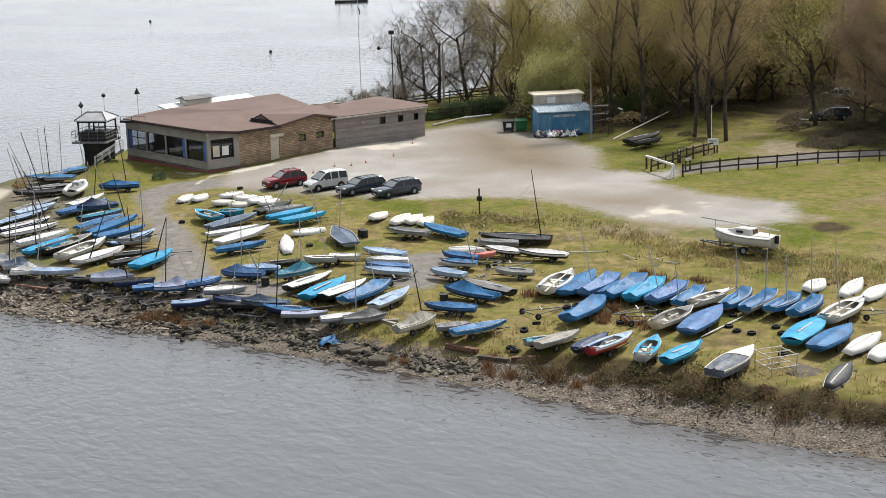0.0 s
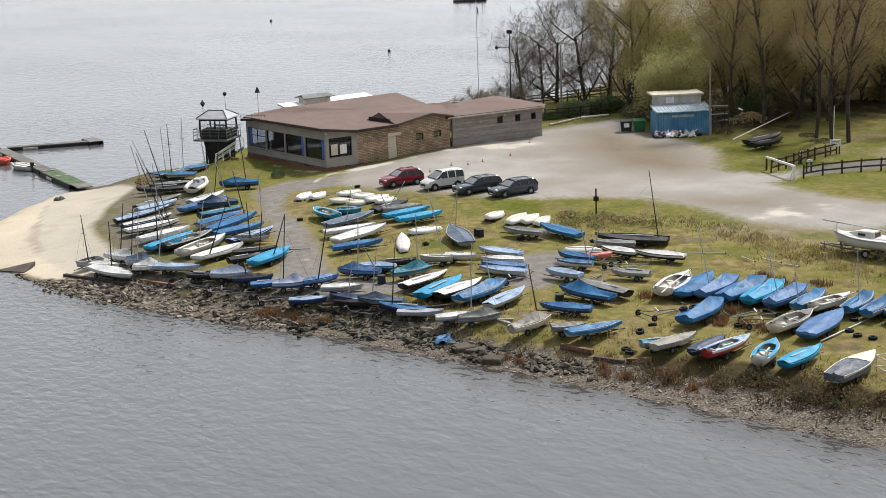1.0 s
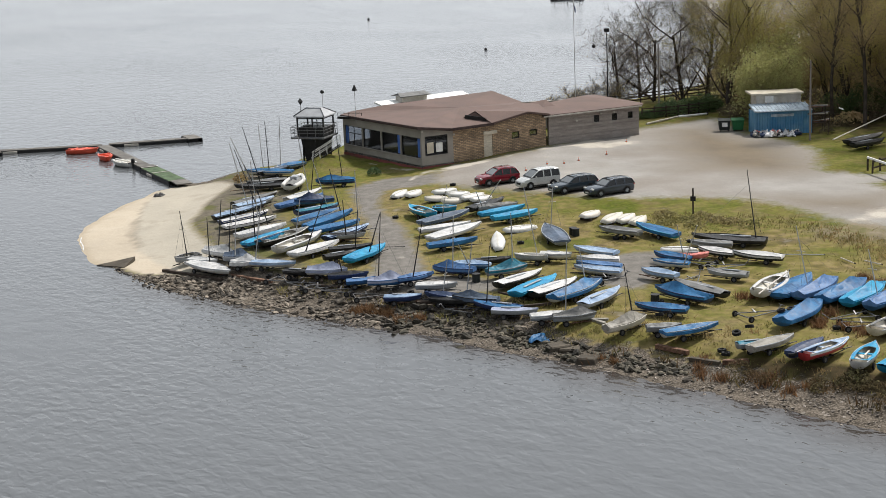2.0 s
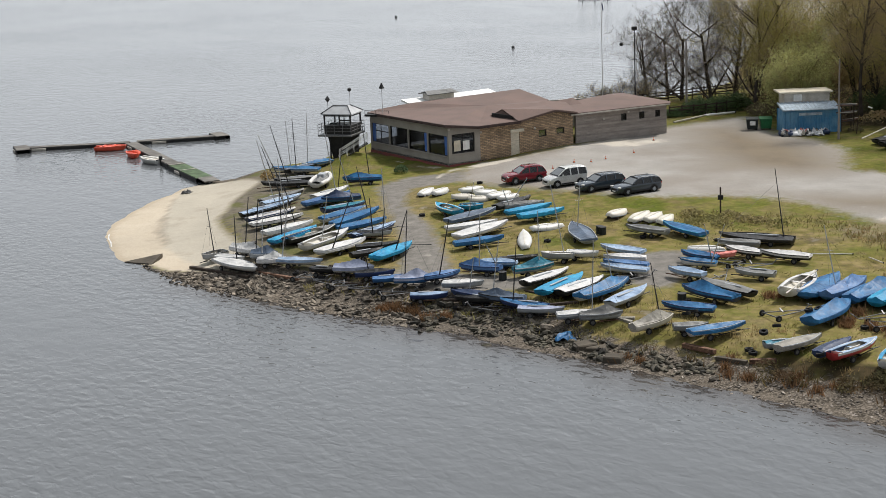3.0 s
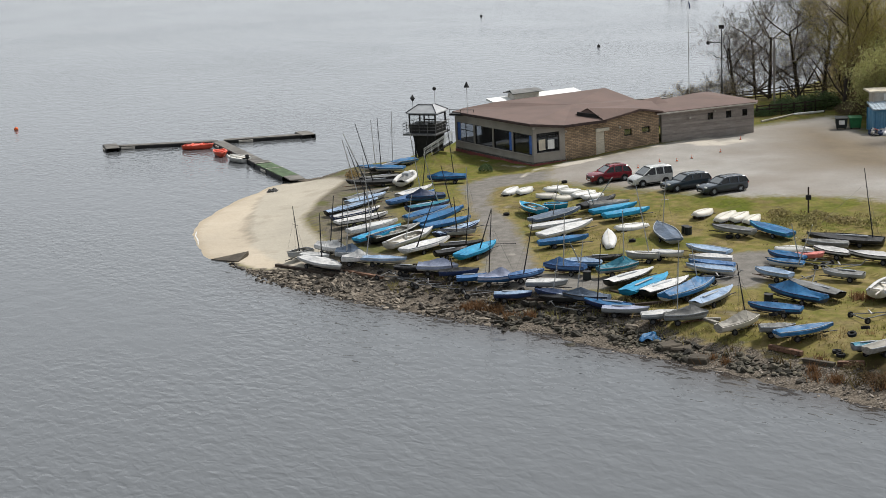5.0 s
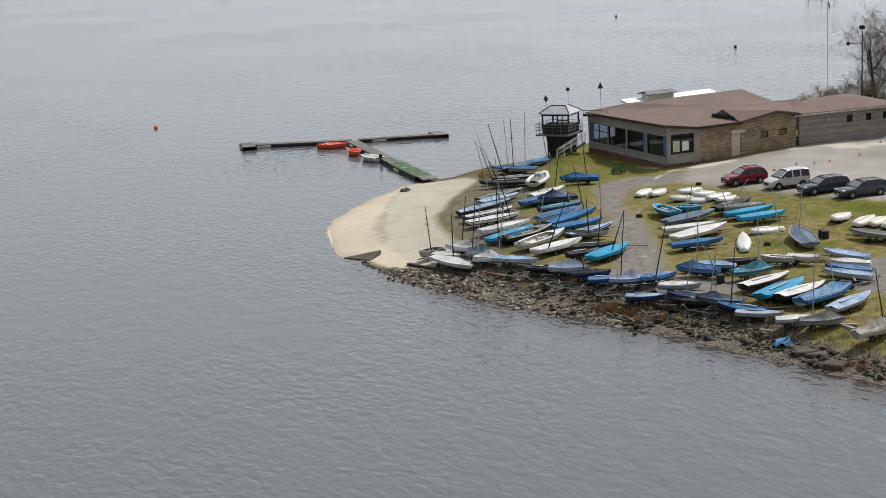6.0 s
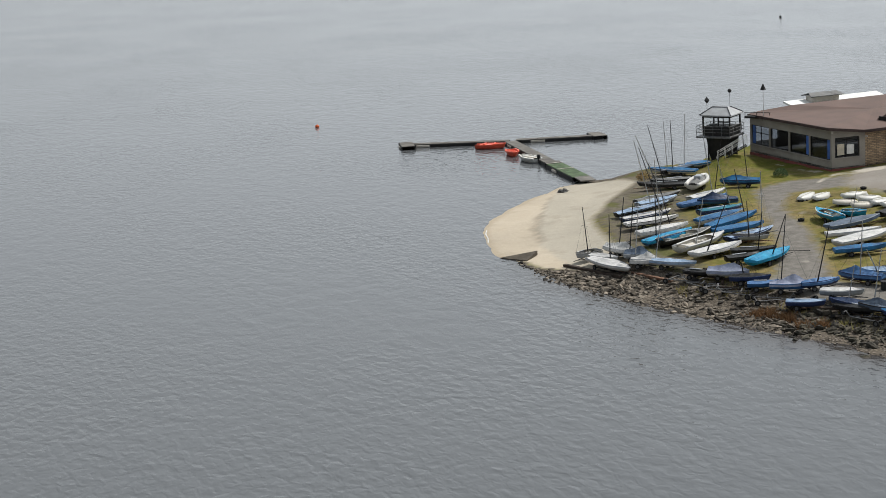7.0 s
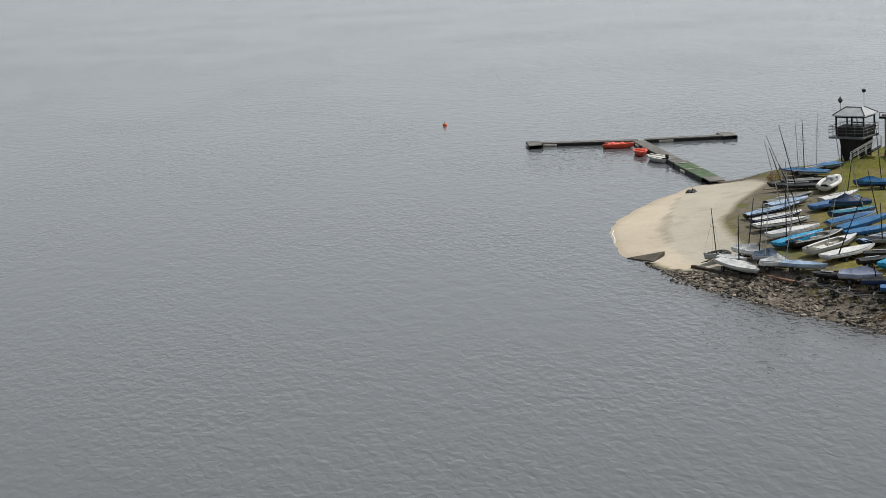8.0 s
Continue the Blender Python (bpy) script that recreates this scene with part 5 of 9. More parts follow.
def dinghy(kind, x, y, turn, L, hull_m, cover_m, mast=None, nose=0.0):
    """One boat: tent (boom-tent cover), cover (flat tied cover), flat (decked board boat), open, up (stored upside down), rib, tarp.
    nose: degrees by which it stands tipped back on its trolley."""
    global boat_count
    boat_count += 1
    rnd = random.Random(boat_count * 7 + 3)
    seed = boat_count * 1.37
    z = on_ground(x, y)
    heel = rnd.uniform(-4, 4) if kind != "up" else 0
    here = pose(x, y, z, 0, 0, turn)
    hb = L * {"tent": 0.3, "cover": 0.315, "flat": 0.31, "open": 0.33, "up": 0.38, "rib": 0.27, "tarp": 0.3}[kind]
    hb = max(0.95, min(hb, 1.15 if kind == "up" else 1.6))
    depth = {"tent": 0.46, "cover": 0.42, "flat": 0.37, "open": 0.48, "up": 0.3, "rib": 0.45, "tarp": 0.5}[kind]
    what = {"tent": "sailing dinghy under a peaked %s cover", "cover": "sailing dinghy under a tied %s cover", "flat": "low decked dinghy topped in %s",
            "open": "open dinghy with bare cockpit, %s trim", "up": "small dinghy stored upside down beside %s", "rib": "inflatable safety boat with %s tubes", "tarp": "old dinghy under a %s"}[kind]
    if kind == "up":
        hb *= 0.9 if L > 4 else 1.0
        label = words(hull_m).capitalize() + " dinghy hull stored upside down on grass"
    else:
        label = words(hull_m).capitalize() + " " + what % words(cover_m)
    b = thing("dinghy" if kind != "rib" else "safety_boat", here, label, "boat", "boats in the boat park")
    if kind == "up":
        rings = hull_rings(L, hb, depth, 0, full=0.62, bluff=0.2 if L < 2.4 else 0.08)
        lean = rnd.uniform(8, 16) * (1 if math.cos(radians(turn)) > 0 else -1)
        flip = pose(0, 0, depth + 0.13 + rnd.uniform(0, 0.06), 180 + lean, rnd.uniform(-3, 3), 0)
        bm = bmesh.new()
        loft(bm, [[flip @ v for v in r] for r in rings])
        part("hull", bm, hull_m, b, smooth=True)
        for k in (0, -1):
            bm = bmesh.new()
            sweep(bm, [flip @ r[k] for r in rings], 0.05, 0.07)
            part("rubbing_strake", bm, HULL_GREY, b)
        bm = bmesh.new()
        beam(bm, flip @ Vector((-L * 0.42, 0, 0.03)), flip @ Vector((L * 0.25, 0, 0.0)), 0.05, 0.06)
        part("keel_strip", bm, HULL_CREAM, b)
        for sx in (-0.3, 0.3):
            bm = bmesh.new()
            box(bm, L * sx - 0.06, -hb * 0.45, -0.06, L * sx + 0.06, hb * 0.45, 0.1)
            part("bearer", bm, FENCE_WOOD, b)
        return b
    tilt = pose(0, 0, 0, heel, rnd.uniform(-2.5, 1.0) * (0.3 if nose else 1) - nose, 0)
    z0 = max(0.24, math.sin(radians(nose)) * L / 2 + 0.02)
    rings = [[tilt @ v for v in r] for r in hull_rings(L, hb, depth, z0, bluff=0.04)]
    bm = bmesh.new()
    loft(bm, rings, caps=False)
    n = len(rings[0])
    bm.verts.ensure_lookup_table()
    bm.faces.new([bm.verts[k] for k in range(n)][::-1])
    part("hull", bm, hull_m, b, smooth=True)
    for k in (0, -1):
        bm = bmesh.new()
        sweep(bm, [r[k] for r in rings], 0.05, 0.05)
        part("gunwale", bm, HULL_GREY if hull_m is HULL_WHITE else HULL_WHITE if kind == "open" else hull_m, b)
    if hull_m is HULL_RED:
        for k in (0, -1):
            bm = bmesh.new()
            sweep(bm, [Vector((r[k].x, r[k].y * 1.01, r[k].z - 0.05)) for r in rings], 0.05, 0.11)
            part("sheer_strake", bm, HULL_WHITE, b, "white band along the top of the hull")
    tied = kind in ("tent", "cover", "tarp")
    if kind == "tent":
        peak = rnd.uniform(0.42, 0.6)
        stern = rnd.uniform(0.1, 0.25)
        rise = lambda s: (0.04 + (peak - 0.04) * max(0, (1 - s) / 0.38) ** 1.2) if s > 0.62 else (stern + (peak - stern) * (s / 0.62) ** 1.6)
        bm = bmesh.new()
        loft(bm, sheet_rings(rings, rise, rnd.uniform(0.14, 0.24), 0.07, seed, fold=0.09), caps=False)
        part("cover", bm, cover_m, b, words(cover_m) + " boat cover, peaked at the mast", smooth=True).data.set_sharp_from_angle(angle=radians(24))
    elif kind in ("cover", "tarp"):
        peak = rnd.uniform(0.07, 0.16)
        rise = lambda s: 0.05 + peak * math.sin(min(1, s * 1.15) * math.pi) ** 0.7 if s < 0.86 else 0.05
        bm = bmesh.new()
        if kind == "cover":
            loft(bm, sheet_rings(rings, rise, rnd.uniform(0.1, 0.2), 0.04, seed, fold=0.04), caps=False)
        else:
            loft(bm, sheet_rings(rings[:7], rise, 0.36, 0.16, seed, fold=0.22), caps=False)
        part("cover", bm, cover_m, b, words(cover_m) + " boat cover, tied down", smooth=True).data.set_sharp_from_angle(angle=radians(30))
        if kind == "tarp":
            bm = bmesh.new()
            loft(bm, sheet_rings(rings[6:], lambda s: 0.05, 0, 0.0, seed), caps=False)
            part("foredeck", bm, HULL_CREAM, b, "bare weathered cream foredeck", smooth=True)
    elif kind == "flat":
        bm = bmesh.new()
        loft(bm, sheet_rings(rings, lambda s: 0.1, 0, 0.0, seed), caps=False)
        part("deck", bm, cover_m, b, smooth=True)
        bm = bmesh.new()
        zt = (rings[4][0].z + rings[4][-1].z) / 2
        box(bm, -L * 0.3, -0.07, zt + 0.1, L * 0.12, 0.07, zt + 0.16, 0.02)
        part("deck_strip", bm, HULL_GREY, b)
    elif kind == "open":
        inner = []
        for r in rings:
            c = sum((v for v in r), Vector()) / len(r)
            inner.append([Vector((v.x * 0.97, v.y * 0.9, max(v.z - (0.0 if j in (0, len(r) - 1) else -0.06), z0 + 0.12))) for j, v in enumerate(r)])
        bm = bmesh.new()
        loft(bm, inner[1:-1], caps=True)
        part("cockpit", bm, HULL_CREAM, b, smooth=True)
        bm = bmesh.new()
        loft(bm, sheet_rings(rings[7:], lambda s: 0.06, 0, 0, seed), caps=False)
        part("foredeck", bm, cover_m, b, smooth=True)
        for sx in (-0.34, -0.02):
            k = round((sx + 0.5) * 10)
            bm = bmesh.new()
            beam(bm, rings[k][0] - Vector((0, 0.04, 0.12)), rings[k][-1] - Vector((0, -0.04, 0.12)), 0.22, 0.04)
            part("thwart", bm, cover_m, b)
        bm = bmesh.new()
        box(bm, -L * 0.12, -0.04, z0 + 0.1, L * 0.12, 0.04, z0 + 0.42)
        part("centreboard_case", bm, HULL_CREAM, b)
        for s in (0, -1):
            bm = bmesh.new()
            sweep(bm, [Vector((r[s].x, r[s].y * 0.86, r[s].z + 0.01)) for r in rings[1:8]], 0.2, 0.03)
            part("side_deck", bm, cover_m, b)
    elif kind == "rib":
        bm = bmesh.new()
        for s in (0, -1):
            sweep(bm, [r[s] for r in rings], 0.34, 0.34)
        bmesh.ops.bevel(bm, geom=list(bm.edges), offset=0.1, segments=1, affect="EDGES")
        part("inflatable_tube", bm, HULL_WHITE, b, smooth=True)
        bm = bmesh.new()
        loft(bm, sheet_rings(rings[1:9], lambda s: 0.22 * math.sin(s * math.pi) + 0.05, 0, 0.05, seed, out=-0.12, fold=0.08), caps=False)
        part("cover", bm, cover_m, b, "grey canvas cover over the cockpit", smooth=True)
        bm = bmesh.new()
        box(bm, -L * 0.1, -0.3, z0 + 0.1, L * 0.1, 0.3, z0 + 0.9, 0.06)
        part("console", bm, HULL_GREY, b)
    # tied-down lines over the cover
    if tied:
        for k in (2, 5):
            r = rings[k]
            for s in (0, -1):
                sy = 1 if s == 0 else -1
                bm = bmesh.new()
                tube(bm, r[s] + Vector((0, 0.02 * sy, 0.0)), Vector((r[s].x, r[s].y * 0.55, z0 + 0.06)), 0.012, sides=4)
                part("tie_line", bm, ROPE, b)
    if mast:
        (mx, my), (tx, ty, tz) = mast
        col = DARK_ALLOY if (hull_m is HULL_BLACK and x > 4) or rnd.random() < (0.5 if x < -17 else 0.25 if x < -9 else 0.12 if x < 4 else 0.0) else ALLOY
        foot, head = Vector((mx, my, z0 + depth * 0.7)), Vector((tx, ty, tz))
        bm = bmesh.new()
        tube(bm, foot, head, 0.047 if col is DARK_ALLOY else 0.04, 0.026, 6)
        ms = part("mast", bm, col, b)
        side = Vector((0, 1, 0))
        bm = bmesh.new()
        mid = foot.lerp(head, 0.6)
        tube(bm, mid - side * 0.3, mid + side * 0.3, 0.012, sides=4)
        part("spreader", bm, col, ms)
        for end in (Vector((foot.x - 0.25, hb * 0.46, z0 + depth)), Vector((foot.x - 0.25, -hb * 0.46, z0 + depth)), Vector((L * 0.48, 0, z0 + depth))):
            bm = bmesh.new()
            tube(bm, foot.lerp(head, 0.8), end, 0.006, sides=3)
            part("stay", bm, GALV, ms)
    # launching trolley under it
    if z0:
        t = thing("launching_trolley", here @ pose(0, 0, 0.22 * L * math.sin(radians(nose)), 0, -nose, 0), "dull steel launching trolley with black rubber wheels, under a dinghy", "boat trolley", "trolleys under the boats")
        w = hb * 0.4
        bm = bmesh.new()
        for s in (-1, 1):
            tube(bm, (-0.25 * L, s * w, 0.2), (L * 0.42, 0.05 * s, 0.22), 0.03, sides=5)
        tube(bm, (0, -w * 0.9, 0.24), (0, w * 0.9, 0.24), 0.05, sides=5)
        tube(bm, (L * 0.42, 0, 0.22), (L * 0.58, 0, 0.2), 0.03, sides=5)
        part("frame", bm, rnd.choice((RUST, DARK_ALLOY, DARK_ALLOY, DARK_ALLOY)), t)
        bm = bmesh.new()
        tube(bm, (-0.22 * L, -w - 0.06, 0.2), (-0.22 * L, w + 0.06, 0.2), 0.025, sides=5)
        part("axle", bm, GALV, t)
        for s in (-1, 1):
            wheel = new("wheel", TYRE)
            wheel.parent = t
            wheel.matrix_local = pose(-0.22 * L, s * (w + 0.06), 0.2)
            rim = new("rim", RIM)
            rim.parent = wheel
    return b


def mesh_of(bm, material, name, smooth=False):
    bmesh.ops.recalc_face_normals(bm, faces=bm.faces)
    me = bpy.data.meshes.new(name)
    bm.to_mesh(me)
    bm.free()
    if smooth:
        me.polygons.foreach_set("use_smooth", [True] * len(me.polygons))
    me.materials.append(material)
    return me


def ring_mesh(R, r, width, n=14):
    """A tyre about the y axis."""
    bm = bmesh.new()
    rings = []
    for k in range(n):
        a = 2 * math.pi * k / n
        rings.append([Vector((q * math.cos(a), y, q * math.sin(a))) for q, y in ((r, -width / 2), (R * 0.96, -width / 2), (R, -width / 4), (R, width / 4), (R * 0.96, width / 2), (r, width / 2))])
    rings.append(rings[0])
    loft(bm, rings, closed=True, caps=False)
    bmesh.ops.remove_doubles(bm, verts=bm.verts, dist=1e-5)
    return bm


TYRE = mesh_of(ring_mesh(0.19, 0.11, 0.1), RUBBER, "tyre")
bm = bmesh.new()
tube(bm, (0, -0.035, 0), (0, 0.035, 0), 0.112, sides=12)
RIM = mesh_of(bm, DARK_IN, "rim")
# ---- the boat park: kind, plan position, heading, length, colours, mast ----
# left cluster, far rows
dinghy("cover", -35.42, 138.95, 176, 4.64, HULL_WHITE, COVER_BLUE, mast=((0.43, 0.07), (0.64, 0.14, 5.05)))
dinghy("cover", -34.05, 141.71, -129, 3.48, HULL_GREY, COVER_BLUE, mast=((1.07, 0.06), (0.96, 0.15, 5.43)))
dinghy("flat", -35.22, 139.73, -119, 4.17, HULL_BLACK, COVER_SLATE, mast=((0.81, 0.35), (0.98, 0.35, 5.24)))
dinghy("flat", -34.44, 131.56, -160, 4.48, HULL_BLACK, COVER_BLACK, mast=((-0.16, 0.35), (1.21, 1.05, 5.88)))
dinghy("flat", -34.19, 133.43, -149, 3.64, HULL_BLACK, COVER_GREY, mast=((1.45, 0.35), (3.52, 1.61, 5.04)))
dinghy("flat", -33.14, 125.23, 47, 4.37, HULL_BLACK, COVER_GREY, mast=((0.58, 0.35), (-0.64, 0.44, 3.37)), nose=3.1)
dinghy("flat", -32.79, 123.44, 54, 4.17, HULL_GREY, COVER_LIGHT, nose=0.3)
dinghy("flat", -33.19, 120.39, 40, 4.69, HULL_BLACK, COVER_LIGHT, mast=((0.78, 0.06), (-0.98, -0.84, 6.25)), nose=5.7)
dinghy("flat", -32.21, 117.90, 44, 4.35, HULL_NAVY, COVER_WHITE, mast=((1.31, -0.16), (-0.71, -0.35, 6.04)), nose=1.9)
dinghy("cover", -31.22, 115.85, 39, 4.45, HULL_BLACK, COVER_WHITE, mast=((0.64, -0.06), (-0.13, -1.02, 5.49)), nose=1.6)
dinghy("cover", -29.61, 113.03, 45, 4.35, HULL_WHITE, COVER_WHITE, mast=((0.82, 0.35), (-0.29, -0.19, 3.71)), nose=2.1)
dinghy("cover", -28.58, 110.61, 53, 4.31, HULL_BLUE, COVER_CYAN, mast=((-1.04, 0.2), (-1.25, -0.1, 4.4)), nose=3.5)
dinghy("open", -27.30, 110.58, 54, 4.80, HULL_BLACK, COVER_GREY)
dinghy("open", -25.73, 108.84, 64, 5.20, HULL_WHITE, COVER_WHITE, mast=((-1.04, -0.35), (-0.78, -0.89, 3.94)))
dinghy("cover", -24.10, 106.79, 59, 4.79, HULL_WHITE, COVER_WHITE, mast=((-1.49, -0.35), (-1.14, -2.25, 4.81)))
dinghy("flat", -22.63, 110.56, 2, 2.99, HULL_GREY, COVER_BLACK, mast=((0.07, -0.35), (0.32, -2.56, 3.61)))
dinghy("flat", -21.52, 106.69, 19, 3.17, HULL_BLACK, COVER_BLACK, mast=((0.24, -0.35), (0.41, -1.52, 3.50)))
dinghy("flat", -21.91, 104.66, 38, 2.52, HULL_BLACK, COVER_BLACK)
dinghy("cover", -20.06, 105.03, 66, 4.58, HULL_CYAN, COVER_CYAN, mast=((-0.31, -0.35), (-0.17, -1.42, 3.58)))
dinghy("rib", -31.34, 132.02, 90, 5.20, HULL_WHITE, COVER_GREY)
dinghy("tent", -27.66, 131.78, -175, 3.42, HULL_NAVY, COVER_BLUE, mast=((-0.68, 0.00), (-0.15, 0.06, 6.33)))
dinghy("flat", -29.18, 125.95, 58, 4.11, HULL_WHITE, COVER_WHITE, mast=((1.23, 0.35), (0.58, -1.18, 5.25)), nose=0.0)
dinghy("cover", -28.87, 123.29, 45, 4.42, HULL_BLUE, COVER_VIOLET, mast=((1.13, 0.35), (0.18, 0.30, 6.55)), nose=3.4)
dinghy("tent", -27.70, 123.03, -156, 3.27, HULL_BLUE, COVER_NAVY)
dinghy("flat", -26.75, 119.92, 48, 4.17, HULL_NAVY, COVER_TEAL, mast=((0.99, -0.02), (-0.64, -0.53, 4.84)), nose=0.0)
dinghy("cover", -26.16, 117.30, 48, 4.40, HULL_WHITE, COVER_BLUE, nose=3.9)
dinghy("cover", -24.92, 116.01, 48, 4.53, HULL_BLUE, COVER_BLUE, mast=((1.36, 0.35), (1.02, 1.13, 4.19)), nose=6.4)
dinghy("cover", -23.92, 113.46, 45, 4.28, HULL_BLUE, COVER_BLUE, nose=0.8)
dinghy("flat", -22.71, 111.58, 51, 4.26, HULL_NAVY, COVER_LIGHT, mast=((1.28, 0.21), (0.84, -0.22, 5.02)), nose=2.0)
# left shore row
dinghy("open", -34.06, 107.79, -120, 2.42, HULL_GREY, COVER_BLACK, mast=((0.17, 0.27), (0.38, 0.07, 4.11)))
dinghy("cover", -32.25, 106.12, -26, 2.67, HULL_WHITE, COVER_WHITE, mast=((0.87, -0.35), (1.10, -0.55, 3.90)))
dinghy("cover", -31.26, 104.26, -41, 4.94, HULL_WHITE, COVER_WHITE)
dinghy("tent", -31.06, 106.62, -31, 3.32, HULL_WHITE, COVER_WHITE, mast=((1.16, -0.35), (1.47, -0.12, 4.40)))
dinghy("flat", -31.80, 108.28, 46, 2.00, HULL_BLACK, COVER_BLACK, mast=((-0.15, -0.35), (0.09, -0.86, 4.24)))
dinghy("tent", -29.34, 104.76, -5, 2.00, HULL_GREY, COVER_SLATE, mast=((-0.09, -0.35), (0.26, -0.32, 4.41)))
dinghy("tent", -28.55, 103.62, 3, 2.00, HULL_WHITE, COVER_WHITE, mast=((0.80, -0.35), (1.59, -0.54, 5.09)))
dinghy("cover", -26.27, 102.83, -12, 3.38, HULL_WHITE, COVER_LIGHT)
dinghy("flat", -24.13, 100.80, -12, 2.00, HULL_BLACK, COVER_BLACK)
dinghy("tent", -21.89, 100.17, -9, 2.87, HULL_WHITE, COVER_PALE, mast=((1.15, -0.35), (1.43, -1.51, 1.79)))
dinghy("cover", -20.23, 99.11, 3, 2.69, HULL_NAVY, COVER_BLACK)
dinghy("flat", -19.21, 98.04, 11, 2.00, HULL_BLUE, COVER_VIOLET)
dinghy("tent", -17.42, 97.49, 8, 2.49, HULL_BLUE, COVER_PALE, mast=((-0.54, 0.01), (-0.19, 0.02, 5.08)))
dinghy("cover", -15.58, 98.09, 31, 2.57, HULL_NAVY, COVER_VIOLET, mast=((-0.35, -0.35), (0.02, -1.50, 4.52)))
dinghy("flat", -15.96, 95.04, 0, 2.44, HULL_NAVY, COVER_LIGHT)
dinghy("flat", -12.75, 93.69, -29, 2.86, HULL_BLACK, COVER_BLACK)
# middle, upper
dinghy("up", -20.92, 125.78, 71, 2.58, HULL_WHITE, COVER_WHITE)
dinghy("up", -19.71, 125.59, 69, 2.56, HULL_WHITE, COVER_WHITE)
dinghy("up", -17.12, 125.52, 40, 2.40, HULL_WHITE, COVER_WHITE)
dinghy("up", -15.79, 124.13, 29, 2.05, HULL_WHITE, COVER_WHITE)
dinghy("up", -14.55, 123.21, 54, 2.86, HULL_WHITE, COVER_WHITE)
dinghy("up", -13.75, 122.36, 48, 2.35, HULL_WHITE, COVER_WHITE)
dinghy("up", -17.50, 123.06, 10, 2.00, HULL_CREAM, COVER_WHITE)
dinghy("up", -15.97, 121.99, 26, 2.00, HULL_CREAM, COVER_WHITE)
dinghy("open", -18.12, 117.89, 124, 4.03, HULL_CYAN, COVER_CYAN)
dinghy("open", -16.23, 118.39, -10, 2.00, HULL_CYAN, COVER_CYAN)
dinghy("cover", -15.82, 115.54, 47, 4.75, HULL_WHITE, COVER_SLATE, mast=((-0.66, -0.35), (-0.96, -1.50, 3.42)))
dinghy("flat", -13.05, 119.32, 53, 4.02, HULL_BLACK, COVER_BLACK, mast=((-0.70, -0.35), (-0.88, -2.36, 2.81)))
dinghy("cover", -12.10, 118.45, 20, 3.21, HULL_GREY, COVER_GREY, mast=((-1.28, -0.35), (-2.10, -1.73, 2.15)))
dinghy("cover", -11.56, 117.01, 33, 3.87, HULL_CYAN, COVER_CYAN)
dinghy("cover", -10.47, 115.56, 36, 3.92, HULL_CYAN, COVER_CYAN)
dinghy("cover", -15.38, 112.12, 25, 4.00, HULL_WHITE, COVER_WHITE)
dinghy("cover", -14.42, 110.71, 51, 5.20, HULL_WHITE, COVER_WHITE)
dinghy("cover", -14.24, 107.31, 22, 3.67, HULL_BLUE, COVER_BLUE)
dinghy("up", -9.77, 112.29, 36, 2.9, HULL_WHITE, COVER_WHITE)
dinghy("up", -11.21, 108.67, 97, 5.07, HULL_WHITE, COVER_WHITE)
dinghy("cover", -7.20, 109.28, 107, 5.20, HULL_GREY, COVER_SLATE, mast=((0.69, 0.05), (0.62, -0.21, 4.15)))
dinghy("open", -8.35, 102.66, 173, 2.29, HULL_GREY, COVER_WHITE, mast=((-0.52, 0.18), (0.29, 0.35, 5.50)))
dinghy("flat", -6.66, 103.17, -13, 2.20, HULL_WHITE, COVER_WHITE)
dinghy("flat", -10.92, 102.23, 10, 2.58, HULL_BLACK, COVER_BLACK)
dinghy("cover", -12.35, 101.04, 172, 2.83, HULL_BLUE, COVER_LIGHT, mast=((-0.08, 0.35), (0.09, 2.37, 2.50)))
dinghy("tent", -13.29, 99.82, 165, 3.00, HULL_NAVY, COVER_VIOLET, mast=((-0.09, 0.35), (-0.77, 1.54, 4.48)))
dinghy("tent", -9.67, 99.55, 29, 2.90, HULL_GREY, COVER_TEAL, mast=((0.37, -0.09), (0.34, -0.08, 4.32)))
dinghy("flat", -8.66, 97.44, 53, 4.27, HULL_BLACK, COVER_WHITE)
dinghy("flat", -7.49, 95.61, 64, 5.05, HULL_CYAN, COVER_CYAN)
dinghy("flat", -6.27, 95.08, 56, 4.58, HULL_BLACK, COVER_WHITE)
dinghy("tent", -4.79, 94.20, 54, 4.80, HULL_WHITE, COVER_BLUE, mast=((1.26, 0.35), (1.06, 0.69, 3.01)))
dinghy("flat", -3.24, 92.59, 58, 4.03, HULL_GREY, COVER_LIGHT)
dinghy("cover", -13.9, 96.1, -3, 2.7, HULL_GREY, COVER_WHITE)
dinghy("cover", -13.15, 94.3, 164, 2.87, HULL_NAVY, COVER_NAVY, mast=((0.24, -0.13), (-0.11, -0.31, 2.86)))
dinghy("tent", -11.12, 93.18, 167, 3.04, HULL_BLACK, COVER_SLATE, mast=((0.63, -0.09), (0.16, -0.25, 4.13)))
dinghy("flat", -9.62, 91.91, 164, 3.15, HULL_NAVY, COVER_BLUE, mast=((0.69, 0.06), (0.40, -0.05, 4.24)))
dinghy("flat", -8.45, 90.88, -5, 2.86, HULL_GREY, COVER_PALE)
dinghy("cover", -6.37, 89.60, 13, 2.07, HULL_GREY, COVER_WHITE)
dinghy("tent", -4.74, 88.97, 10, 2.57, HULL_GREY, COVER_GREY, mast=((-0.50, 0.35), (-0.34, 0.35, 4.95)))
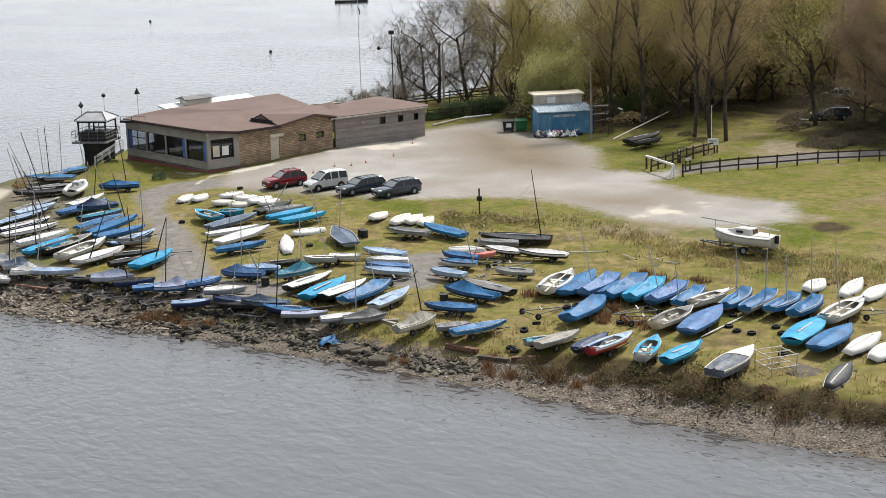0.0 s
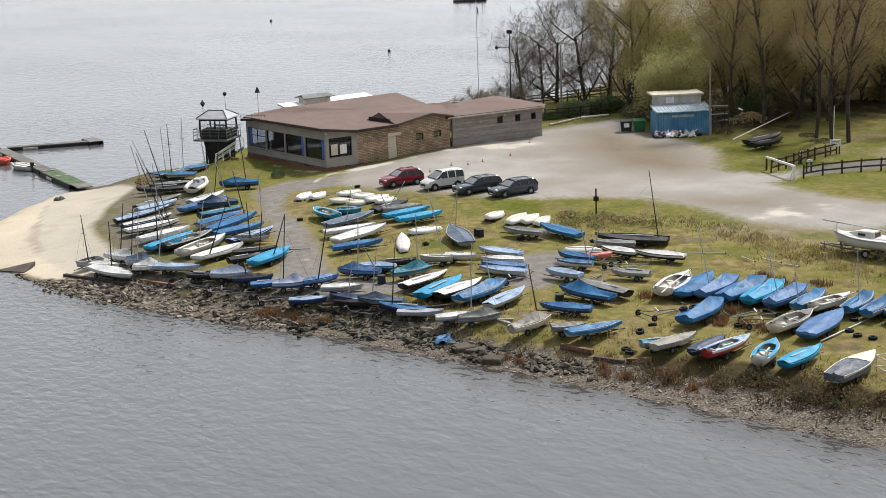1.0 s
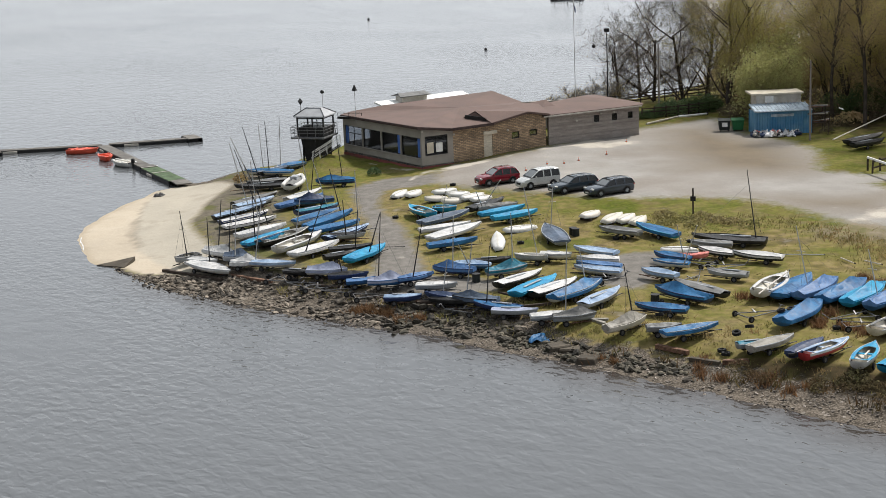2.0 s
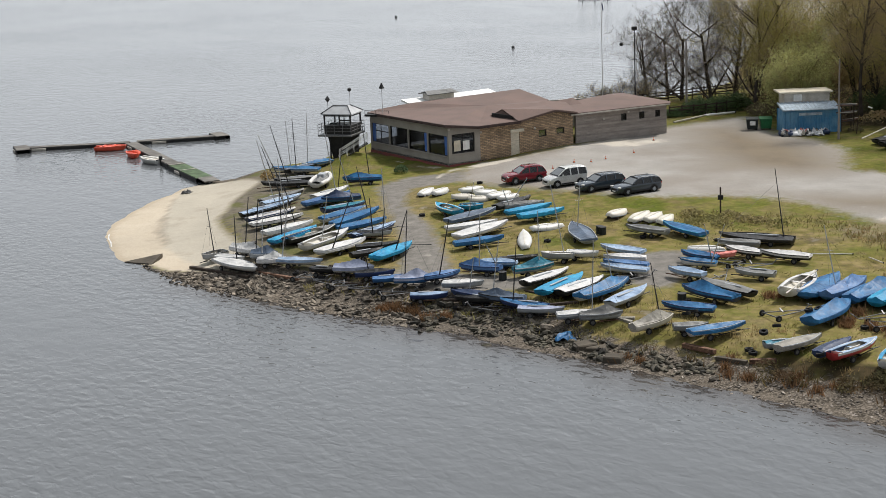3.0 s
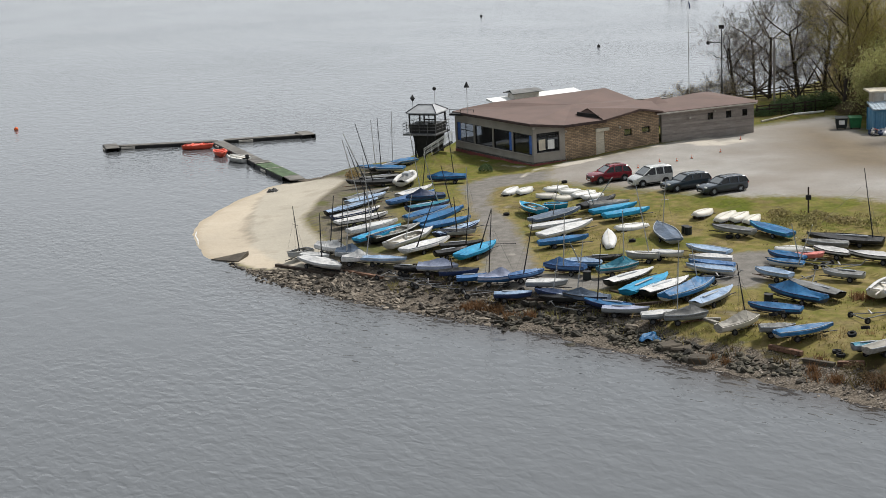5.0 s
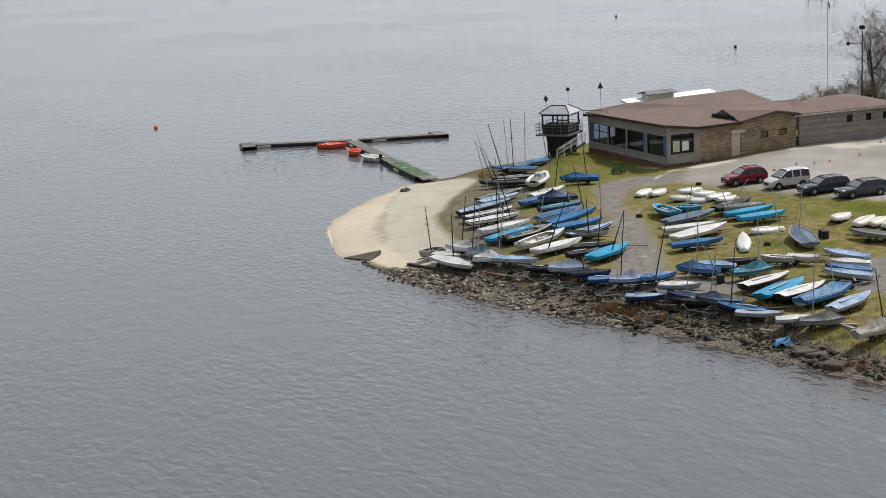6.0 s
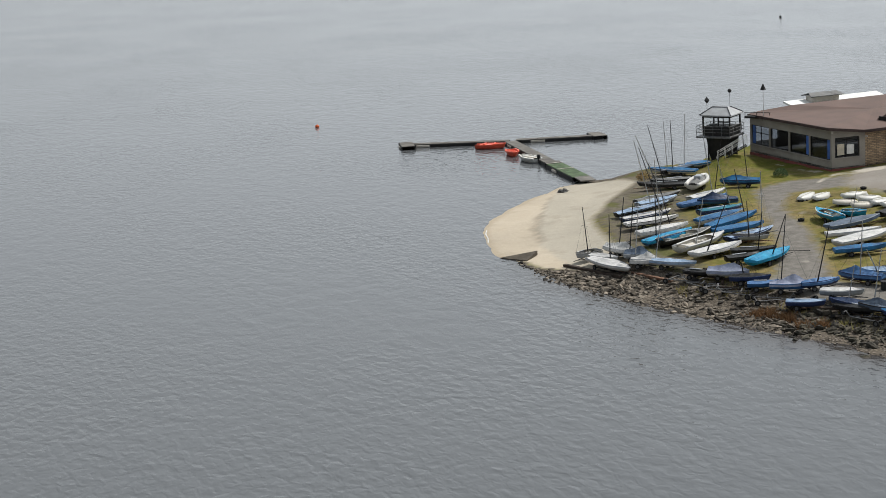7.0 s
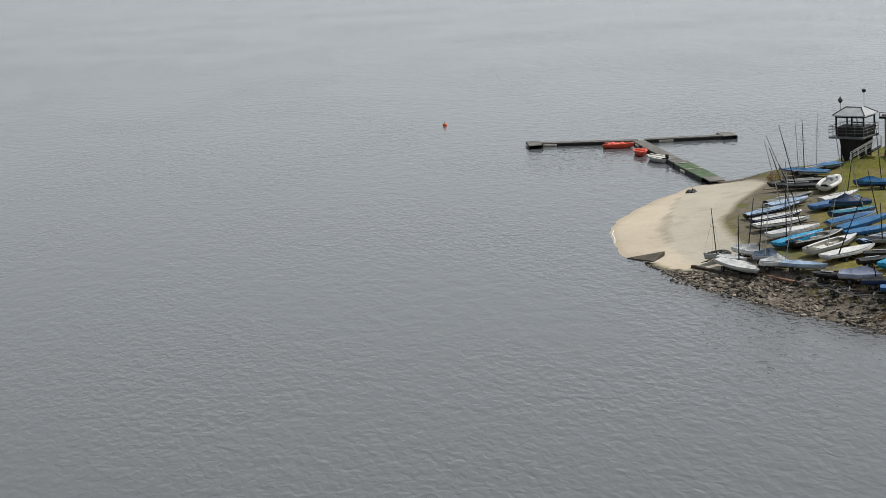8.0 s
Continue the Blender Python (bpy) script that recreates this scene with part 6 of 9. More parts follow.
dinghy("tent", -1.69, 87.19, 41, 3.03, HULL_CREAM, COVER_SAND, mast=((0.56, 0.01), (0.16, 0.34, 3.98)))
dinghy("cover", -4.06, 103.94, 149, 3.40, HULL_GREY, COVER_LIGHT)
dinghy("cover", -3.80, 101.57, 177, 2.83, HULL_WHITE, COVER_WHITE)
dinghy("cover", -3.71, 100.16, 169, 3.01, HULL_BLUE, COVER_VIOLET)
dinghy("cover", -3.75, 98.98, 164, 3.20, HULL_WHITE, COVER_LIGHT)
dinghy("up", -4.73, 115.73, 63, 2.81, HULL_CREAM, COVER_GREY)
dinghy("up", -3.04, 114.53, 63, 3.05, HULL_CREAM, COVER_WHITE)
dinghy("up", -1.99, 114.10, 64, 2.75, HULL_CREAM, COVER_WHITE)
dinghy("up", -1.08, 113.46, 66, 2.58, HULL_CREAM, COVER_WHITE)
dinghy("cover", -2.51, 109.66, 146, 3.53, HULL_GREY, COVER_GREY)
dinghy("cover", 0.07, 109.50, 133, 4.12, HULL_CYAN, COVER_BLUE)
dinghy("flat", 5.04, 106.44, 165, 5.20, HULL_BLACK, COVER_BLACK, mast=((-1.9, 0.0), (-1.29, 0.09, 5.35)))
dinghy("cover", 3.78, 105.18, 172, 2.86, HULL_GREY, COVER_GREY)
dinghy("up", 1.65, 104.43, -19, 2.67, HULL_WHITE, COVER_WHITE)
dinghy("flat", 2.58, 102.05, -1, 2.00, HULL_CORAL, HULL_CORAL)
dinghy("cover", 4.04, 103.02, 152, 2.63, HULL_BLACK, COVER_WHITE)
dinghy("cover", 6.68, 101.62, 158, 3.39, HULL_BLACK, COVER_WHITE)
dinghy("cover", 1.11, 101.94, 153, 2.64, HULL_NAVY, COVER_BLUE, mast=((-1.06, 0.35), (-1.27, 1.77, 3.03)))
dinghy("cover", 1.01, 100.10, 164, 2.41, HULL_WHITE, COVER_BLUE, mast=((-0.96, 0.35), (-2.08, 1.17, 3.35)))
dinghy("cover", 0.24, 97.71, 144, 2.74, HULL_GREY, COVER_LIGHT)
dinghy("flat", 2.63, 94.18, 136, 4.24, HULL_BLACK, COVER_GREY)
dinghy("flat", 4.53, 97.38, 158, 2.68, HULL_GREY, COVER_GREY)
dinghy("tent", 1.58, 92.83, 140, 4.15, HULL_NAVY, COVER_BLUE)
dinghy("cover", 0.31, 89.95, 162, 3.20, HULL_NAVY, COVER_BLUE)
dinghy("cover", 0.46, 86.15, 10, 2.00, HULL_GREY, COVER_GREY)
dinghy("cover", 1.95, 85.52, 30, 3.55, HULL_WHITE, COVER_BLUE)
# right group
dinghy("flat", 5.32, 82.81, 18, 2.00, HULL_GREY, COVER_TEAL)
dinghy("cover", 6.25, 82.69, 42, 3.26, HULL_WHITE, COVER_SAND)
dinghy("cover", 7.99, 81.72, 52, 3.10, HULL_NAVY, COVER_NAVY)
dinghy("open", 8.98, 81.31, 45, 3.61, HULL_RED, COVER_LIGHT)
dinghy("open", 10.91, 80.16, 69, 3.67, HULL_WHITE, COVER_CYAN)
dinghy("flat", 12.62, 79.46, 49, 3.6, HULL_CYAN, COVER_CYAN)
dinghy("open", 7.15, 94.40, 67, 5.20, HULL_WHITE, COVER_WHITE)
dinghy("cover", 8.45, 94.12, 63, 5.20, HULL_BLUE, COVER_BLUE)
dinghy("tent", 9.76, 93.36, 54, 4.61, HULL_BLUE, COVER_VIOLET, mast=((-0.57, 0.35), (-0.92, 1.01, 4.39)))
dinghy("tent", 11.23, 92.66, 54, 5.20, HULL_BLUE, COVER_BLUE)
dinghy("tent", 12.37, 91.81, 56, 4.79, HULL_CYAN, COVER_CYAN)
dinghy("tent", 13.57, 90.82, 53, 4.58, HULL_BLUE, COVER_VIOLET, mast=((-0.64, 0.35), (-0.73, 1.01, 3.46)))
dinghy("tent", 14.69, 89.79, 54, 3.59, HULL_GREY, COVER_BLUE, mast=((-1.44, 0.03), (-1.62, 0.25, 3.08)))
dinghy("tent", 8.36, 88.38, 59, 5.18, HULL_BLUE, COVER_BLUE)
dinghy("open", 13.09, 85.81, 50, 4.06, HULL_CREAM, COVER_GREY)
dinghy("open", 15.79, 89.20, 45, 3.60, HULL_WHITE, COVER_WHITE)
dinghy("tent", 17.38, 88.88, 55, 3.67, HULL_GREY, COVER_BLUE, mast=((-0.58, -0.17), (-0.63, -0.05, 4.01)))
dinghy("tent", 18.55, 88.15, 50, 3.96, HULL_GREY, COVER_BLUE, mast=((-0.23, -0.35), (-0.22, -0.47, 3.77)))
dinghy("tent", 19.81, 87.51, 50, 3.76, HULL_GREY, COVER_BLUE, mast=((-0.29, -0.24), (-0.31, -0.19, 3.52)))
dinghy("tent", 20.95, 86.62, 52, 3.90, HULL_GREY, COVER_BLUE, mast=((0.16, -0.11), (0.14, -0.06, 4.74)))
dinghy("cover", 14.73, 85.19, 58, 5.20, HULL_BLUE, COVER_VIOLET)
dinghy("up", 22.76, 92.08, 57, 3.45, HULL_WHITE, COVER_WHITE)
dinghy("up", 24.77, 91.19, 58, 4.11, HULL_WHITE, COVER_WHITE)
dinghy("up", 25.77, 89.85, 57, 4.24, HULL_WHITE, COVER_WHITE)
dinghy("open", 22.84, 85.62, 53, 5.20, HULL_WHITE, COVER_WHITE, mast=((-0.03, 0.35), (-0.12, 0.68, 4.70)))
dinghy("flat", 19.96, 82.50, 56, 5.09, HULL_CYAN, COVER_CYAN)
dinghy("cover", 20.99, 80.84, 53, 4.74, HULL_BLUE, COVER_BLUE)
dinghy("up", 22.55, 80.39, 52, 4.66, HULL_WHITE, COVER_WHITE)
dinghy("up", 23.27, 78.90, 51, 3.27, HULL_WHITE, COVER_WHITE)
dinghy("tarp", 14.92, 77.39, 55, 4.83, HULL_CREAM, TARP)
dinghy("up", 20.04, 75.50, 60, 4.39, HULL_BLACK, COVER_WHITE)
dinghy("flat", 19.24, 145.09, 44, 5.00, HULL_BLACK, COVER_BLACK)
dinghy("flat", 19.20, 142.53, 45, 4.31, HULL_BLACK, COVER_BLACK)


# ---- parked cars ----
def car(x, y, turn, paint, style, label):
    """A car built from lengthwise sections: estate, van or suv. Nose towards plus x."""
    c = thing("car", pose(x, y, on_ground(x, y), 0, 0, turn) @ Matrix.Diagonal((0.85, 0.87, 0.85, 1)), label, "car", "cars parked along the grass")
    L, Wd = {"estate": (4.75, 1.84), "van": (4.2, 1.78), "suv": (4.3, 1.82)}[style]
    roof = {"estate": 1.47, "van": 1.78, "suv": 1.58}[style]
    belt = {"estate": 0.93, "van": 1.1, "suv": 1.0}[style]
    h = Wd / 2
    # lower body
    stations = {"estate": ((-0.5, 0.62, 0.78), (-0.485, 0.9, 0.86), (-0.4, belt, 0.97), (0.0, belt, 1.0), (0.18, belt - 0.02, 1.0), (0.34, 0.86, 0.97), (0.44, 0.78, 0.9), (0.485, 0.66, 0.8), (0.5, 0.52, 0.7)),
                "van": ((-0.5, 0.9, 0.9), (-0.49, belt, 0.95), (-0.35, belt, 1.0), (0.0, belt, 1.0), (0.2, belt, 1.0), (0.36, 0.96, 0.97), (0.44, 0.86, 0.9), (0.485, 0.72, 0.82), (0.5, 0.55, 0.74)),
                "suv": ((-0.5, 0.75, 0.82), (-0.485, 0.98, 0.9), (-0.4, belt, 0.97), (0.0, belt, 1.0), (0.18, belt, 1.0), (0.34, 0.95, 0.97), (0.44, 0.88, 0.92), (0.485, 0.74, 0.84), (0.5, 0.55, 0.74))}[style]
    rings = []
    for s, top, w in stations:
        wb = h * w
        rings.append([Vector((s * L, a * wb, z)) for a, z in ((0.86, 0.22), (0.97, 0.4), (1.0, 0.62 if top > 0.64 else top * 0.9), (0.95, top - 0.02), (0.8, top), (0, top + 0.015))] +
                     [Vector((s * L, -a * wb, z)) for a, z in ((0.8, top), (0.95, top - 0.02), (1.0, 0.62 if top > 0.64 else top * 0.9), (0.97, 0.4), (0.86, 0.22))])
    bm = bmesh.new()
    loft(bm, rings, closed=True)
    body = part("body", bm, paint, c, smooth=True)
    body.data.set_sharp_from_angle(angle=radians(32))
    # glasshouse
    prof = {"estate": ((-0.485, 0.0), (-0.43, 0.9), (-0.36, 1.0), (-0.05, 1.0), (0.04, 0.95), (0.2, 0.0)),
            "van": ((-0.49, 0.0), (-0.475, 0.93), (-0.44, 1.0), (-0.02, 1.0), (0.06, 0.95), (0.27, 0.0)),
            "suv": ((-0.475, 0.0), (-0.4, 0.9), (-0.34, 1.0), (-0.06, 1.0), (0.03, 0.95), (0.21, 0.0))}[style]
    bm = bmesh.new()
    rows = []
    for s, t in prof:
        z = belt - 0.015 + (roof - 0.05 - belt) * t
        wt = h * (0.94 - 0.2 * t)
        rows.append([Vector((s * L, h * 0.94, belt - 0.02)), Vector((s * L, wt, z)), Vector((s * L, 0, z + 0.03 * t)), Vector((s * L, -wt, z)), Vector((s * L, -h * 0.94, belt - 0.02))])
    loft(bm, rows, caps=True)
    bmesh.ops.remove_doubles(bm, verts=bm.verts, dist=0.02)
    part("glasshouse", bm, CAR_GLASS, c, "dark tinted car glass", smooth=False)
    (s4, t4), (s5, t5) = prof[4], prof[5]
    rows = []
    for q in (0.1, 0.92):
        sx, t = s5 + (s4 - s5) * q, t5 + (t4 - t5) * q
        rows.append((sx * L + 0.015, h * (0.94 - 0.2 * t) - 0.09, belt - 0.015 + (roof - 0.05 - belt) * t + 0.02))
    bm = bmesh.new()
    slab(bm, [(rows[0][0], rows[0][1], rows[0][2]), (rows[0][0], -rows[0][1], rows[0][2]), (rows[1][0], -rows[1][1], rows[1][2]), (rows[1][0], rows[1][1], rows[1][2])], 0.012)
    part("windscreen", bm, WINDSCREEN, c, "windscreen with a pale sky reflection painted into its colour")
    bm = bmesh.new()
    rows = []
    for s, t in prof[1:5]:
        z = belt + (roof - belt) * t
        wt = h * (0.95 - 0.2 * t)
        rows.append([Vector((s * L, wt, z - 0.07)), Vector((s * L, wt * 0.93, z)), Vector((s * L, 0, z + 0.04)), Vector((s * L, -wt * 0.93, z)), Vector((s * L, -wt, z - 0.07))])
    loft(bm, rows, caps=False)
    part("roof", bm, paint, c, smooth=True)
    for s in (-1, 1):
        for (s0, t0), (s1, t1) in (((prof[0]), (prof[1])), ((prof[4]), (prof[5]))):
            bm = bmesh.new()
            beam(bm, (s0 * L, s * h * (0.95 - 0.2 * t0), belt + (roof - 0.06 - belt) * t0), (s1 * L, s * h * (0.95 - 0.2 * t1), belt + (roof - 0.06 - belt) * t1), 0.09, 0.07)
            part("pillar", bm, paint, c)
        for q in (-0.26, -0.06):
            bm = bmesh.new()
            beam(bm, (q * L, s * h * 0.955, belt), (q * L, s * h * 0.765, roof - 0.06), 0.1, 0.05)
            part("pillar", bm, paint, c)
        bm = bmesh.new()
        tube(bm, (-0.36 * L, s * h * 0.7, roof + 0.05), (-0.02 * L, s * h * 0.7, roof + 0.05), 0.022, sides=5)
        for q in (-0.36, -0.19, -0.02):
            tube(bm, (q * L, s * h * 0.7, roof - 0.05), (q * L, s * h * 0.7, roof + 0.05), 0.02, sides=5)
        part("roof_rail", bm, ALLOY if style != "suv" else BLACK_PAINT, c)
        bm = bmesh.new()
        box(bm, 0.15 * L, s * h + (0.02 if s > 0 else -0.2), belt - 0.02, 0.15 * L + 0.12, s * h + (0.2 if s > 0 else -0.02), belt + 0.13, 0.03)
        part("mirror", bm, paint, c)
        bm = bmesh.new()
        box(bm, 0.435 * L, s * h * 0.5, 0.66, 0.482 * L, s * h * 0.88, 0.8, 0.03)
        part("headlight", bm, LAMP_GLASS, c, "clear headlight")
        bm = bmesh.new()
        box(bm, -0.5 * L - 0.005, s * h * 0.55, 0.74, -0.47 * L, s * h * 0.84, 0.95, 0.02)
        part("tail_light", bm, TAIL_GLASS, c, "red tail light")
        bm = bmesh.new()
        box(bm, -0.32 * L, s * h * 0.985 - 0.02, 0.27, 0.3 * L, s * h * 0.985 + 0.02, 0.38, 0.01)
        part("sill_trim", bm, BLACK_PAINT, c)
        for q in (-0.3, 0.3):
            bm = bmesh.new()
            tube(bm, (q * L, s * (h - 0.3), 0.34), (q * L, s * (h + 0.004), 0.34), 0.4, sides=20)
            part("wheel_arch", bm, BLACK_PAINT, c)
            bm = ring_mesh(0.33, 0.21, 0.22, 18)
            bmesh.ops.translate(bm, vec=(q * L, s * (h - 0.07), 0.33), verts=bm.verts)
            wheel = part("wheel", bm, RUBBER, c)
            bm = bmesh.new()
            tube(bm, (q * L, s * (h - 0.14), 0.33), (q * L, s * (h + 0.015), 0.33), 0.09, 0.08, sides=10)
            for k in range(8):
                a = 2 * math.pi * k / 8
                beam(bm, (q * L, s * h, 0.33), (q * L + 0.21 * math.cos(a), s * h, 0.33 + 0.21 * math.sin(a)), 0.05, 0.055)
            part("rim", bm, HULL_GREY, wheel)
    bm = bmesh.new()
    box(bm, 0.47 * L, -h * 0.45, 0.42, 0.5 * L + 0.012, h * 0.45, 0.64, 0.02)
    part("grille", bm, BLACK_PAINT, c)
    bm = bmesh.new()
    box(bm, 0.5 * L + 0.005, -0.26, 0.33, 0.5 * L + 0.03, 0.26, 0.44)
    part("number_plate", bm, WHITE_PAINT, c)
    bm = bmesh.new()
    box(bm, -0.46 * L, -h * 0.86, 0.2, 0.46 * L, h * 0.86, 0.3)
    part("underbody", bm, BLACK_PAINT, c)
    return c


car(-13.1, 128.5, 210, CAR_RED, "suv", "dark red compact crossover car parked on the grass edge")
car(-9.55, 126.6, 213, CAR_SILVER, "van", "silver panel-sided family van parked beside a red car")
car(-6.55, 124.6, 213, CAR_BLUE, "estate", "dark blue-grey estate car with silver roof rails")
car(-3.6, 123.1, 213, CAR_GREY, "estate", "dark grey estate car with silver roof rails, last in the row")


# ---- trees ----
def grow(seed, tall, spread, trunk_r, levels, lean=0.0, droop=0.0, first=0.3, forks=3, reach=1.0, twin=1.0):
    """Segments (p, q, r0, r1, level) of a bare tree."""
    rnd = random.Random(seed)
    segs, tips = [], []

    def limb(p, d, length, r, level):
        n = 4 if level < 2 else 3 if level < 3 else 2
        q = p
        for k in range(n):
            d = (d + Vector((rnd.uniform(-1, 1), rnd.uniform(-1, 1), rnd.uniform(-0.6, 0.8))) * (0.13 + 0.06 * level) - Vector((0, 0, droop * level * 0.06))).normalized()
            e = q + d * (length / n)
            r1 = r * (1 - 0.75 * (k + 1) / n * (0.62 if level == 0 else 0.8))
            segs.append((q, e, r * (1 - 0.75 * k / n * (0.62 if level == 0 else 0.8)), r1, level))
            if level < levels and (level > 0 or (k + 1) / n > first):
                for _ in range(forks if level == 0 else ((2 if rnd.random() < 0.8 else 3) if rnd.random() < twin else 1)):
                    a = rnd.uniform(0, 2 * math.pi)
                    side = d.orthogonal().normalized()
                    side.rotate(Matrix.Rotation(a, 3, d))
                    nd = (d * rnd.uniform(0.5, 0.9) + side * rnd.uniform(0.5, 1.0) * spread + Vector((0, 0, 0.15))).normalized()
                    limb(q.lerp(e, rnd.uniform(0.3, 1)), nd, length * rnd.uniform(0.42, 0.66) * (reach if level == 0 else 1), r1 * rnd.uniform(0.5, 0.75), level + 1)
            if level >= levels - 1:
                tips.append(e)
            q = e
    limb(Vector((0, 0, -0.3)), Vector((lean, 0, 1)).normalized(), tall * 0.72, trunk_r, 0)
    return segs, tips


def tree_meshes(name, seed, tall, spread, trunk_r, levels, leaf_m, leaves, leaf_size, lean=0.0, droop=0.0, first=0.3, forks=3, twig_m=None, reach=1.0, twin=1.0):
    twig_m = twig_m or TWIG
    segs, tips = grow(seed, tall, spread, trunk_r, levels, lean, droop, first, forks, reach, twin)
    rnd = random.Random(seed + 99)
    meshes = []
    for part_name, pick, material, least in (("trunk", (0, 1), BARK, 0.02), ("branchwork", tuple(range(2, 9)), twig_m, 0.008)):
        verts, faces = [], []
        for p, q, r0, r1, level in segs:
            if level not in pick:
                continue
            sides = 7 if level == 0 else 5 if level == 1 else 3
            turn = (q - p).to_track_quat("Z", "Y").to_matrix()
            base = len(verts)
            for c, r in ((p, max(r0, least)), (q, max(r1, least))):
                for k in range(sides):
                    a = 2 * math.pi * k / sides
                    verts.append(c + turn @ Vector((r * math.cos(a), r * math.sin(a), 0)))
            for k in range(sides):
                faces.append((base + k, base + (k + 1) % sides, base + sides + (k + 1) % sides, base + sides + k))
        me = bpy.data.meshes.new(part_name)
        me.from_pydata(verts, [], faces)
        me.materials.append(material)
        meshes.append(me)
    if leaves:
        verts, faces = [], []
        for _ in range(leaves):
            c = rnd.choice(tips) + Vector((rnd.gauss(0, 0.42), rnd.gauss(0, 0.42), rnd.gauss(0, 0.36)))
            u = Vector((rnd.uniform(-1, 1), rnd.uniform(-1, 1), rnd.uniform(-1, 1))).normalized()
            v = u.orthogonal().normalized()
            s = leaf_size * rnd.uniform(0.6, 1.4)
            b = len(verts)
            verts += [c - u * s, c + v * s * 0.5, c + u * s, c - v * s * 0.5 + Vector((0, 0, s * 0.2))]
            faces.append((b, b + 1, b + 2, b + 3))
        me = bpy.data.meshes.new("crown")
        me.from_pydata(verts, [], faces)
        me.materials.append(leaf_m)
        meshes.append(me)
    return meshes


def plant(meshes, x, y, turn, size, label, name="tree", group="trees of the wood", category="tree", z=None):
    t = thing(name, pose(x, y, on_ground(x, y) if z is None else z, 0, 0, turn) @ Matrix.Diagonal((size[0], size[0], size[1], 1)), label, category, group)
    for me in meshes:
        o = new(me.name.split(".")[0], me)
        o.parent = t
    return t


BARE = [tree_meshes("bare", 11 + k, 10.0, 1.25, 0.22, 5, BUDS_BROWN, 2200, 0.04, lean=0.12 * (k - 1), first=0.0, forks=2, twin=0.55, reach=1.15, twig_m=BARE_TWIG) for k in range(3)]
HAZE = [tree_meshes("haze", 31 + k, 14.5, 1.05, 0.24, 4, BUDS_BROWN if k % 2 else BUDS_GREEN, 30000, 0.058, first=0.1, forks=3, twig_m=WOOD_TWIG, twin=0.4, reach=1.1) for k in range(4)]
POLE = [tree_meshes("pole", 51 + k, 24, 0.9, 0.2, 3, BUDS_BROWN, 8000, 0.055, first=0.25, forks=6, twig_m=WOOD_TWIG, reach=0.3, twin=0.6) for k in range(2)]
MAUVE = [tree_meshes("mauve", 41 + k, 14, 0.95, 0.17, 4, BUDS_MAUVE, 30000, 0.058, first=0.05, forks=3, twig_m=WOOD_TWIG, twin=0.35) for k in range(2)]
FORKED = [tree_meshes("forked", 93, 11, 0.8, 0.24, 4, BUDS_GREEN, 3000, 0.1, lean=-0.25, first=0.3, forks=2, twig_m=BARK, twin=0.6)]
FRESH = [tree_meshes("fresh", 71 + k, 8.0, 1.0, 0.1, 4, LEAF_LIGHT, 5200, 0.12, first=0.05, forks=4, twig_m=WOOD_TWIG, twin=0.3) for k in range(1)]
BUSH = [tree_meshes("bush", 81 + k, 4.2, 1.0, 0.05, 4, BUDS_BROWN, 900, 0.07, first=0.0, forks=5, twin=0.4) for k in range(2)]

# the group of bare trees by the water
for k, (x, y, t, s, h) in enumerate(((-3.6, 179, 10, 1.0, 0.92), (0.2, 178, 80, 1.05, 1.1), (3.4, 176.5, 150, 1.15, 1.22), (6.0, 180, 220, 1.1, 1.2), (-1.6, 183, 300, 0.9, 1.0), (8.2, 177, 33, 1.0, 1.1))):
    plant(BARE[k % 3], x, y, t, (s, h), "bare grey-brown waterside tree with spreading limbs", group="bare trees by the water", z=1.5)
for k, (x, y, s) in enumerate(((-9.5, 176, 0.8), (-8.0, 175, 0.85), (-6.6, 175, 0.9), (-5.2, 174.5, 1.0), (-3.8, 174, 1.0), (-10.8, 177, 0.6))):
    plant(BUSH[k % 2], x, y, k * 70, (s, s * 0.9), "bare brown waterside bush", "bush", "bushes behind the clubhouse", "bush", z=1.0)
# the budding wood
rnd = random.Random(5)
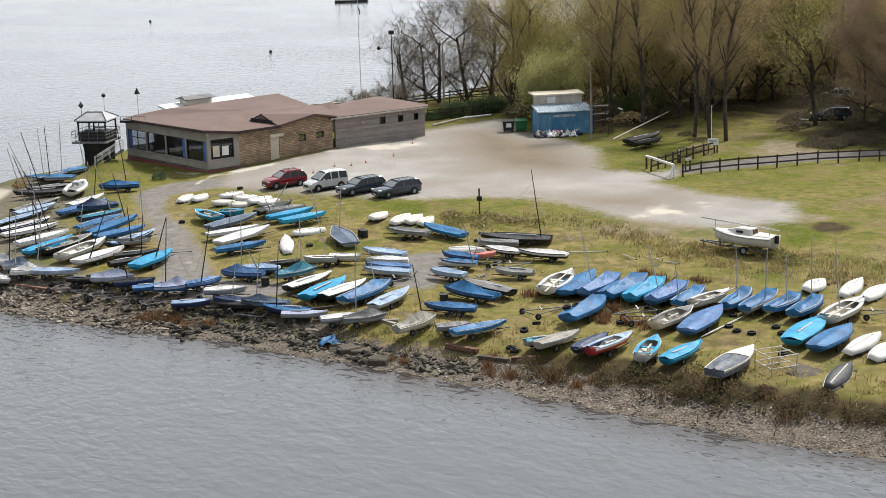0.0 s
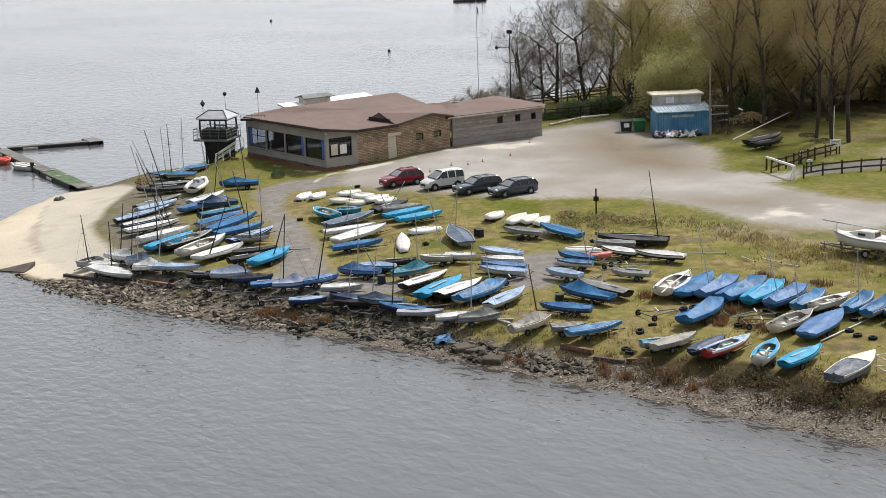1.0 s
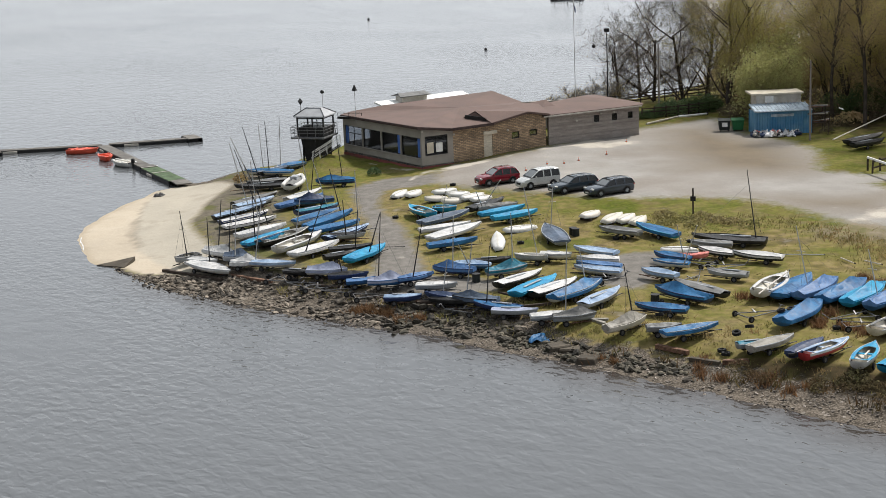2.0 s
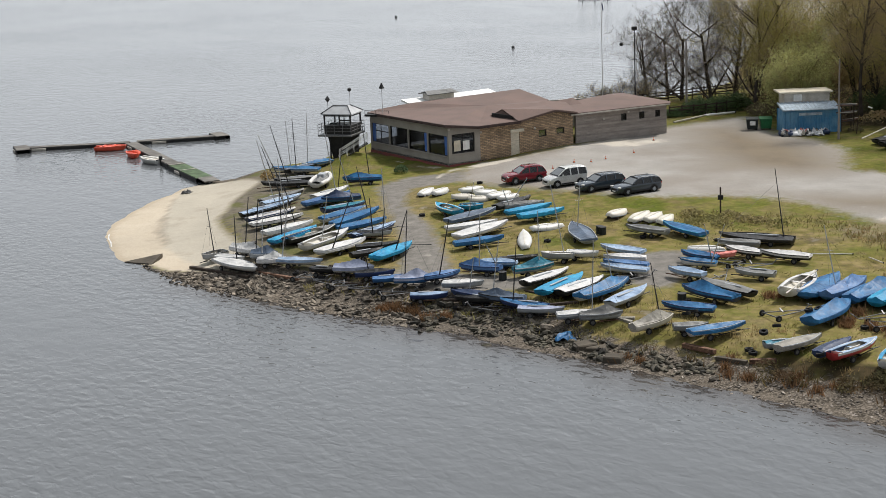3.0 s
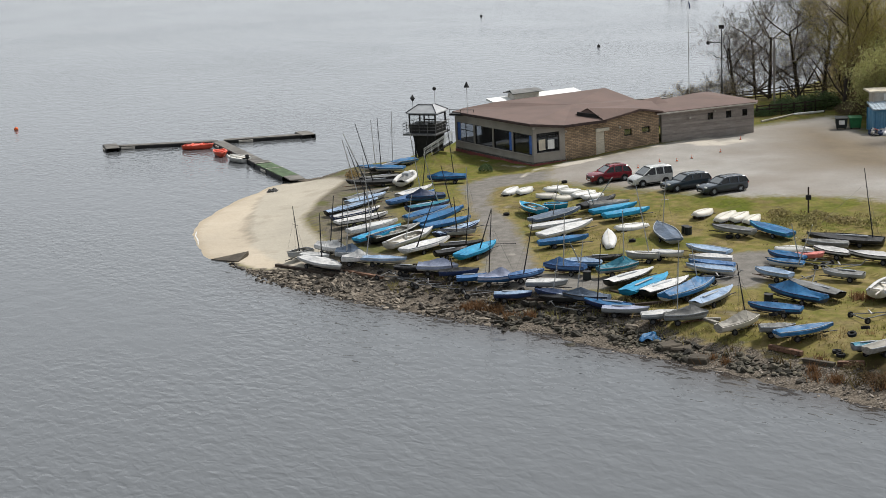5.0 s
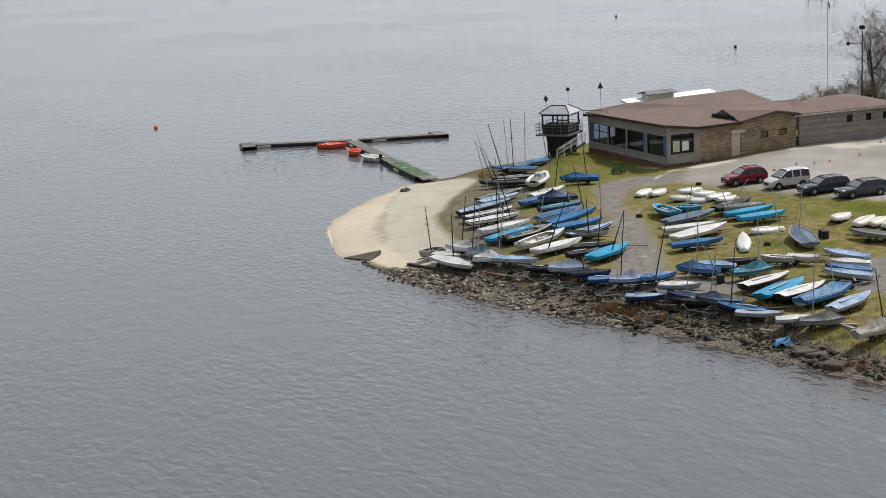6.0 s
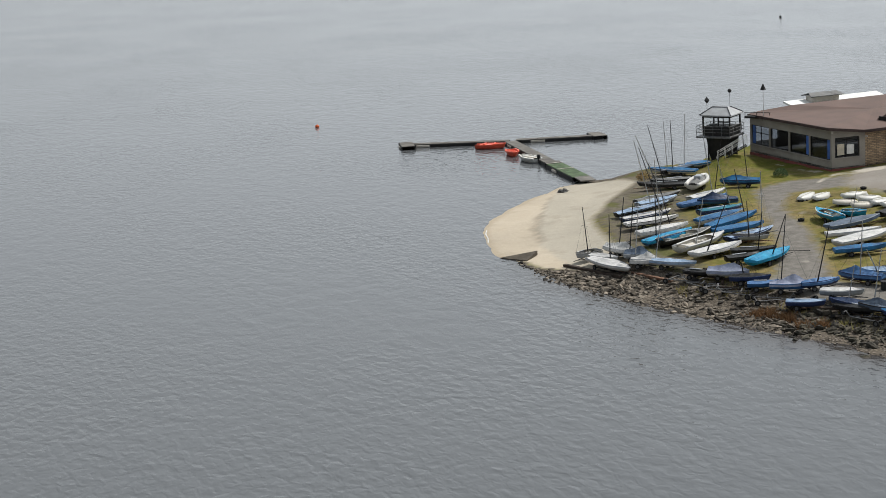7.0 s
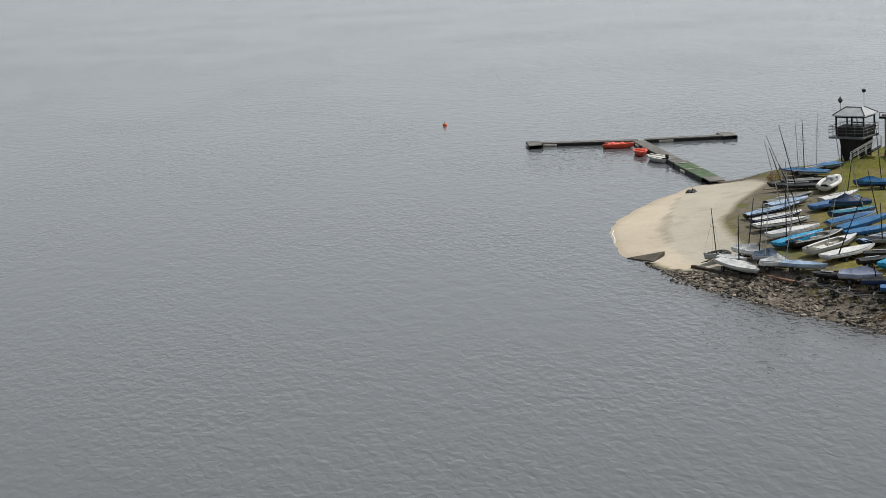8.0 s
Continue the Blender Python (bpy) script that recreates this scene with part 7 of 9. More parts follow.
# the four from (42.8, 142.0) to (50.5, 138.0) are added beyond view, shading the lane
WOOD = [(8.0, 170.0, 0, 0.90), (10.0, 172.0, 2, 0.95), (12.1, 176.0, 0, 0.85), (18.3, 168.0, 1, 0.95), (20.0, 165.0, 0, 1.00), (21.8, 164.0, 2, 1.05), (24.1, 170.0, 0, 1.00), (24.8, 160.0, 1, 0.95), (27.0, 165.0, 3, 1.00), (27.3, 158.0, 1, 0.90), (30.9, 168.0, 3, 1.00), (33.5, 172.0, 0, 1.00), (35.0, 170.0, 2, 1.00), (37.3, 172.0, 0, 1.05), (39.9, 175.0, 2, 1.00), (43.7, 180.0, 1, 1.05), (45.1, 178.0, 0, 1.00), (42.8, 142.0, 4, 0.75), (45.0, 138.6, 5, 0.8), (47.5, 141.5, 4, 0.85), (50.5, 138.0, 5, 0.9), (41.8, 152.0, 4, 0.72), (43.6, 147.0, 5, 0.78), (46.0, 152.0, 4, 0.85), (46.4, 165.0, 5, 1.00), (45.2, 152.0, 4, 0.90), (50.9, 165.0, 5, 1.00), (21.2, 185.0, 0, 1.00), (24.3, 188.0, 3, 1.00), (27.4, 186.0, 0, 1.00), (31.1, 188.0, 1, 1.00), (35.6, 190.0, 2, 1.00), (40.2, 192.0, 1, 1.10), (44.9, 194.0, 0, 1.10), (50.0, 196.0, 3, 1.10), (52.7, 190.0, 2, 1.10), (56.5, 190.0, 1, 1.10), (58.4, 185.0, 0, 1.10)]
KINDS = [(HAZE[0], "yellow-green budding"), (HAZE[1], "brown-budding"), (HAZE[2], "yellow-green budding"), (HAZE[3], "brown-budding"), (MAUVE[0], "mauve-brown budding"), (MAUVE[1], "mauve-brown budding")]
for x, y, k, s in WOOD:
    plant(KINDS[k][0], x, y, rnd.uniform(0, 360), (s * 1.05, s * rnd.uniform(0.97, 1.12)), KINDS[k][1] + " spring woodland tree")
for x, y, s in ((24.4, 147.5, 0.95), (25.7, 146.5, 1.0), (26.9, 144.6, 1.05), (20.5, 155, 1.0), (17.8, 158.5, 0.9)):
    plant(POLE[int(x) % 2], x, y, rnd.uniform(0, 360), (s, s), "tall thin-trunked tree with brown spring buds", group="tall trees by the lane")
for x, y, s in ((43.2, 148.5, 0.62), (46.5, 147, 0.66), (48.5, 150, 0.7)):
    plant(HAZE[int(x) % 4], x, y, rnd.uniform(0, 360), (s * 1.2, s * 1.4), "brown budding tree leaning over the clearing", group="tall trees by the lane")
for x, y, s in ((10.2, 160, 0.8), (11.6, 159, 0.85), (12.8, 160, 0.75), (12.7, 166, 1.0), (30, 170, 1.6), (36, 173, 1.7)):
    plant(FRESH[0], x, y, x * 50, (s, s), "small tree in fresh pale green leaf", group="fresh green trees")


# ---- undergrowth, rocks and rushes ----
def tufts(name, label, category, material, spots, blades, high, wide):
    rnd = random.Random(len(spots))
    verts, faces = [], []
    for x, y, s in spots:
        z = on_ground_many[(x, y)] if (x, y) in on_ground_many else on_ground(x, y)
        for _ in range(blades):
            a, r = rnd.uniform(0, 2 * math.pi), abs(rnd.gauss(0, wide * s))
            bx, by = x + r * math.cos(a), y + r * math.sin(a)
            hgt = high * s * rnd.uniform(0.5, 1.2)
            lx, ly = rnd.gauss(0, 0.5) * hgt, rnd.gauss(0, 0.5) * hgt
            w = 0.02 + 0.02 * s
            ca, sa = math.cos(a * 3) * w, math.sin(a * 3) * w
            b = len(verts)
            verts += [(bx - ca, by - sa, z - 0.08), (bx + ca, by + sa, z - 0.08), (bx + lx, by + ly, z + hgt)]
            faces.append((b, b + 1, b + 2))
    me = bpy.data.meshes.new(name)
    me.from_pydata(verts, [], faces)
    me.materials.append(material)
    return tagged(new(name, me), label, category, kind="stuff")


on_ground_many = {}


def scatter(n, poly, seed, test=None):
    """Random plan points inside a polygon, with a size each; their ground heights are kept."""
    rnd = random.Random(seed)
    xs, ys = [p[0] for p in poly], [p[1] for p in poly]
    pts = np.array([(rnd.uniform(min(xs), max(xs)), rnd.uniform(min(ys), max(ys))) for _ in range(n)])
    keep = edge_distance(pts[:, 0], pts[:, 1], poly) > 0
    if test:
        keep &= test(pts[:, 0], pts[:, 1])
    pts = pts[keep]
    hs = height(pts[:, 0], pts[:, 1])
    out = []
    for (x, y), z in zip(pts.tolist(), hs.tolist()):
        on_ground_many[(x, y)] = z
        out.append((x, y, rnd.uniform(0.6, 1.4)))
    return out


off_hard = lambda x, y: np.maximum.reduce([edge_distance(x, y, a) for a in (CAR_PARK, LANE, PATH, STRIP, PATCH, HARD, SLIP, TRACK)]) < -0.6
band = lambda lo, hi: (lambda x, y: off_hard(x, y) & (line_distance(x, y, FRONT) > lo) & (line_distance(x, y, FRONT) < hi) & (edge_distance(x, y, SHORE) > 0))
STRAND = [(45, 50), (45, 90), (0, 105), (-36, 116), (-44, 108), (-20, 85), (5, 68)]
BOATS = [(45, 62), (45, 104), (16, 110), (-2, 116), (-14, 122), (-22, 132), (-30, 112), (-20, 92)]
tufts("rushes", "dead brown rushes and brush along the bank", "rushes", BANK_BRUSH, scatter(3200, STRAND, 21, lambda x, y: band(2.0, 5.6)(x, y) & (x > -3) & (line_distance(x, y, FRONT) < 3.0 + 2.2 * np.clip((x - 5) / 8, 0, 1))), 16, 0.46, 0.45)
tufts("dead_grass", "straw-coloured grass along the top of the bank", "grass", DEAD_GRASS, scatter(3600, STRAND, 25, lambda x, y: band(4.0, 8.5)(x, y) & (x > -22)), 12, 0.3, 0.35)
tufts("rough_grass", "tufts of rough spring grass between the boats", "grass", LIVE_GRASS, scatter(9000, BOATS, 22, lambda x, y: off_hard(x, y) & (line_distance(x, y, FRONT) > 4.0)), 12, 0.045, 0.5)
tufts("straw_grass", "straw-coloured dead grass on the low bank", "grass", DEAD_GRASS, scatter(1300, ROUGH, 23, lambda x, y: off_hard(x, y) & (x > 11)), 14, 0.24, 0.45)
tufts("rank_grass", "rank olive grass on the low bank", "grass", LIVE_GRASS, scatter(1700, ROUGH, 24, off_hard), 12, 0.24, 0.4)


def stone_mesh(seed, flat):
    rnd = random.Random(seed)
    bm = bmesh.new()
    bmesh.ops.create_cube(bm, size=0.85)
    bmesh.ops.bevel(bm, geom=list(bm.edges), offset=0.1 if seed % 2 else 0.23, segments=1, affect="EDGES")
    skew, taper = rnd.uniform(-0.45, 0.45), rnd.uniform(-0.35, 0.35)
    for v in bm.verts:
        v.co *= rnd.uniform(0.86, 1.14)
        v.co.x += skew * v.co.y
        v.co.y *= 1 + taper * v.co.x * 2
        v.co.z *= flat
    return bm


STONES = [mesh_of(stone_mesh(200 + k, 0.26 + 0.09 * (k % 4) + 0.2 * (1 - k % 2)), ROCK, "stone") for k in range(8)]
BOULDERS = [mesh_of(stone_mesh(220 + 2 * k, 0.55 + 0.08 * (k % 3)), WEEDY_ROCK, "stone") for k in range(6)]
spots = scatter(26000, [(2, 72), (2, 92), (-22, 108), (-38, 114), (-44, 108), (-22, 88)], 31, lambda x, y: (line_distance(x, y, FRONT) < 3.7 - 1.2 * np.clip((x + 10) / 7, 0, 1)) & (edge_distance(x, y, SHORE) > -0.8) & (edge_distance(x, y, SLIP) < -0.2) & ((x < -15) | (line_distance(x, y, FRONT) > 0.9 + 0.4 * np.sin(x * 1.7))))
bank = tagged(new("rock_bank"), "tumbled brown stones along the bank below the boats", "rocks", kind="structure")
rnd = random.Random(77)
big = sorted(spots, key=lambda s: -s[2])
for x, y, s in big[:300]:
    k = rnd.uniform(0.26, 0.58) * (1.3 if x > -17 else 1)
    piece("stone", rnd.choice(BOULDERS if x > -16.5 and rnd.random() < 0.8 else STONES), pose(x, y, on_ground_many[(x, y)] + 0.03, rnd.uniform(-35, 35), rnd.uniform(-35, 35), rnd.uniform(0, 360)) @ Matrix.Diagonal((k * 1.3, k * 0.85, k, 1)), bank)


def shingle(name, label, spots, lo, hi, seed, material=None):
    rnd = random.Random(seed)
    verts, faces = [], []
    shapes = [([v.co.copy() for v in m.vertices], [tuple(p.vertices) for p in m.polygons]) for m in STONES]
    for x, y, s in spots:
        vs, fs = rnd.choice(shapes)
        k = rnd.uniform(lo, hi)
        m = pose(x, y, on_ground_many[(x, y)] + 0.02, rnd.uniform(-20, 20), rnd.uniform(-20, 20), rnd.uniform(0, 360)) @ Matrix.Diagonal((k * 1.3, k, k * 0.9, 1))
        b = len(verts)
        verts += [m @ v for v in vs]
        faces += [tuple(b + i for i in f) for f in fs]
    me = bpy.data.meshes.new(name)
    me.from_pydata(verts, [], faces)
    me.materials.append(material or ROCK)
    return tagged(new(name, me), label, "stones", kind="stuff")


shingle("small_stones", "small brown stones filling the bank", [p for p in big[300:] if p[0] < -16], 0.1, 0.34, 5)
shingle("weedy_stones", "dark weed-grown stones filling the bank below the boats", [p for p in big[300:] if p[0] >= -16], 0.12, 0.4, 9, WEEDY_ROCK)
shingle("shingle", "pale and brown shingle at the water's edge", scatter(21000, [(45, 48), (40, 70), (0, 90), (-16, 99), (-20, 92), (-6, 78), (20, 62)], 41, lambda x, y: (line_distance(x, y, FRONT) < 1.1 + 2.3 * np.clip((x + 6) / 6, 0, 1)) & (edge_distance(x, y, SHORE) > -0.3)), 0.05, 0.17, 6, PEBBLE)


# ---- the other things of the place ----
def cabin_yacht(x, y, turn, L):
    z = on_ground(x, y)
    b = thing("cabin_yacht", pose(x, y, z, 0, 0, turn), "small white cabin yacht on a road trailer with its mast lowered", "yacht")
    rings = hull_rings(L, 1.95, 0.85, 0.42, bluff=0.03)
    bm = bmesh.new()
    loft(bm, rings)
    part("hull", bm, HULL_WHITE, b, smooth=True)
    bm = bmesh.new()
    loft(bm, sheet_rings(rings, lambda s: 0.1, 0, 0, 1.0), caps=False)
    part("deck", bm, HULL_WHITE, b, smooth=True)
    bm = bmesh.new()
    loft(bm, [[(-0.25 * L + 0.3, -0.5, 1.25), (-0.25 * L + 0.3, 0.5, 1.25), (-0.25 * L + 0.35, 0.42, 1.66), (-0.25 * L + 0.35, -0.42, 1.66)],
              [(0.1 * L, -0.46, 1.25), (0.1 * L, 0.46, 1.25), (0.08 * L, 0.36, 1.62), (0.08 * L, -0.36, 1.62)],
              [(0.26 * L, -0.2, 1.3), (0.26 * L, 0.2, 1.3), (0.24 * L, 0.14, 1.42), (0.24 * L, -0.14, 1.42)]], closed=True)
    part("cabin", bm, HULL_WHITE, b)
    bm = bmesh.new()
    box(bm, -0.25 * L + 0.26, -0.28, 1.2, -0.25 * L + 0.33, 0.28, 1.62, 0.01)
    part("companionway", bm, RUST, b, "brown wooden companionway door")
    for s in (-1, 1):
        bm = bmesh.new()
        box(bm, -0.05 * L, s * 0.5 - 0.02, 1.38, 0.06 * L, s * 0.5 + 0.02, 1.52)
        part("cabin_window", bm, CAR_GLASS, b)
        bm = bmesh.new()
        sweep(bm, [r[0 if s > 0 else -1] + Vector((0, 0.01 * s, -0.05)) for r in rings], 0.04, 0.08)
        part("rubbing_strake", bm, HULL_GREY, b)
    bm = bmesh.new()
    box(bm, -0.47 * L, -0.5, 1.24, -0.28 * L, 0.5, 1.3)
    part("cockpit_sole", bm, HULL_CREAM, b)
    bm = bmesh.new()
    tube(bm, (L * 0.68, 0.1, 2.0), (-L * 0.58, 0.1, 1.75), 0.05, 0.04)
    ms = part("mast", bm, ALLOY, b, "lowered alloy mast lashed on deck")
    for px_, zt in ((0.45, 1.96), (-0.42, 1.79)):
        bm = bmesh.new()
        tube(bm, (L * px_, 0.1, 1.25), (L * px_, 0.1, zt), 0.03)
        part("mast_crutch", bm, ALLOY, b)
    bm = bmesh.new()
    box(bm, -L * 0.5 - 0.25, -0.12, 0.85, -L * 0.5 - 0.02, 0.12, 1.4, 0.04)
    part("outboard_bracket", bm, BLACK_PAINT, b)
    t = thing("boat_trailer", pose(x, y, z, 0, 0, turn), "galvanised road trailer under the white yacht", "boat trailer")
    bm = bmesh.new()
    for s in (-1, 1):
        beam(bm, (-L * 0.42, s * 0.55, 0.36), (L * 0.25, s * 0.5, 0.36), 0.08, 0.1)
        beam(bm, (L * 0.25, s * 0.5, 0.36), (L * 0.72, 0, 0.36), 0.08, 0.1)
    for q in (-0.38, -0.1, 0.2):
        beam(bm, (q * L, -0.6, 0.34), (q * L, 0.6, 0.34), 0.08, 0.08)
    part("frame", bm, GALV, t)
    for q in (-0.3, 0.3):
        for s in (-1, 1):
            bm = bmesh.new()
            beam(bm, (q * L, s * 0.65, 0.34), (q * L, s * 0.72, 0.85), 0.1, 0.08)
            part("support_arm", bm, GALV, t)
    for s in (-1, 1):
        bm = ring_mesh(0.3, 0.17, 0.18)
        bmesh.ops.translate(bm, vec=(-0.12 * L, s * 0.92, 0.3), verts=bm.verts)
        w = part("wheel", bm, RUBBER, t)
        bm = bmesh.new()
        tube(bm, (-0.12 * L, s * 0.86, 0.3), (-0.12 * L, s * 0.98, 0.3), 0.17, sides=12)
        part("rim", bm, HULL_GREY, w)
    bm = bmesh.new()
    tube(bm, (L * 0.66, 0, 0.0), (L * 0.66, 0, 0.5), 0.04)
    part("jockey_stand", bm, GALV, t)
    return b


cabin_yacht(20.02, 100.98, 156 - 18, 4.7)


def workboat(x, y, turn, L, outside, inside, label, motor=True):
    """A beamy open plastic workboat afloat beside the pontoon."""
    b = thing("workboat", pose(x, y, -0.12, 0, 0, turn), label, "boat", "boats at the pontoon")
    rings = hull_rings(L, L * 0.42, 0.6, 0.0, bluff=0.25)
    bm = bmesh.new()
    loft(bm, rings)
    part("hull", bm, outside, b, smooth=True)
    bm = bmesh.new()
    sole = [[Vector((v.x * 0.9, v.y * 0.78, max(v.z, 0.34) + 0.06)) for v in r] for r in rings[1:-1]]
    for r in sole:
        for v in r[1:-1]:
            v.z = 0.62
    loft(bm, [[Vector((r[0].x, r[0].y, 0.605)), Vector((r[0].x, 0, 0.6)), Vector((r[0].x, -r[0].y, 0.605))] for r in sole], caps=False)
    part("cockpit_sole", bm, inside, b)
    for s in (0, -1):
        bm = bmesh.new()
        sweep(bm, [r[s] for r in rings], 0.16, 0.14)
        part("gunwale", bm, outside, b)
    for q in (-0.2, 0.12):
        bm = bmesh.new()
        box(bm, q * L - 0.12, -L * 0.17, 0.6, q * L + 0.12, L * 0.17, 0.72, 0.02)
        part("thwart", bm, outside, b)
    if motor:
        bm = bmesh.new()
        box(bm, -L * 0.5 - 0.3, -0.16, 0.6, -L * 0.5 + 0.02, 0.16, 1.05, 0.06)
        m = part("outboard_motor", bm, BLACK_PAINT, b)
        bm = bmesh.new()
        tube(bm, (-L * 0.5 - 0.14, 0, 0.6), (-L * 0.5 - 0.14, 0, -0.2), 0.06)
        part("motor_leg", bm, BLACK_PAINT, m)
    return b


workboat(-62.2, 162.6, 8, 3.4, RED_BOAT, RED_BOAT, "orange-red plastic workboat moored along the pontoon", False)
workboat(-57.9, 157.9, -62, 3.2, RED_BOAT, RED_BOAT, "short orange-red workboat moored at the pontoon arm", False)
workboat(-54.6, 153.9, 141, 3.5, HULL_WHITE, HULL_CREAM, "white plastic workboat with a black outboard motor")


def buoy(x, y, r, material, label):
    b = thing("buoy", pose(x, y, 0), label, "buoy", "marker buoys on the lake")
    bm = bmesh.new()
    bmesh.ops.create_uvsphere(bm, u_segments=14, v_segments=9, radius=r, matrix=Matrix.Translation((0, 0, r * 0.45)))
    part("float", bm, material, b, smooth=True)
    bm = bmesh.new()
    tube(bm, (0, 0, r * 1.2), (0, 0, r * 1.75), r * 0.16)
    part("lifting_eye", bm, BLACK_PAINT, b)
    return b


buoy(-92.90, 180.07, 0.27, ORANGE, "round orange marker buoy afloat")
buoy(-28.13, 264.68, 0.27, BLACK_PAINT, "round black marker buoy afloat")
buoy(-61.79, 339.95, 0.27, BLACK_PAINT, "round black marker buoy afloat")


def far_raft():
    x, y = -20.35, 382.31
    b = thing("raft", pose(x, y, 0), "dark timber raft far out on the lake", "raft")
    bm = bmesh.new()
    box(bm, -4, -1.5, -0.2, 4, 1.5, 0.5, 0.05)
    part("deck", bm, BLACK_PAINT, b)
    for q in (-3, 0, 3):
        bm = bmesh.new()
        tube(bm, (q, 0, 0.5), (q, 0, 1.7), 0.1)
        part("post", bm, BLACK_PAINT, b)


far_raft()


# ---- poles, posts and signs ----
def tall_pole(x, y, top, r, material, label, heads="", z=None):
    z = on_ground(x, y) if z is None else z
    p = thing("pole", pose(x, y, z), label, "pole")
    bm = bmesh.new()
    tube(bm, (0, 0, -0.5), (0, 0, top - z), r, r * 0.6, 8)
    part("shaft", bm, material, p)
    h = top - z
    if heads == "lamp":
        bm = bmesh.new()
        box(bm, -0.3, -0.15, h - 0.05, 0.3, 0.15, h + 0.35, 0.05)
        part("lamp_head", bm, BLACK_PAINT, p)
        for s in (-1, 1):
            bm = bmesh.new()
            sweep(bm, [(0, 0, h - 3.2), (s * 0.5, 0, h - 3.1), (s * 0.9, 0, h - 2.8)], 0.05, 0.05)
            part("bracket", bm, BLACK_PAINT, p)
        bm = bmesh.new()
        tube(bm, (0, 0, h - 1.5), (-1.3, 0, h - 1.5), 0.03)
        part("arm", bm, BLACK_PAINT, p)
        bm = bmesh.new()
        bmesh.ops.create_icosphere(bm, subdivisions=2, radius=0.22, matrix=Matrix.Translation((-1.4, 0, h - 1.5)))
        part("signal_ball", bm, BLACK_PAINT, p)
    if heads == "flag":
        bm = bmesh.new()
        tube(bm, (0.0, 0, h - 5.5), (0.8, 0, h - 5.45), 0.02)
        tube(bm, (-0.5, 0, h - 5.5), (0.0, 0, h - 5.5), 0.02)
        part("yardarm", bm, ALLOY, p)
        bm = bmesh.new()
        slab(bm, [(0.03, 0, h - 2.2), (0.12, 0.05, h - 2.9), (0.25, 0.0, h - 3.1), (0.2, -0.03, h - 2.5)], 0.05)
        part("furled_flag", bm, HULL_NAVY, p)
    return p


tall_pole(-8.21, 166.00, 16.40, 0.04, ALLOY, "tall pale flagpole behind the clubhouse", "flag")
tall_pole(-4.83, 168.00, 11.08, 0.07, DARK_ALLOY, "dark lamp column with signal arms", "lamp")
tall_pole(0.62, 170.00, 9.51, 0.14, TIMBER_GREY, "weathered grey timber utility pole by the hedge")
tall_pole(14.50, 147.50, 9.66, 0.11, TIMBER_GREY, "weathered timber pole beside the container")
tall_pole(25.07, 142.05, 5.95, 0.05, WHITE_PAINT, "thin white-painted pole by the lane")


def signal(x, y, z, kind, foot):
    s = thing("signal_mark", pose(x, y, 0), "black racing signal mark on a thin staff", "signal mark")
    bm = bmesh.new()
    if kind == "ball":
        bmesh.ops.create_icosphere(bm, subdivisions=2, radius=0.2, matrix=Matrix.Translation((0, 0, z)))
    else:
        bmesh.ops.create_cone(bm, segments=10, radius1=0.28, radius2=0.04, depth=0.55, cap_ends=True, matrix=Matrix.Translation((0, 0, z)))
    part("mark", bm, BLACK_PAINT, s)
    bm = bmesh.new()
    tube(bm, (0, 0, foot), (0, 0, z), 0.025, sides=5)
    part("staff", bm, ALLOY, s)


signal(-32.18, 149.50, 7.69, "ball", 0.5)
signal(-28.56, 147.50, 8.25, "cone", 5.0)


def lawn_post():
    x, y = 2.84, 114.77
    z = on_ground(x, y)
    p = thing("sign_post", pose(x, y, z), "dark timber post with a small notice box on the grass", "sign post")
    bm = bmesh.new()
    box(bm, -0.06, -0.06, -0.3, 0.06, 0.06, 2.1, 0.01)
    part("post", bm, FENCE_WOOD, p)
    bm = bmesh.new()
    box(bm, -0.2, -0.12, 1.15, 0.2, 0.05, 1.5, 0.02)
    part("notice_box", bm, BLACK_PAINT, p)


lawn_post()


def notice_board(x, y, turn, w, h, z, label):
    n = thing("notice_board", pose(x, y, on_ground(x, y), 0, 0, turn), label, "sign")
    for s in (-1, 1):
        bm = bmesh.new()
        box(bm, s * w * 0.4 - 0.05, 0.02, -0.3, s * w * 0.4 + 0.05, 0.12, z + h)
        part("post", bm, FENCE_WOOD, n)
    bm = bmesh.new()
    box(bm, -w / 2, -0.03, z, w / 2, 0.015, z + h, 0.01)
    board = part("board", bm, WHITE_PAINT, n)
    bm = bmesh.new()
    for k in range(3):
        box(bm, -w * 0.38, -0.036, z + h * (0.7 - 0.22 * k), w * (0.36 - 0.1 * k), -0.032, z + h * (0.78 - 0.22 * k))
    part("lettering", bm, COVER_GREY, board)


notice_board(24.46, 137.74, 8, 1.0, 0.62, 0.75, "white notice board on two posts beside the lane")
notice_board(20.84, 133.66, 50, 0.4, 0.4, 0.75, "small white notice fixed by the fence")
notice_board(20.95, 129.72, 30, 0.6, 0.22, 0.85, "small white notice fixed by the fence")


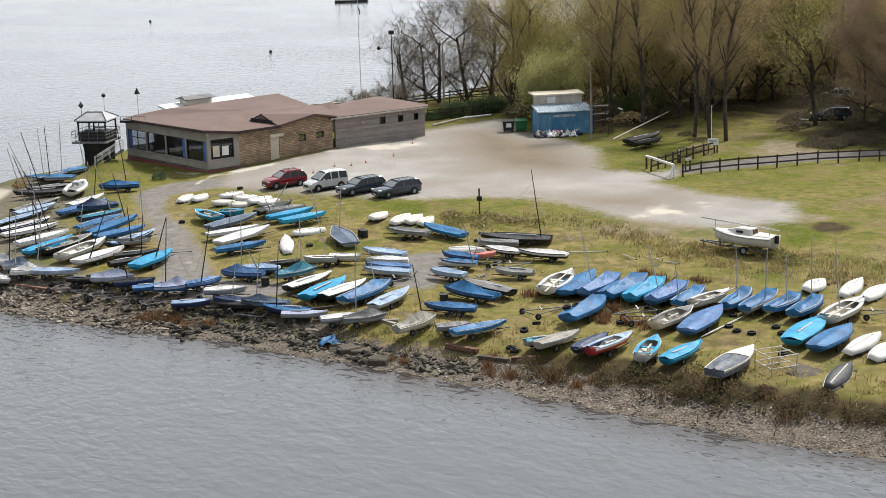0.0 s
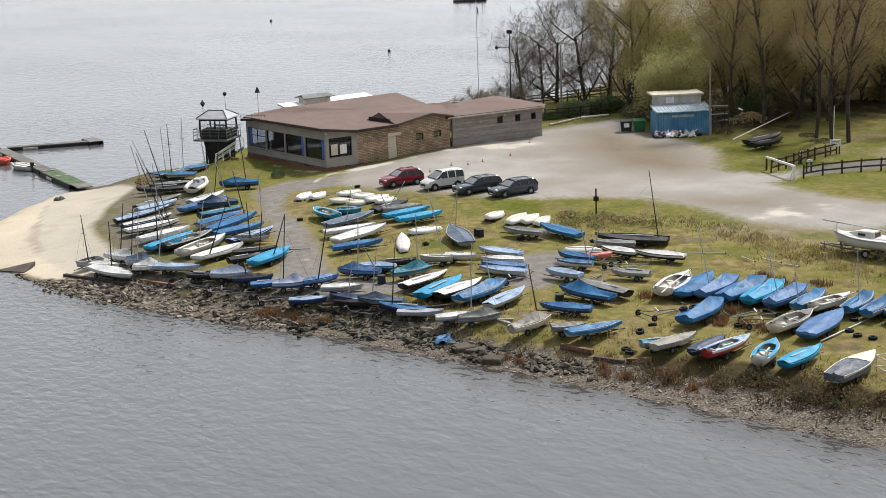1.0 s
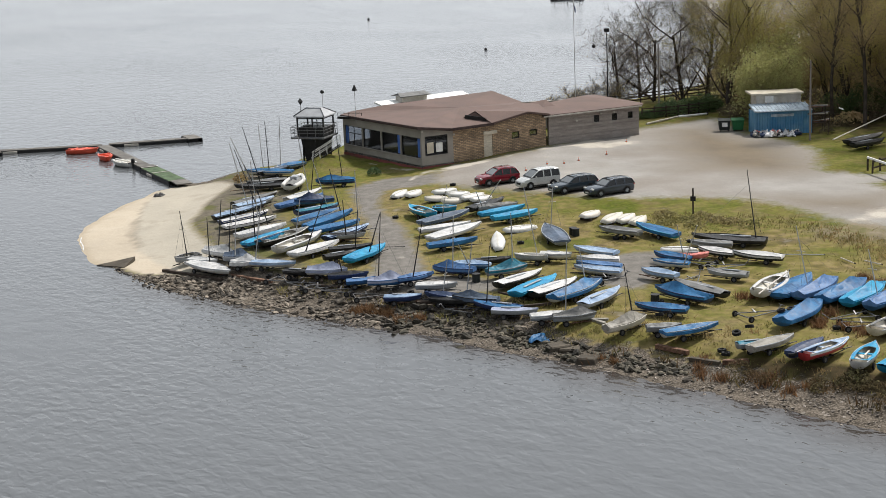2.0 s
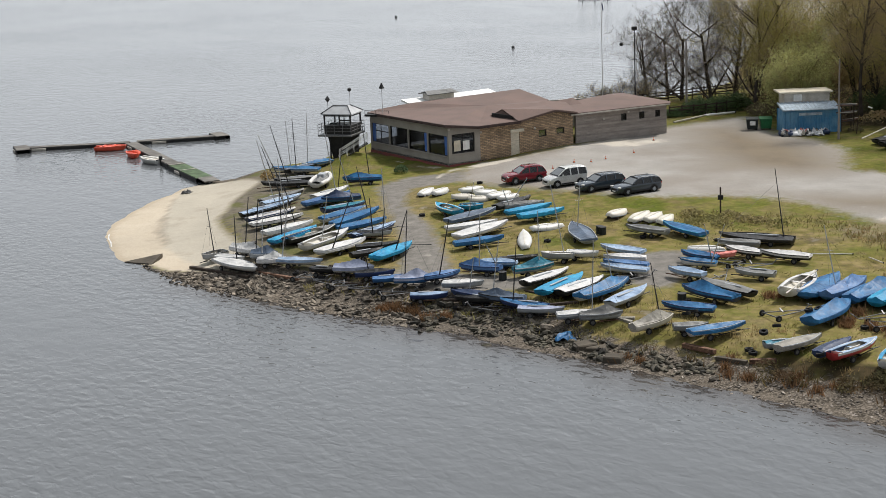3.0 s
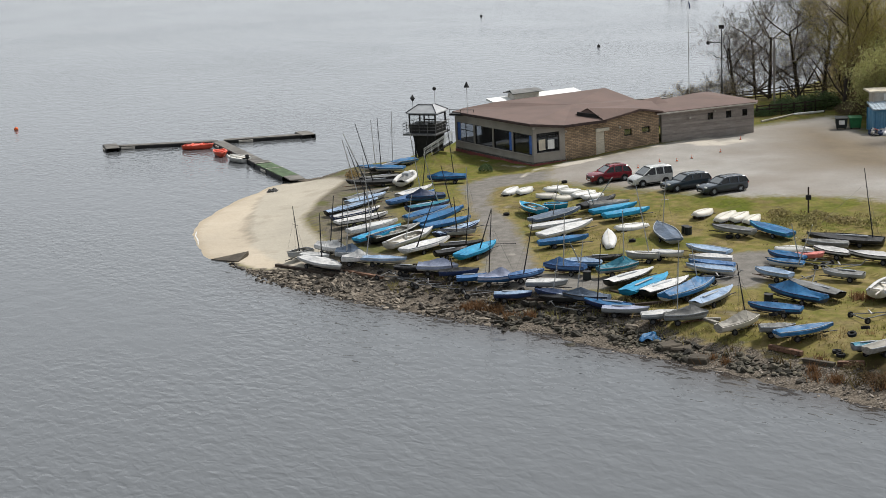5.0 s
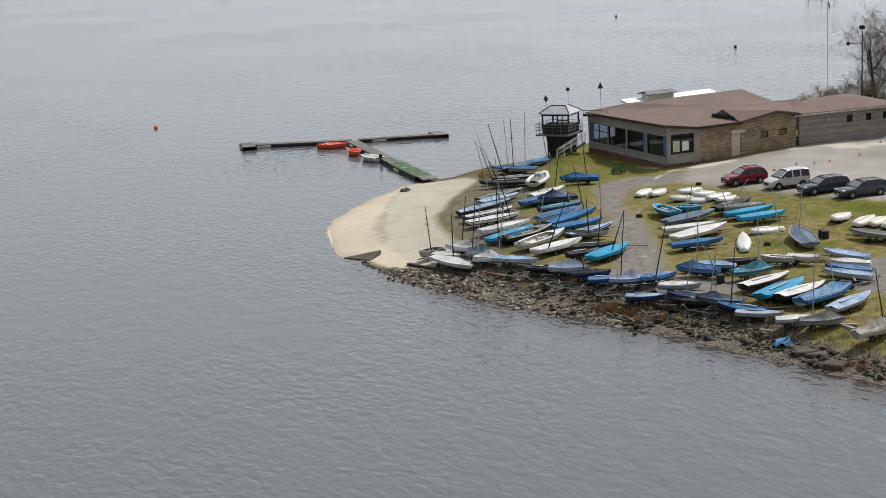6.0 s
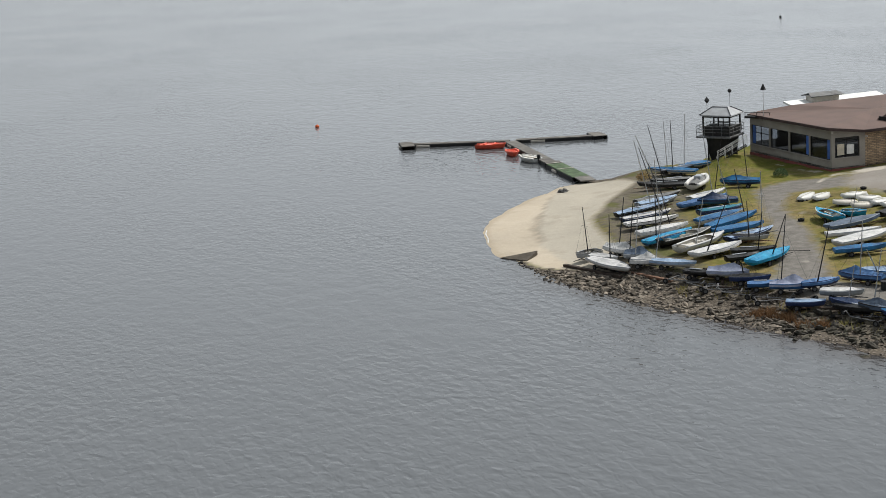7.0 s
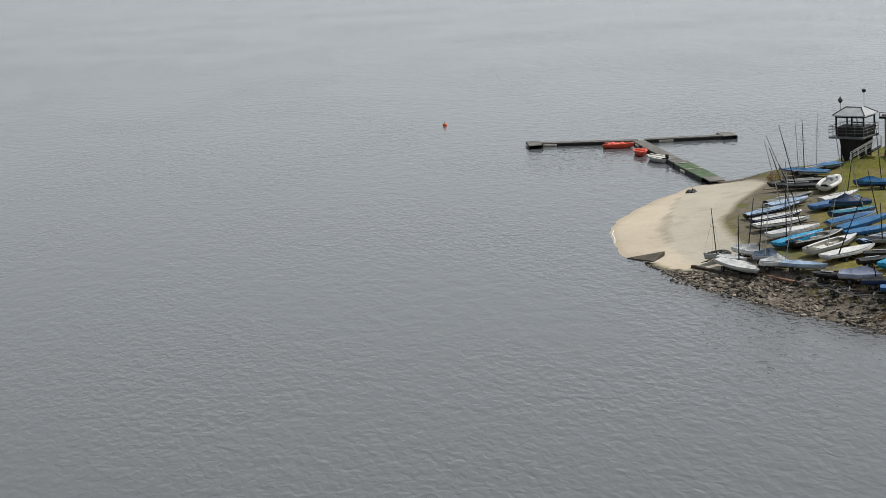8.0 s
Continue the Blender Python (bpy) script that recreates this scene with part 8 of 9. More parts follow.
def cone(x, y):
    c = thing("traffic_cone", pose(x, y, on_ground(x, y)) @ Matrix.Diagonal((0.48, 0.48, 0.45, 1)), "orange traffic cone with a white band on gravel", "traffic cone", "cones on the car park")
    bm = bmesh.new()
    box(bm, -0.22, -0.22, 0, 0.22, 0.22, 0.05, 0.01)
    part("base", bm, BLACK_PAINT, c)
    bm = bmesh.new()
    bmesh.ops.create_cone(bm, segments=14, radius1=0.17, radius2=0.04, depth=0.6, cap_ends=True, matrix=Matrix.Translation((0, 0, 0.35)))
    part("body", bm, ORANGE, c)
    bm = bmesh.new()
    bmesh.ops.create_cone(bm, segments=14, radius1=0.128, radius2=0.09, depth=0.16, cap_ends=True, matrix=Matrix.Translation((0, 0, 0.38)))
    part("band", bm, WHITE_PAINT, c)


cone(-9.45, 137.20)
cone(-7.95, 137.34)
cone(-6.71, 138.71)
cone(-4.29, 141.82)
cone(-2.61, 148.80)
cone(-11.13, 134.29)


def yard_lamp(x, y):
    p = thing("yard_lamp", pose(x, y, on_ground(x, y), 0, 4, 0), "thin leaning post with a small white lamp head by the wood", "lamp post")
    bm = bmesh.new()
    tube(bm, (0, 0, -0.3), (0, 0, 2.7), 0.05, 0.04, 8)
    part("post", bm, FENCE_WOOD, p)
    bm = bmesh.new()
    box(bm, -0.02, -0.1, 2.66, 0.42, 0.1, 2.78, 0.02, pose(0, 0, 0, 0, 18, 0))
    part("lamp_head", bm, WHITE_PAINT, p)


yard_lamp(16.5, 150.8)


def scrap_rack(x, y, turn):
    r = thing("scrap_rack", pose(x, y, on_ground(x, y), 0, 0, turn), "dark steel rack of odd timber and pipes beside the container", "rack")
    for sx in (-0.6, 0.6):
        for sy in (-0.4, 0.4):
            bm = bmesh.new()
            box(bm, sx - 0.05, sy - 0.05, -0.1, sx + 0.05, sy + 0.05, 2.5)
            part("upright", bm, FENCE_WOOD, r)
    for z in (0.9, 1.7, 2.4):
        bm = bmesh.new()
        box(bm, -0.7, -0.5, z, 0.7, 0.5, z + 0.06)
        part("shelf", bm, FENCE_WOOD, r)
    pick = random.Random(71)
    for k in range(11):
        z = (0.98, 1.78, 2.48)[k % 3]
        a, b = Vector((pick.uniform(-1.1, -0.6), pick.uniform(-0.45, 0.4), z + pick.uniform(0, 0.12))), Vector((pick.uniform(0.6, 1.3), pick.uniform(-0.45, 0.4), z + pick.uniform(0, 0.2)))
        bm = bmesh.new()
        beam(bm, a, b, pick.uniform(0.06, 0.16), pick.uniform(0.05, 0.1))
        part("offcut", bm, (OLD_WHITE, GALV, RUST, FENCE_WOOD)[k % 4], r)


scrap_rack(15.7, 152.6, 12)


# ---- rubbish before the container ----
def sack(x, y, s, material, seed, label):
    b = thing("rubbish_sack", pose(x, y, on_ground(x, y), 0, 0, seed * 50), label, "rubbish sack", "rubbish before the container")
    bm = bmesh.new()
    bmesh.ops.create_icosphere(bm, subdivisions=2, radius=0.5)
    for v in bm.verts:
        v.co *= 1 + 0.6 * noise.noise(v.co * 2.6 + Vector((seed, 0, 0)))
        v.co = Vector((v.co.x * s, v.co.y * s * 0.8, max(0, (v.co.z + 0.42) * s * 0.55)))
    part("bag", bm, material, b, smooth=True)
    bm = bmesh.new()
    tube(bm, (0, 0, s * 0.35), (0.05, 0.02, s * 0.6), 0.05 * s, 0.1 * s)
    part("tied_neck", bm, material, b)


def crumpled_heap(x, y, w, k):
    """A crumpled sheet of plastic thrown on top of the sacks."""
    c = thing("plastic_sheet", pose(x, y, on_ground(x, y) + 0.12, 0, 0, k * 41), ("crumpled white plastic sheeting on the rubbish heap", "faded red plastic sheeting on the rubbish heap")[k % 4 == 3], "plastic sheet", "rubbish before the container")
    bm = bmesh.new()
    bmesh.ops.create_grid(bm, x_segments=8, y_segments=7, size=w / 2)
    for v in bm.verts:
        q = max(0, 1 - (v.co.length / (w * 0.6)) ** 2)
        v.co.z = 0.5 * q * (0.7 + 0.9 * noise.noise(v.co * 4 + Vector((k, 0, 0)))) + 0.12 * noise.noise(v.co * 9)
    bmesh.ops.solidify(bm, geom=list(bm.faces), thickness=0.02)
    part("sheet", bm, HULL_CORAL if k % 4 == 3 else WHITE_BAG, c)


rnd = random.Random(9)
x0, y0 = 9.59, 150.24
x1, y1 = 13.6, 150.45
for k in range(44):
    t = rnd.random()
    m, lab = rnd.choice(((WHITE_BAG, "white plastic sack of rubbish on the ground"), (WHITE_BAG, "white plastic sack of rubbish on the ground"), (COVER_BLACK, "black plastic sack of rubbish on the ground"), (COVER_NAVY, "dark plastic sack of rubbish on the ground"), (COVER_SAND, "sand-coloured sack of rubbish on the ground")))
    if k % 3 == 0:
        crumpled_heap(x0 + (x1 - x0) * t, y0 + (y1 - y0) * t + 0.25, rnd.uniform(0.5, 0.8), k)
    sack(x0 + (x1 - x0) * t + rnd.uniform(-0.2, 0.2), y0 + (y1 - y0) * t + rnd.uniform(-0.5, 0.6), rnd.uniform(0.5, 1.0), m, k * 1.3, lab)


# ---- loose tyres, trolleys, spars and planks in the boat park ----
BIG_TYRE = mesh_of(ring_mesh(0.25, 0.13, 0.17, 16), RUBBER, "tyre_ring")


def tyre(x, y, up=0.0, tilt=90):
    t = new("loose_tyre", BIG_TYRE)
    t.matrix_world = pose(x, y, on_ground(x, y) + 0.1 + up, tilt, 0, (x * 37) % 180)
    tagged(t, "old black rubber tyre lying in the boat park", "tyre", "loose tyres")


def spar(x, y, X, Y, r, material, label, z0=0.12, z1=0.12):
    a, b = Vector((x, y, on_ground(x, y) + z0)), Vector((X, Y, on_ground(X, Y) + z1))
    s = thing("spar", Matrix.Translation(a), label, "spar", "spars lying in the grass")
    bm = bmesh.new()
    tube(bm, (0, 0, 0), b - a, r, r * 0.7, 7)
    body = part("tube", bm, material, s)
    bm = bmesh.new()
    tube(bm, (b - a) * 0.985, (b - a) * 1.01, r * 1.25, r * 1.25, 7)
    part("end_fitting", bm, DARK_ALLOY, s)


def empty_trolley(x, y, turn, L, label):
    t = thing("empty_trolley", pose(x, y, on_ground(x, y), 0, 0, turn), label, "boat trolley", "empty trolleys")
    w = 0.6
    for s in (-1, 1):
        bm = bmesh.new()
        tube(bm, (-L * 0.3, s * w, 0.28), (L * 0.5, 0.04 * s, 0.2), 0.035, sides=6)
        part("side_tube", bm, GALV, t)
    bm = bmesh.new()
    tube(bm, (-L * 0.3, -w - 0.2, 0.25), (-L * 0.3, w + 0.2, 0.25), 0.035, sides=6)
    part("axle", bm, GALV, t)
    bm = bmesh.new()
    sweep(bm, [(0, -w * 0.6, 0.45), (0, 0, 0.3), (0, w * 0.6, 0.45)], 0.08, 0.05)
    part("cradle", bm, GALV, t)
    bm = bmesh.new()
    tube(bm, (L * 0.5, 0, 0.2), (L * 0.62, 0, 0.5), 0.03)
    tube(bm, (L * 0.62, -0.25, 0.5), (L * 0.62, 0.25, 0.5), 0.025)
    part("handle", bm, GALV, t)
    for s in (-1, 1):
        wheel = new("wheel", TYRE)
        wheel.parent = t
        wheel.matrix_local = pose(-L * 0.3, s * (w + 0.2), 0.2)
        rim = new("rim", RIM)
        rim.parent = wheel
    return t


for x, y in ((16.06, 84.90), (16.34, 84.01), (18.61, 84.37), (18.70, 83.21), (3.58, 83.34), (3.77, 82.92), (16.68, 86.98), (17.06, 83.47), (-9.51, 108.48), (-5.96, 112.23), (-21.25, 124.67), (-20.10, 117.85), (-2.74, 109.11), (2.46, 107.59), (10.11, 86.64), (14.03, 85.23), (-16.87, 128.64), (-5.94, 111.90), (0.28, 92.67), (17.93, 79.55), (-7.09, 87.63), (-15.28, 125.01), (9.37, 88.23)):
    tyre(x, y)
for x, y in ((7.68, 87.95), (7.10, 87.70), (0.22, 87.28), (0.65, 87.70), (4.38, 83.64), (5.14, 84.60), (7.15, 80.41)):
    tyre(x, y, 0.75, 75)
empty_trolley(5.78, 89.19, 33, 3.0, "empty galvanised trolley standing on rough grass")
empty_trolley(4.48, 100.04, 20, 2.8, "empty rusty trolley among the dinghies")
empty_trolley(2.83, 101.06, 140, 2.8, "empty rusty trolley among the dinghies")
empty_trolley(11.50, 86.74, 10, 3.4, "empty trolley beside a covered dinghy")
empty_trolley(11.38, 88.34, 200, 3.2, "empty trolley beside a covered dinghy")
empty_trolley(2.33, 96.94, 70, 2.6, "empty trolley on worn tarmac")
empty_trolley(-3.14, 97.84, 30, 2.6, "empty trolley behind a white dinghy")
for x, y, turn in ((-22.3, 98.6, 10), (-20.6, 97.6, 170), (-25.2, 100.6, -20), (-23.6, 99.4, 150), (-18.6, 96.4, 20), (-11.8, 92.6, 160), (-16.2, 95.6, 0)):
    empty_trolley(x, y, turn, 2.6, "empty dark steel trolley on the rocky bank")
empty_trolley(24.47, 85.77, 10, 2.6, "empty trolley beyond the white prams")
spar(12.06, 101.79, 12.79, 100.37, 0.045, OLD_WHITE, "pale spar lying in straw grass")
spar(13.46, 100.91, 14.44, 99.86, 0.045, OLD_WHITE, "pale spar lying in straw grass")
spar(14.60, 99.42, 15.40, 98.82, 0.045, OLD_WHITE, "pale spar lying in straw grass")
spar(14.16, 83.10, 17.81, 87.25, 0.05, ALLOY, "alloy mast lying on the ground beside a dinghy")
spar(7.91, 103.20, 11.14, 102.74, 0.045, ALLOY, "alloy mast lying on the grass")
spar(6.05, 91.0, 8.25, 95.9, 0.05, OLD_WHITE, "pale boom laid over a white dinghy", 0.9, 0.95)
spar(21.2, 83.1, 24.1, 86.6, 0.05, OLD_WHITE, "pale boom laid over a white dinghy", 0.9, 0.95)
spar(14.5, 87.4, 17.4, 89.9, 0.05, OLD_WHITE, "pale boom laid over a small dinghy", 0.7, 0.9)
spar(16.33, 145.09, 23.62, 158.24, 0.07, OLD_WHITE, "pale mast laid over the old boats", 0.4, 1.0)
spar(-0.71, 159.49, 3.22, 165.17, 0.12, OLD_WHITE, "long pale mast on the grass by the hedge")
spar(2.59, 164.05, 5.66, 165.91, 0.14, WHITE_PAINT, "long white mast on the grass by the hedge")
spar(-19.68, 108.11, -17.86, 108.06, 0.03, DARK_ALLOY, "dark spar across the tarmac path")


def plank(x, y, X, Y, w, h, material, label, category="plank"):
    a, b = Vector((x, y, on_ground(x, y) + h / 2)), Vector((X, Y, on_ground(X, Y) + h / 2))
    p = thing("plank", Matrix.Translation(a), label, category, "timbers along the bank")
    bm = bmesh.new()
    beam(bm, (0, 0, 0), b - a, w, h)
    bmesh.ops.bevel(bm, geom=list(bm.edges), offset=0.015, segments=1, affect="EDGES")
    part("board", bm, material, p)


plank(0.02, 84.86, 1.75, 83.59, 0.3, 0.25, RUST, "rusty brown sleeper edging the bank")
plank(1.82, 82.93, 3.41, 81.99, 0.3, 0.22, SLAB_STONE, "pale kerb stone edging the bank")
plank(3.57, 82.04, 4.95, 81.70, 0.3, 0.25, RUST, "rusty brown sleeper edging the bank")
plank(-5.02, 90.46, -2.94, 88.48, 0.25, 0.15, COVER_SAND, "weathered timber lying by a trailer")
plank(-4.48, 89.41, -2.78, 89.06, 0.25, 0.15, COVER_SAND, "weathered timber lying by a trailer")
plank(-30.85, 104.13, -25.85, 100.71, 0.3, 0.2, RUST, "rotten brown timber edging the slipway bank")
plank(-35.41, 106.38, -29.99, 102.49, 0.3, 0.2, FENCE_WOOD, "rotten brown timber edging the slipway bank")


def slab_stone(x, y, turn, w, d, h, label):
    s = thing("stone_slab", pose(x, y, on_ground(x, y) - 0.1, 3, -2, turn), label, "stone", "slabs along the bank")
    bm = bmesh.new()
    box(bm, -w / 2, -d / 2, 0, w / 2, d / 2, h, 0.06)
    for v in bm.verts:
        v.co += Vector((noise.noise(v.co * 1.3), noise.noise(v.co * 1.1 + Vector((5, 0, 0))), 0)) * 0.18
    part("slab", bm, SLAB_STONE, s)


slab_stone(-3.77, 84.13, -20, 1.2, 0.8, 0.45, "big flat-topped brown boulder at the water's edge")
slab_stone(-4.87, 86.01, -10, 1.2, 0.6, 0.3, "flat brown stone slab on the bank")
slab_stone(-5.54, 86.43, 20, 1.4, 0.9, 0.4, "flat brown stone slab on the bank")
for k, (x, y) in enumerate(((17.89, 76.71), (18.23, 76.29), (18.60, 75.88), (18.30, 77.59), (18.65, 77.08), (18.99, 76.67))):
    slab_stone(x, y, 25 + 3 * k, 0.85, 0.6, 0.16, "pale concrete paving slab sunk in grass")


def boat_rack(x, y, turn):
    r = thing("boat_rack", pose(x, y, on_ground(x, y), 0, 0, turn), "pale tubular metal boat rack standing empty", "rack")
    for sx in (-0.75, 0.75):
        for sy in (-0.8, 0.8):
            bm = bmesh.new()
            tube(bm, (sx, sy, 0), (sx, sy, 1.0), 0.035)
            part("leg", bm, OLD_WHITE, r)
        for z in (0.35, 0.95):
            bm = bmesh.new()
            tube(bm, (sx, -0.85, z), (sx, 0.85, z), 0.03)
            part("rail", bm, OLD_WHITE, r)
    for sy in (-0.8, 0.0, 0.8):
        for z in (0.37, 0.97):
            bm = bmesh.new()
            tube(bm, (-0.85, sy, z), (0.85, sy, z), 0.03)
            part("crossbar", bm, OLD_WHITE, r)


boat_rack(17.08, 77.27, 20)


def crumpled_sheet(x, y, w, material, label, high=0.4):
    c = thing("tarpaulin", pose(x, y, on_ground(x, y)), label, "tarpaulin")
    bm = bmesh.new()
    bmesh.ops.create_grid(bm, x_segments=10, y_segments=8, size=w / 2)
    for v in bm.verts:
        k = max(0, 1 - (v.co.length / (w * 0.62)) ** 2)
        v.co.z = 0.05 + high * k * (0.6 + 0.9 * noise.noise(v.co * 3)) + 0.1 * noise.noise(v.co * 7)
    bmesh.ops.solidify(bm, geom=list(bm.faces), thickness=0.02)
    part("sheet", bm, material, c)


crumpled_sheet(-6.76, 87.80, 1.25, COVER_BLUE, "crumpled blue tarpaulin on the bank")
crumpled_sheet(-45.12, 136.09, 0.9, BLACK_PAINT, "black weed and rope heap on the slipway", 0.3)


for k in range(12):
    q = (k + 0.5) / 12
    crumpled_sheet(x0 + (x1 - x0) * q + 0.3 * math.sin(k * 5), y0 + (y1 - y0) * q + 0.5 * math.cos(k * 3), 0.55 + 0.35 * abs(math.sin(k * 2)), (WHITE_BAG, BLACK_PAINT, COVER_SAND)[k % 3], ("crumpled white plastic", "crumpled black plastic", "sand-coloured plastic")[k % 3] + " sheet on the rubbish pile", 0.55)


def drum(x, y, material, label):
    d = thing("plastic_drum", pose(x, y, on_ground(x, y)), label, "drum", "dark drums and boxes")
    bm = bmesh.new()
    tube(bm, (0, 0, 0), (0, 0, 0.5), 0.28, 0.26, 12)
    part("body", bm, material, d)
    bm = bmesh.new()
    tube(bm, (0, 0, 0.5), (0, 0, 0.55), 0.29, 0.29, 12)
    part("lid", bm, BLACK_PAINT, d)


for x, y in ((-5.68, 110.54), (-5.90, 110.91), (-0.03, 92.72), (-11.65, 98.60)):
    drum(x, y, DARK_BIN, "dark plastic drum standing between dinghies")


# ---- slipway details ----
bm = bmesh.new()
slab(bm, [(-41.5, 109.2, 0.06), (-38.75, 110.0, 0.5), (-39.0, 108.2, 0.12)], 0.3)
tagged(part("slipway_edge_wall", bm, SLAB_STONE), "dark brown stone edge of the slipway at the waterline", "edge", kind="structure")


FOAM = mat("white_lapping_foam", (0.7, 0.7, 0.69), 0.7, vary=0.3, scale=3.0, other=(0.35, 0.35, 0.34))
bm = bmesh.new()
sweep(bm, [Vector((x - 0.15 + 0.12 * math.sin(k * 2.3), y, 0.012)) for k, (x, y) in enumerate([(-44.3, 114.4), (-45.0, 116.0), (-45.6, 117.6), (-46.3, 119.2)])], 0.09, 0.03)
tagged(part("foam_line", bm, FOAM), "thin white line of foam lapping at the foot of the slipway", "foam", kind="structure")


# ---- planting: hedge, brambles, lawn shrubs ----
def leaf_heap(name, label, category, spots, size, material, seed, per=140, leaf=0.14, kind=""):
    """A clump of many small leaves round the spots (x, y, radius, height)."""
    rnd = random.Random(seed)
    verts, faces = [], []
    for x, y, r, h in spots:
        z = on_ground(x, y)
        for _ in range(per):
            a, q = rnd.uniform(0, 2 * math.pi), r * math.sqrt(rnd.random())
            top = h * (1 - (q / r) ** 2 * 0.6)
            c = Vector((x + q * math.cos(a), y + q * math.sin(a), z + top * rnd.random() ** 0.5))
            u = Vector((rnd.uniform(-1, 1), rnd.uniform(-1, 1), rnd.uniform(-0.6, 0.6))).normalized()
            v = u.orthogonal().normalized()
            s = leaf * rnd.uniform(0.6, 1.5)
            b = len(verts)
            verts += [c - u * s, c + v * s * 0.6, c + u * s, c - v * s * 0.6]
            faces.append((b, b + 1, b + 2, b + 3))
    me = bpy.data.meshes.new(name)
    me.from_pydata(verts, [], faces)
    me.materials.append(material)
    return tagged(new(name, me), label, category, kind=kind)


rnd = random.Random(61)
hx0, hy0 = -1.19, 163.63
hx1, hy1 = 6.67, 168.29
leaf_heap("hedge", "dark ivy-covered hedge along the timber fence", "hedge", [(hx0 + (hx1 - hx0) * k / 26 + rnd.uniform(-0.3, 0.3), hy0 + (hy1 - hy0) * k / 26 + rnd.uniform(-0.2, 0.8), 0.9, rnd.uniform(1.2, 2.3) if k > 5 else 0.9) for k in range(27)], 1, IVY, 3, 620, 0.075)
leaf_heap("shrub", "small dark green shrub on the lawn", "shrub", [(*(-25.18, 137.37), 0.65, 0.8)], 1, IVY, 4, 1100, 0.05)
leaf_heap("shrub", "small brown shrub at the water's edge", "shrub", [(*(-37.78, 137.65), 0.7, 0.8)], 1, DEAD_GRASS, 5, 300, 0.1)
brush, tallbrush = [], []
for k in range(620):
    x, y = rnd.uniform(8, 60), rnd.uniform(150, 212)
    if (25 < x < 38 and y < 172) or (x < 44 and y < 158) or (y < 156 and x < 22) or (x < 15 and y < 160):
        continue
    (tallbrush if y > 176 or rnd.random() < 0.2 else brush).append((x, y, rnd.uniform(0.9, 2.0), rnd.uniform(0.9, 2.4) if y < 176 else rnd.uniform(2.5, 6.0)))
for k in range(90):
    x, y = rnd.uniform(34.5, 56), rnd.uniform(138.5, 158)
    brush.append((x, y, rnd.uniform(0.7, 1.4), rnd.uniform(0.3, 0.8) if x < 42 else rnd.uniform(0.7, 2.0)))
leaf_heap("undergrowth", "brown brambles and undergrowth beneath the wood", "undergrowth", brush, 1, BRAMBLE, 6, 420, 0.085, "stuff")
leaf_heap("thicket", "dense budding brown thicket deep in the wood", "undergrowth", tallbrush, 1, BUDS_BROWN, 16, 220, 0.2, "stuff")
near = [(*p, rnd.uniform(0.6, 1.3), rnd.uniform(0.3, 1.0)) for p in ((16.53, 151.70), (18.04, 155.13), (19.90, 158.64), (21.59, 158.28), (23.27, 154.02), (23.79, 148.41), (24.54, 144.80), (30.68, 160.35), (33.77, 149.22), (36.08, 144.18), (37.18, 142.28), (39.10, 143.57), (40.15, 141.69), (35.40, 155.28), (32.60, 164.17), (34.46, 161.60), (8.09, 172.03), (9.20, 169.50), (8.47, 167.45), (16.50, 159.38))]
leaf_heap("brambles", "low brown brambles at the edge of the wood", "undergrowth", near, 1, BRAMBLE, 7, 520, 0.055, "stuff")
mound = [(x + rnd.uniform(-0.6, 0.6), y + rnd.uniform(-0.5, 0.5), 0.8, rnd.uniform(0.35, 0.7)) for x, y in ((0.33, 114.76), (1.38, 113.99), (2.42, 113.38), (3.69, 113.43), (4.94, 113.18), (6.14, 112.29), (7.09, 110.84), (0.73, 113.02), (3.21, 111.96), (20.26, 99.50), (21.45, 99.87), (22.37, 98.98), (22.88, 97.95))]
leaf_heap("weeds", "clumps of rank weeds on the low grass bank", "weeds", mound, 1, LIVE_GRASS, 8, 170, 0.1, "stuff")

# far parked cars glimpsed through the trees
car(43.51, 169.31, 160, CAR_SILVER, "suv", "pale car parked in the far wood clearing")
car(39.46, 155.58, 175, CAR_BLUE, "estate", "dark car parked behind the trees")
crumpled_sheet(36.48, 156.23, 1.6, WHITE_BAG, "crumpled white sheeting lying in the clearing")
bank_brush = []
for x, y, q in scatter(6400, STRAND, 91, lambda x, y: band(2.3, 5.2)(x, y) & (x > 2) & (line_distance(x, y, FRONT) < 2.9 + 2.0 * np.clip((x - 5) / 8, 0, 1))):
    bank_brush.append((x, y, 0.6 * q, 0.6 * q))
leaf_heap("bank_scrub", "dark brown heather and scrub on the bank above the shingle", "scrub", bank_brush, 1, BANK_BRUSH, 17, 190, 0.065, "stuff")

# ---- clutter along the top of the rock bank ----
def timber(x, y, turn, L, up):
    t = thing("timber", pose(x, y, on_ground(x, y) + up, 0, 0, turn), "dark weathered baulk of timber lying on the bank", "timber", "timbers on the bank")
    bm = bmesh.new()
    box(bm, -L / 2, -0.09, -0.04, L / 2, 0.09, 0.13, 0.02)
    part("baulk", bm, FENCE_WOOD, t)
    bm = bmesh.new()
    tube(bm, (L * 0.4, 0, 0.1), (L * 0.4, 0, 0.16), 0.04, sides=6)
    part("bolt", bm, RUST, t)


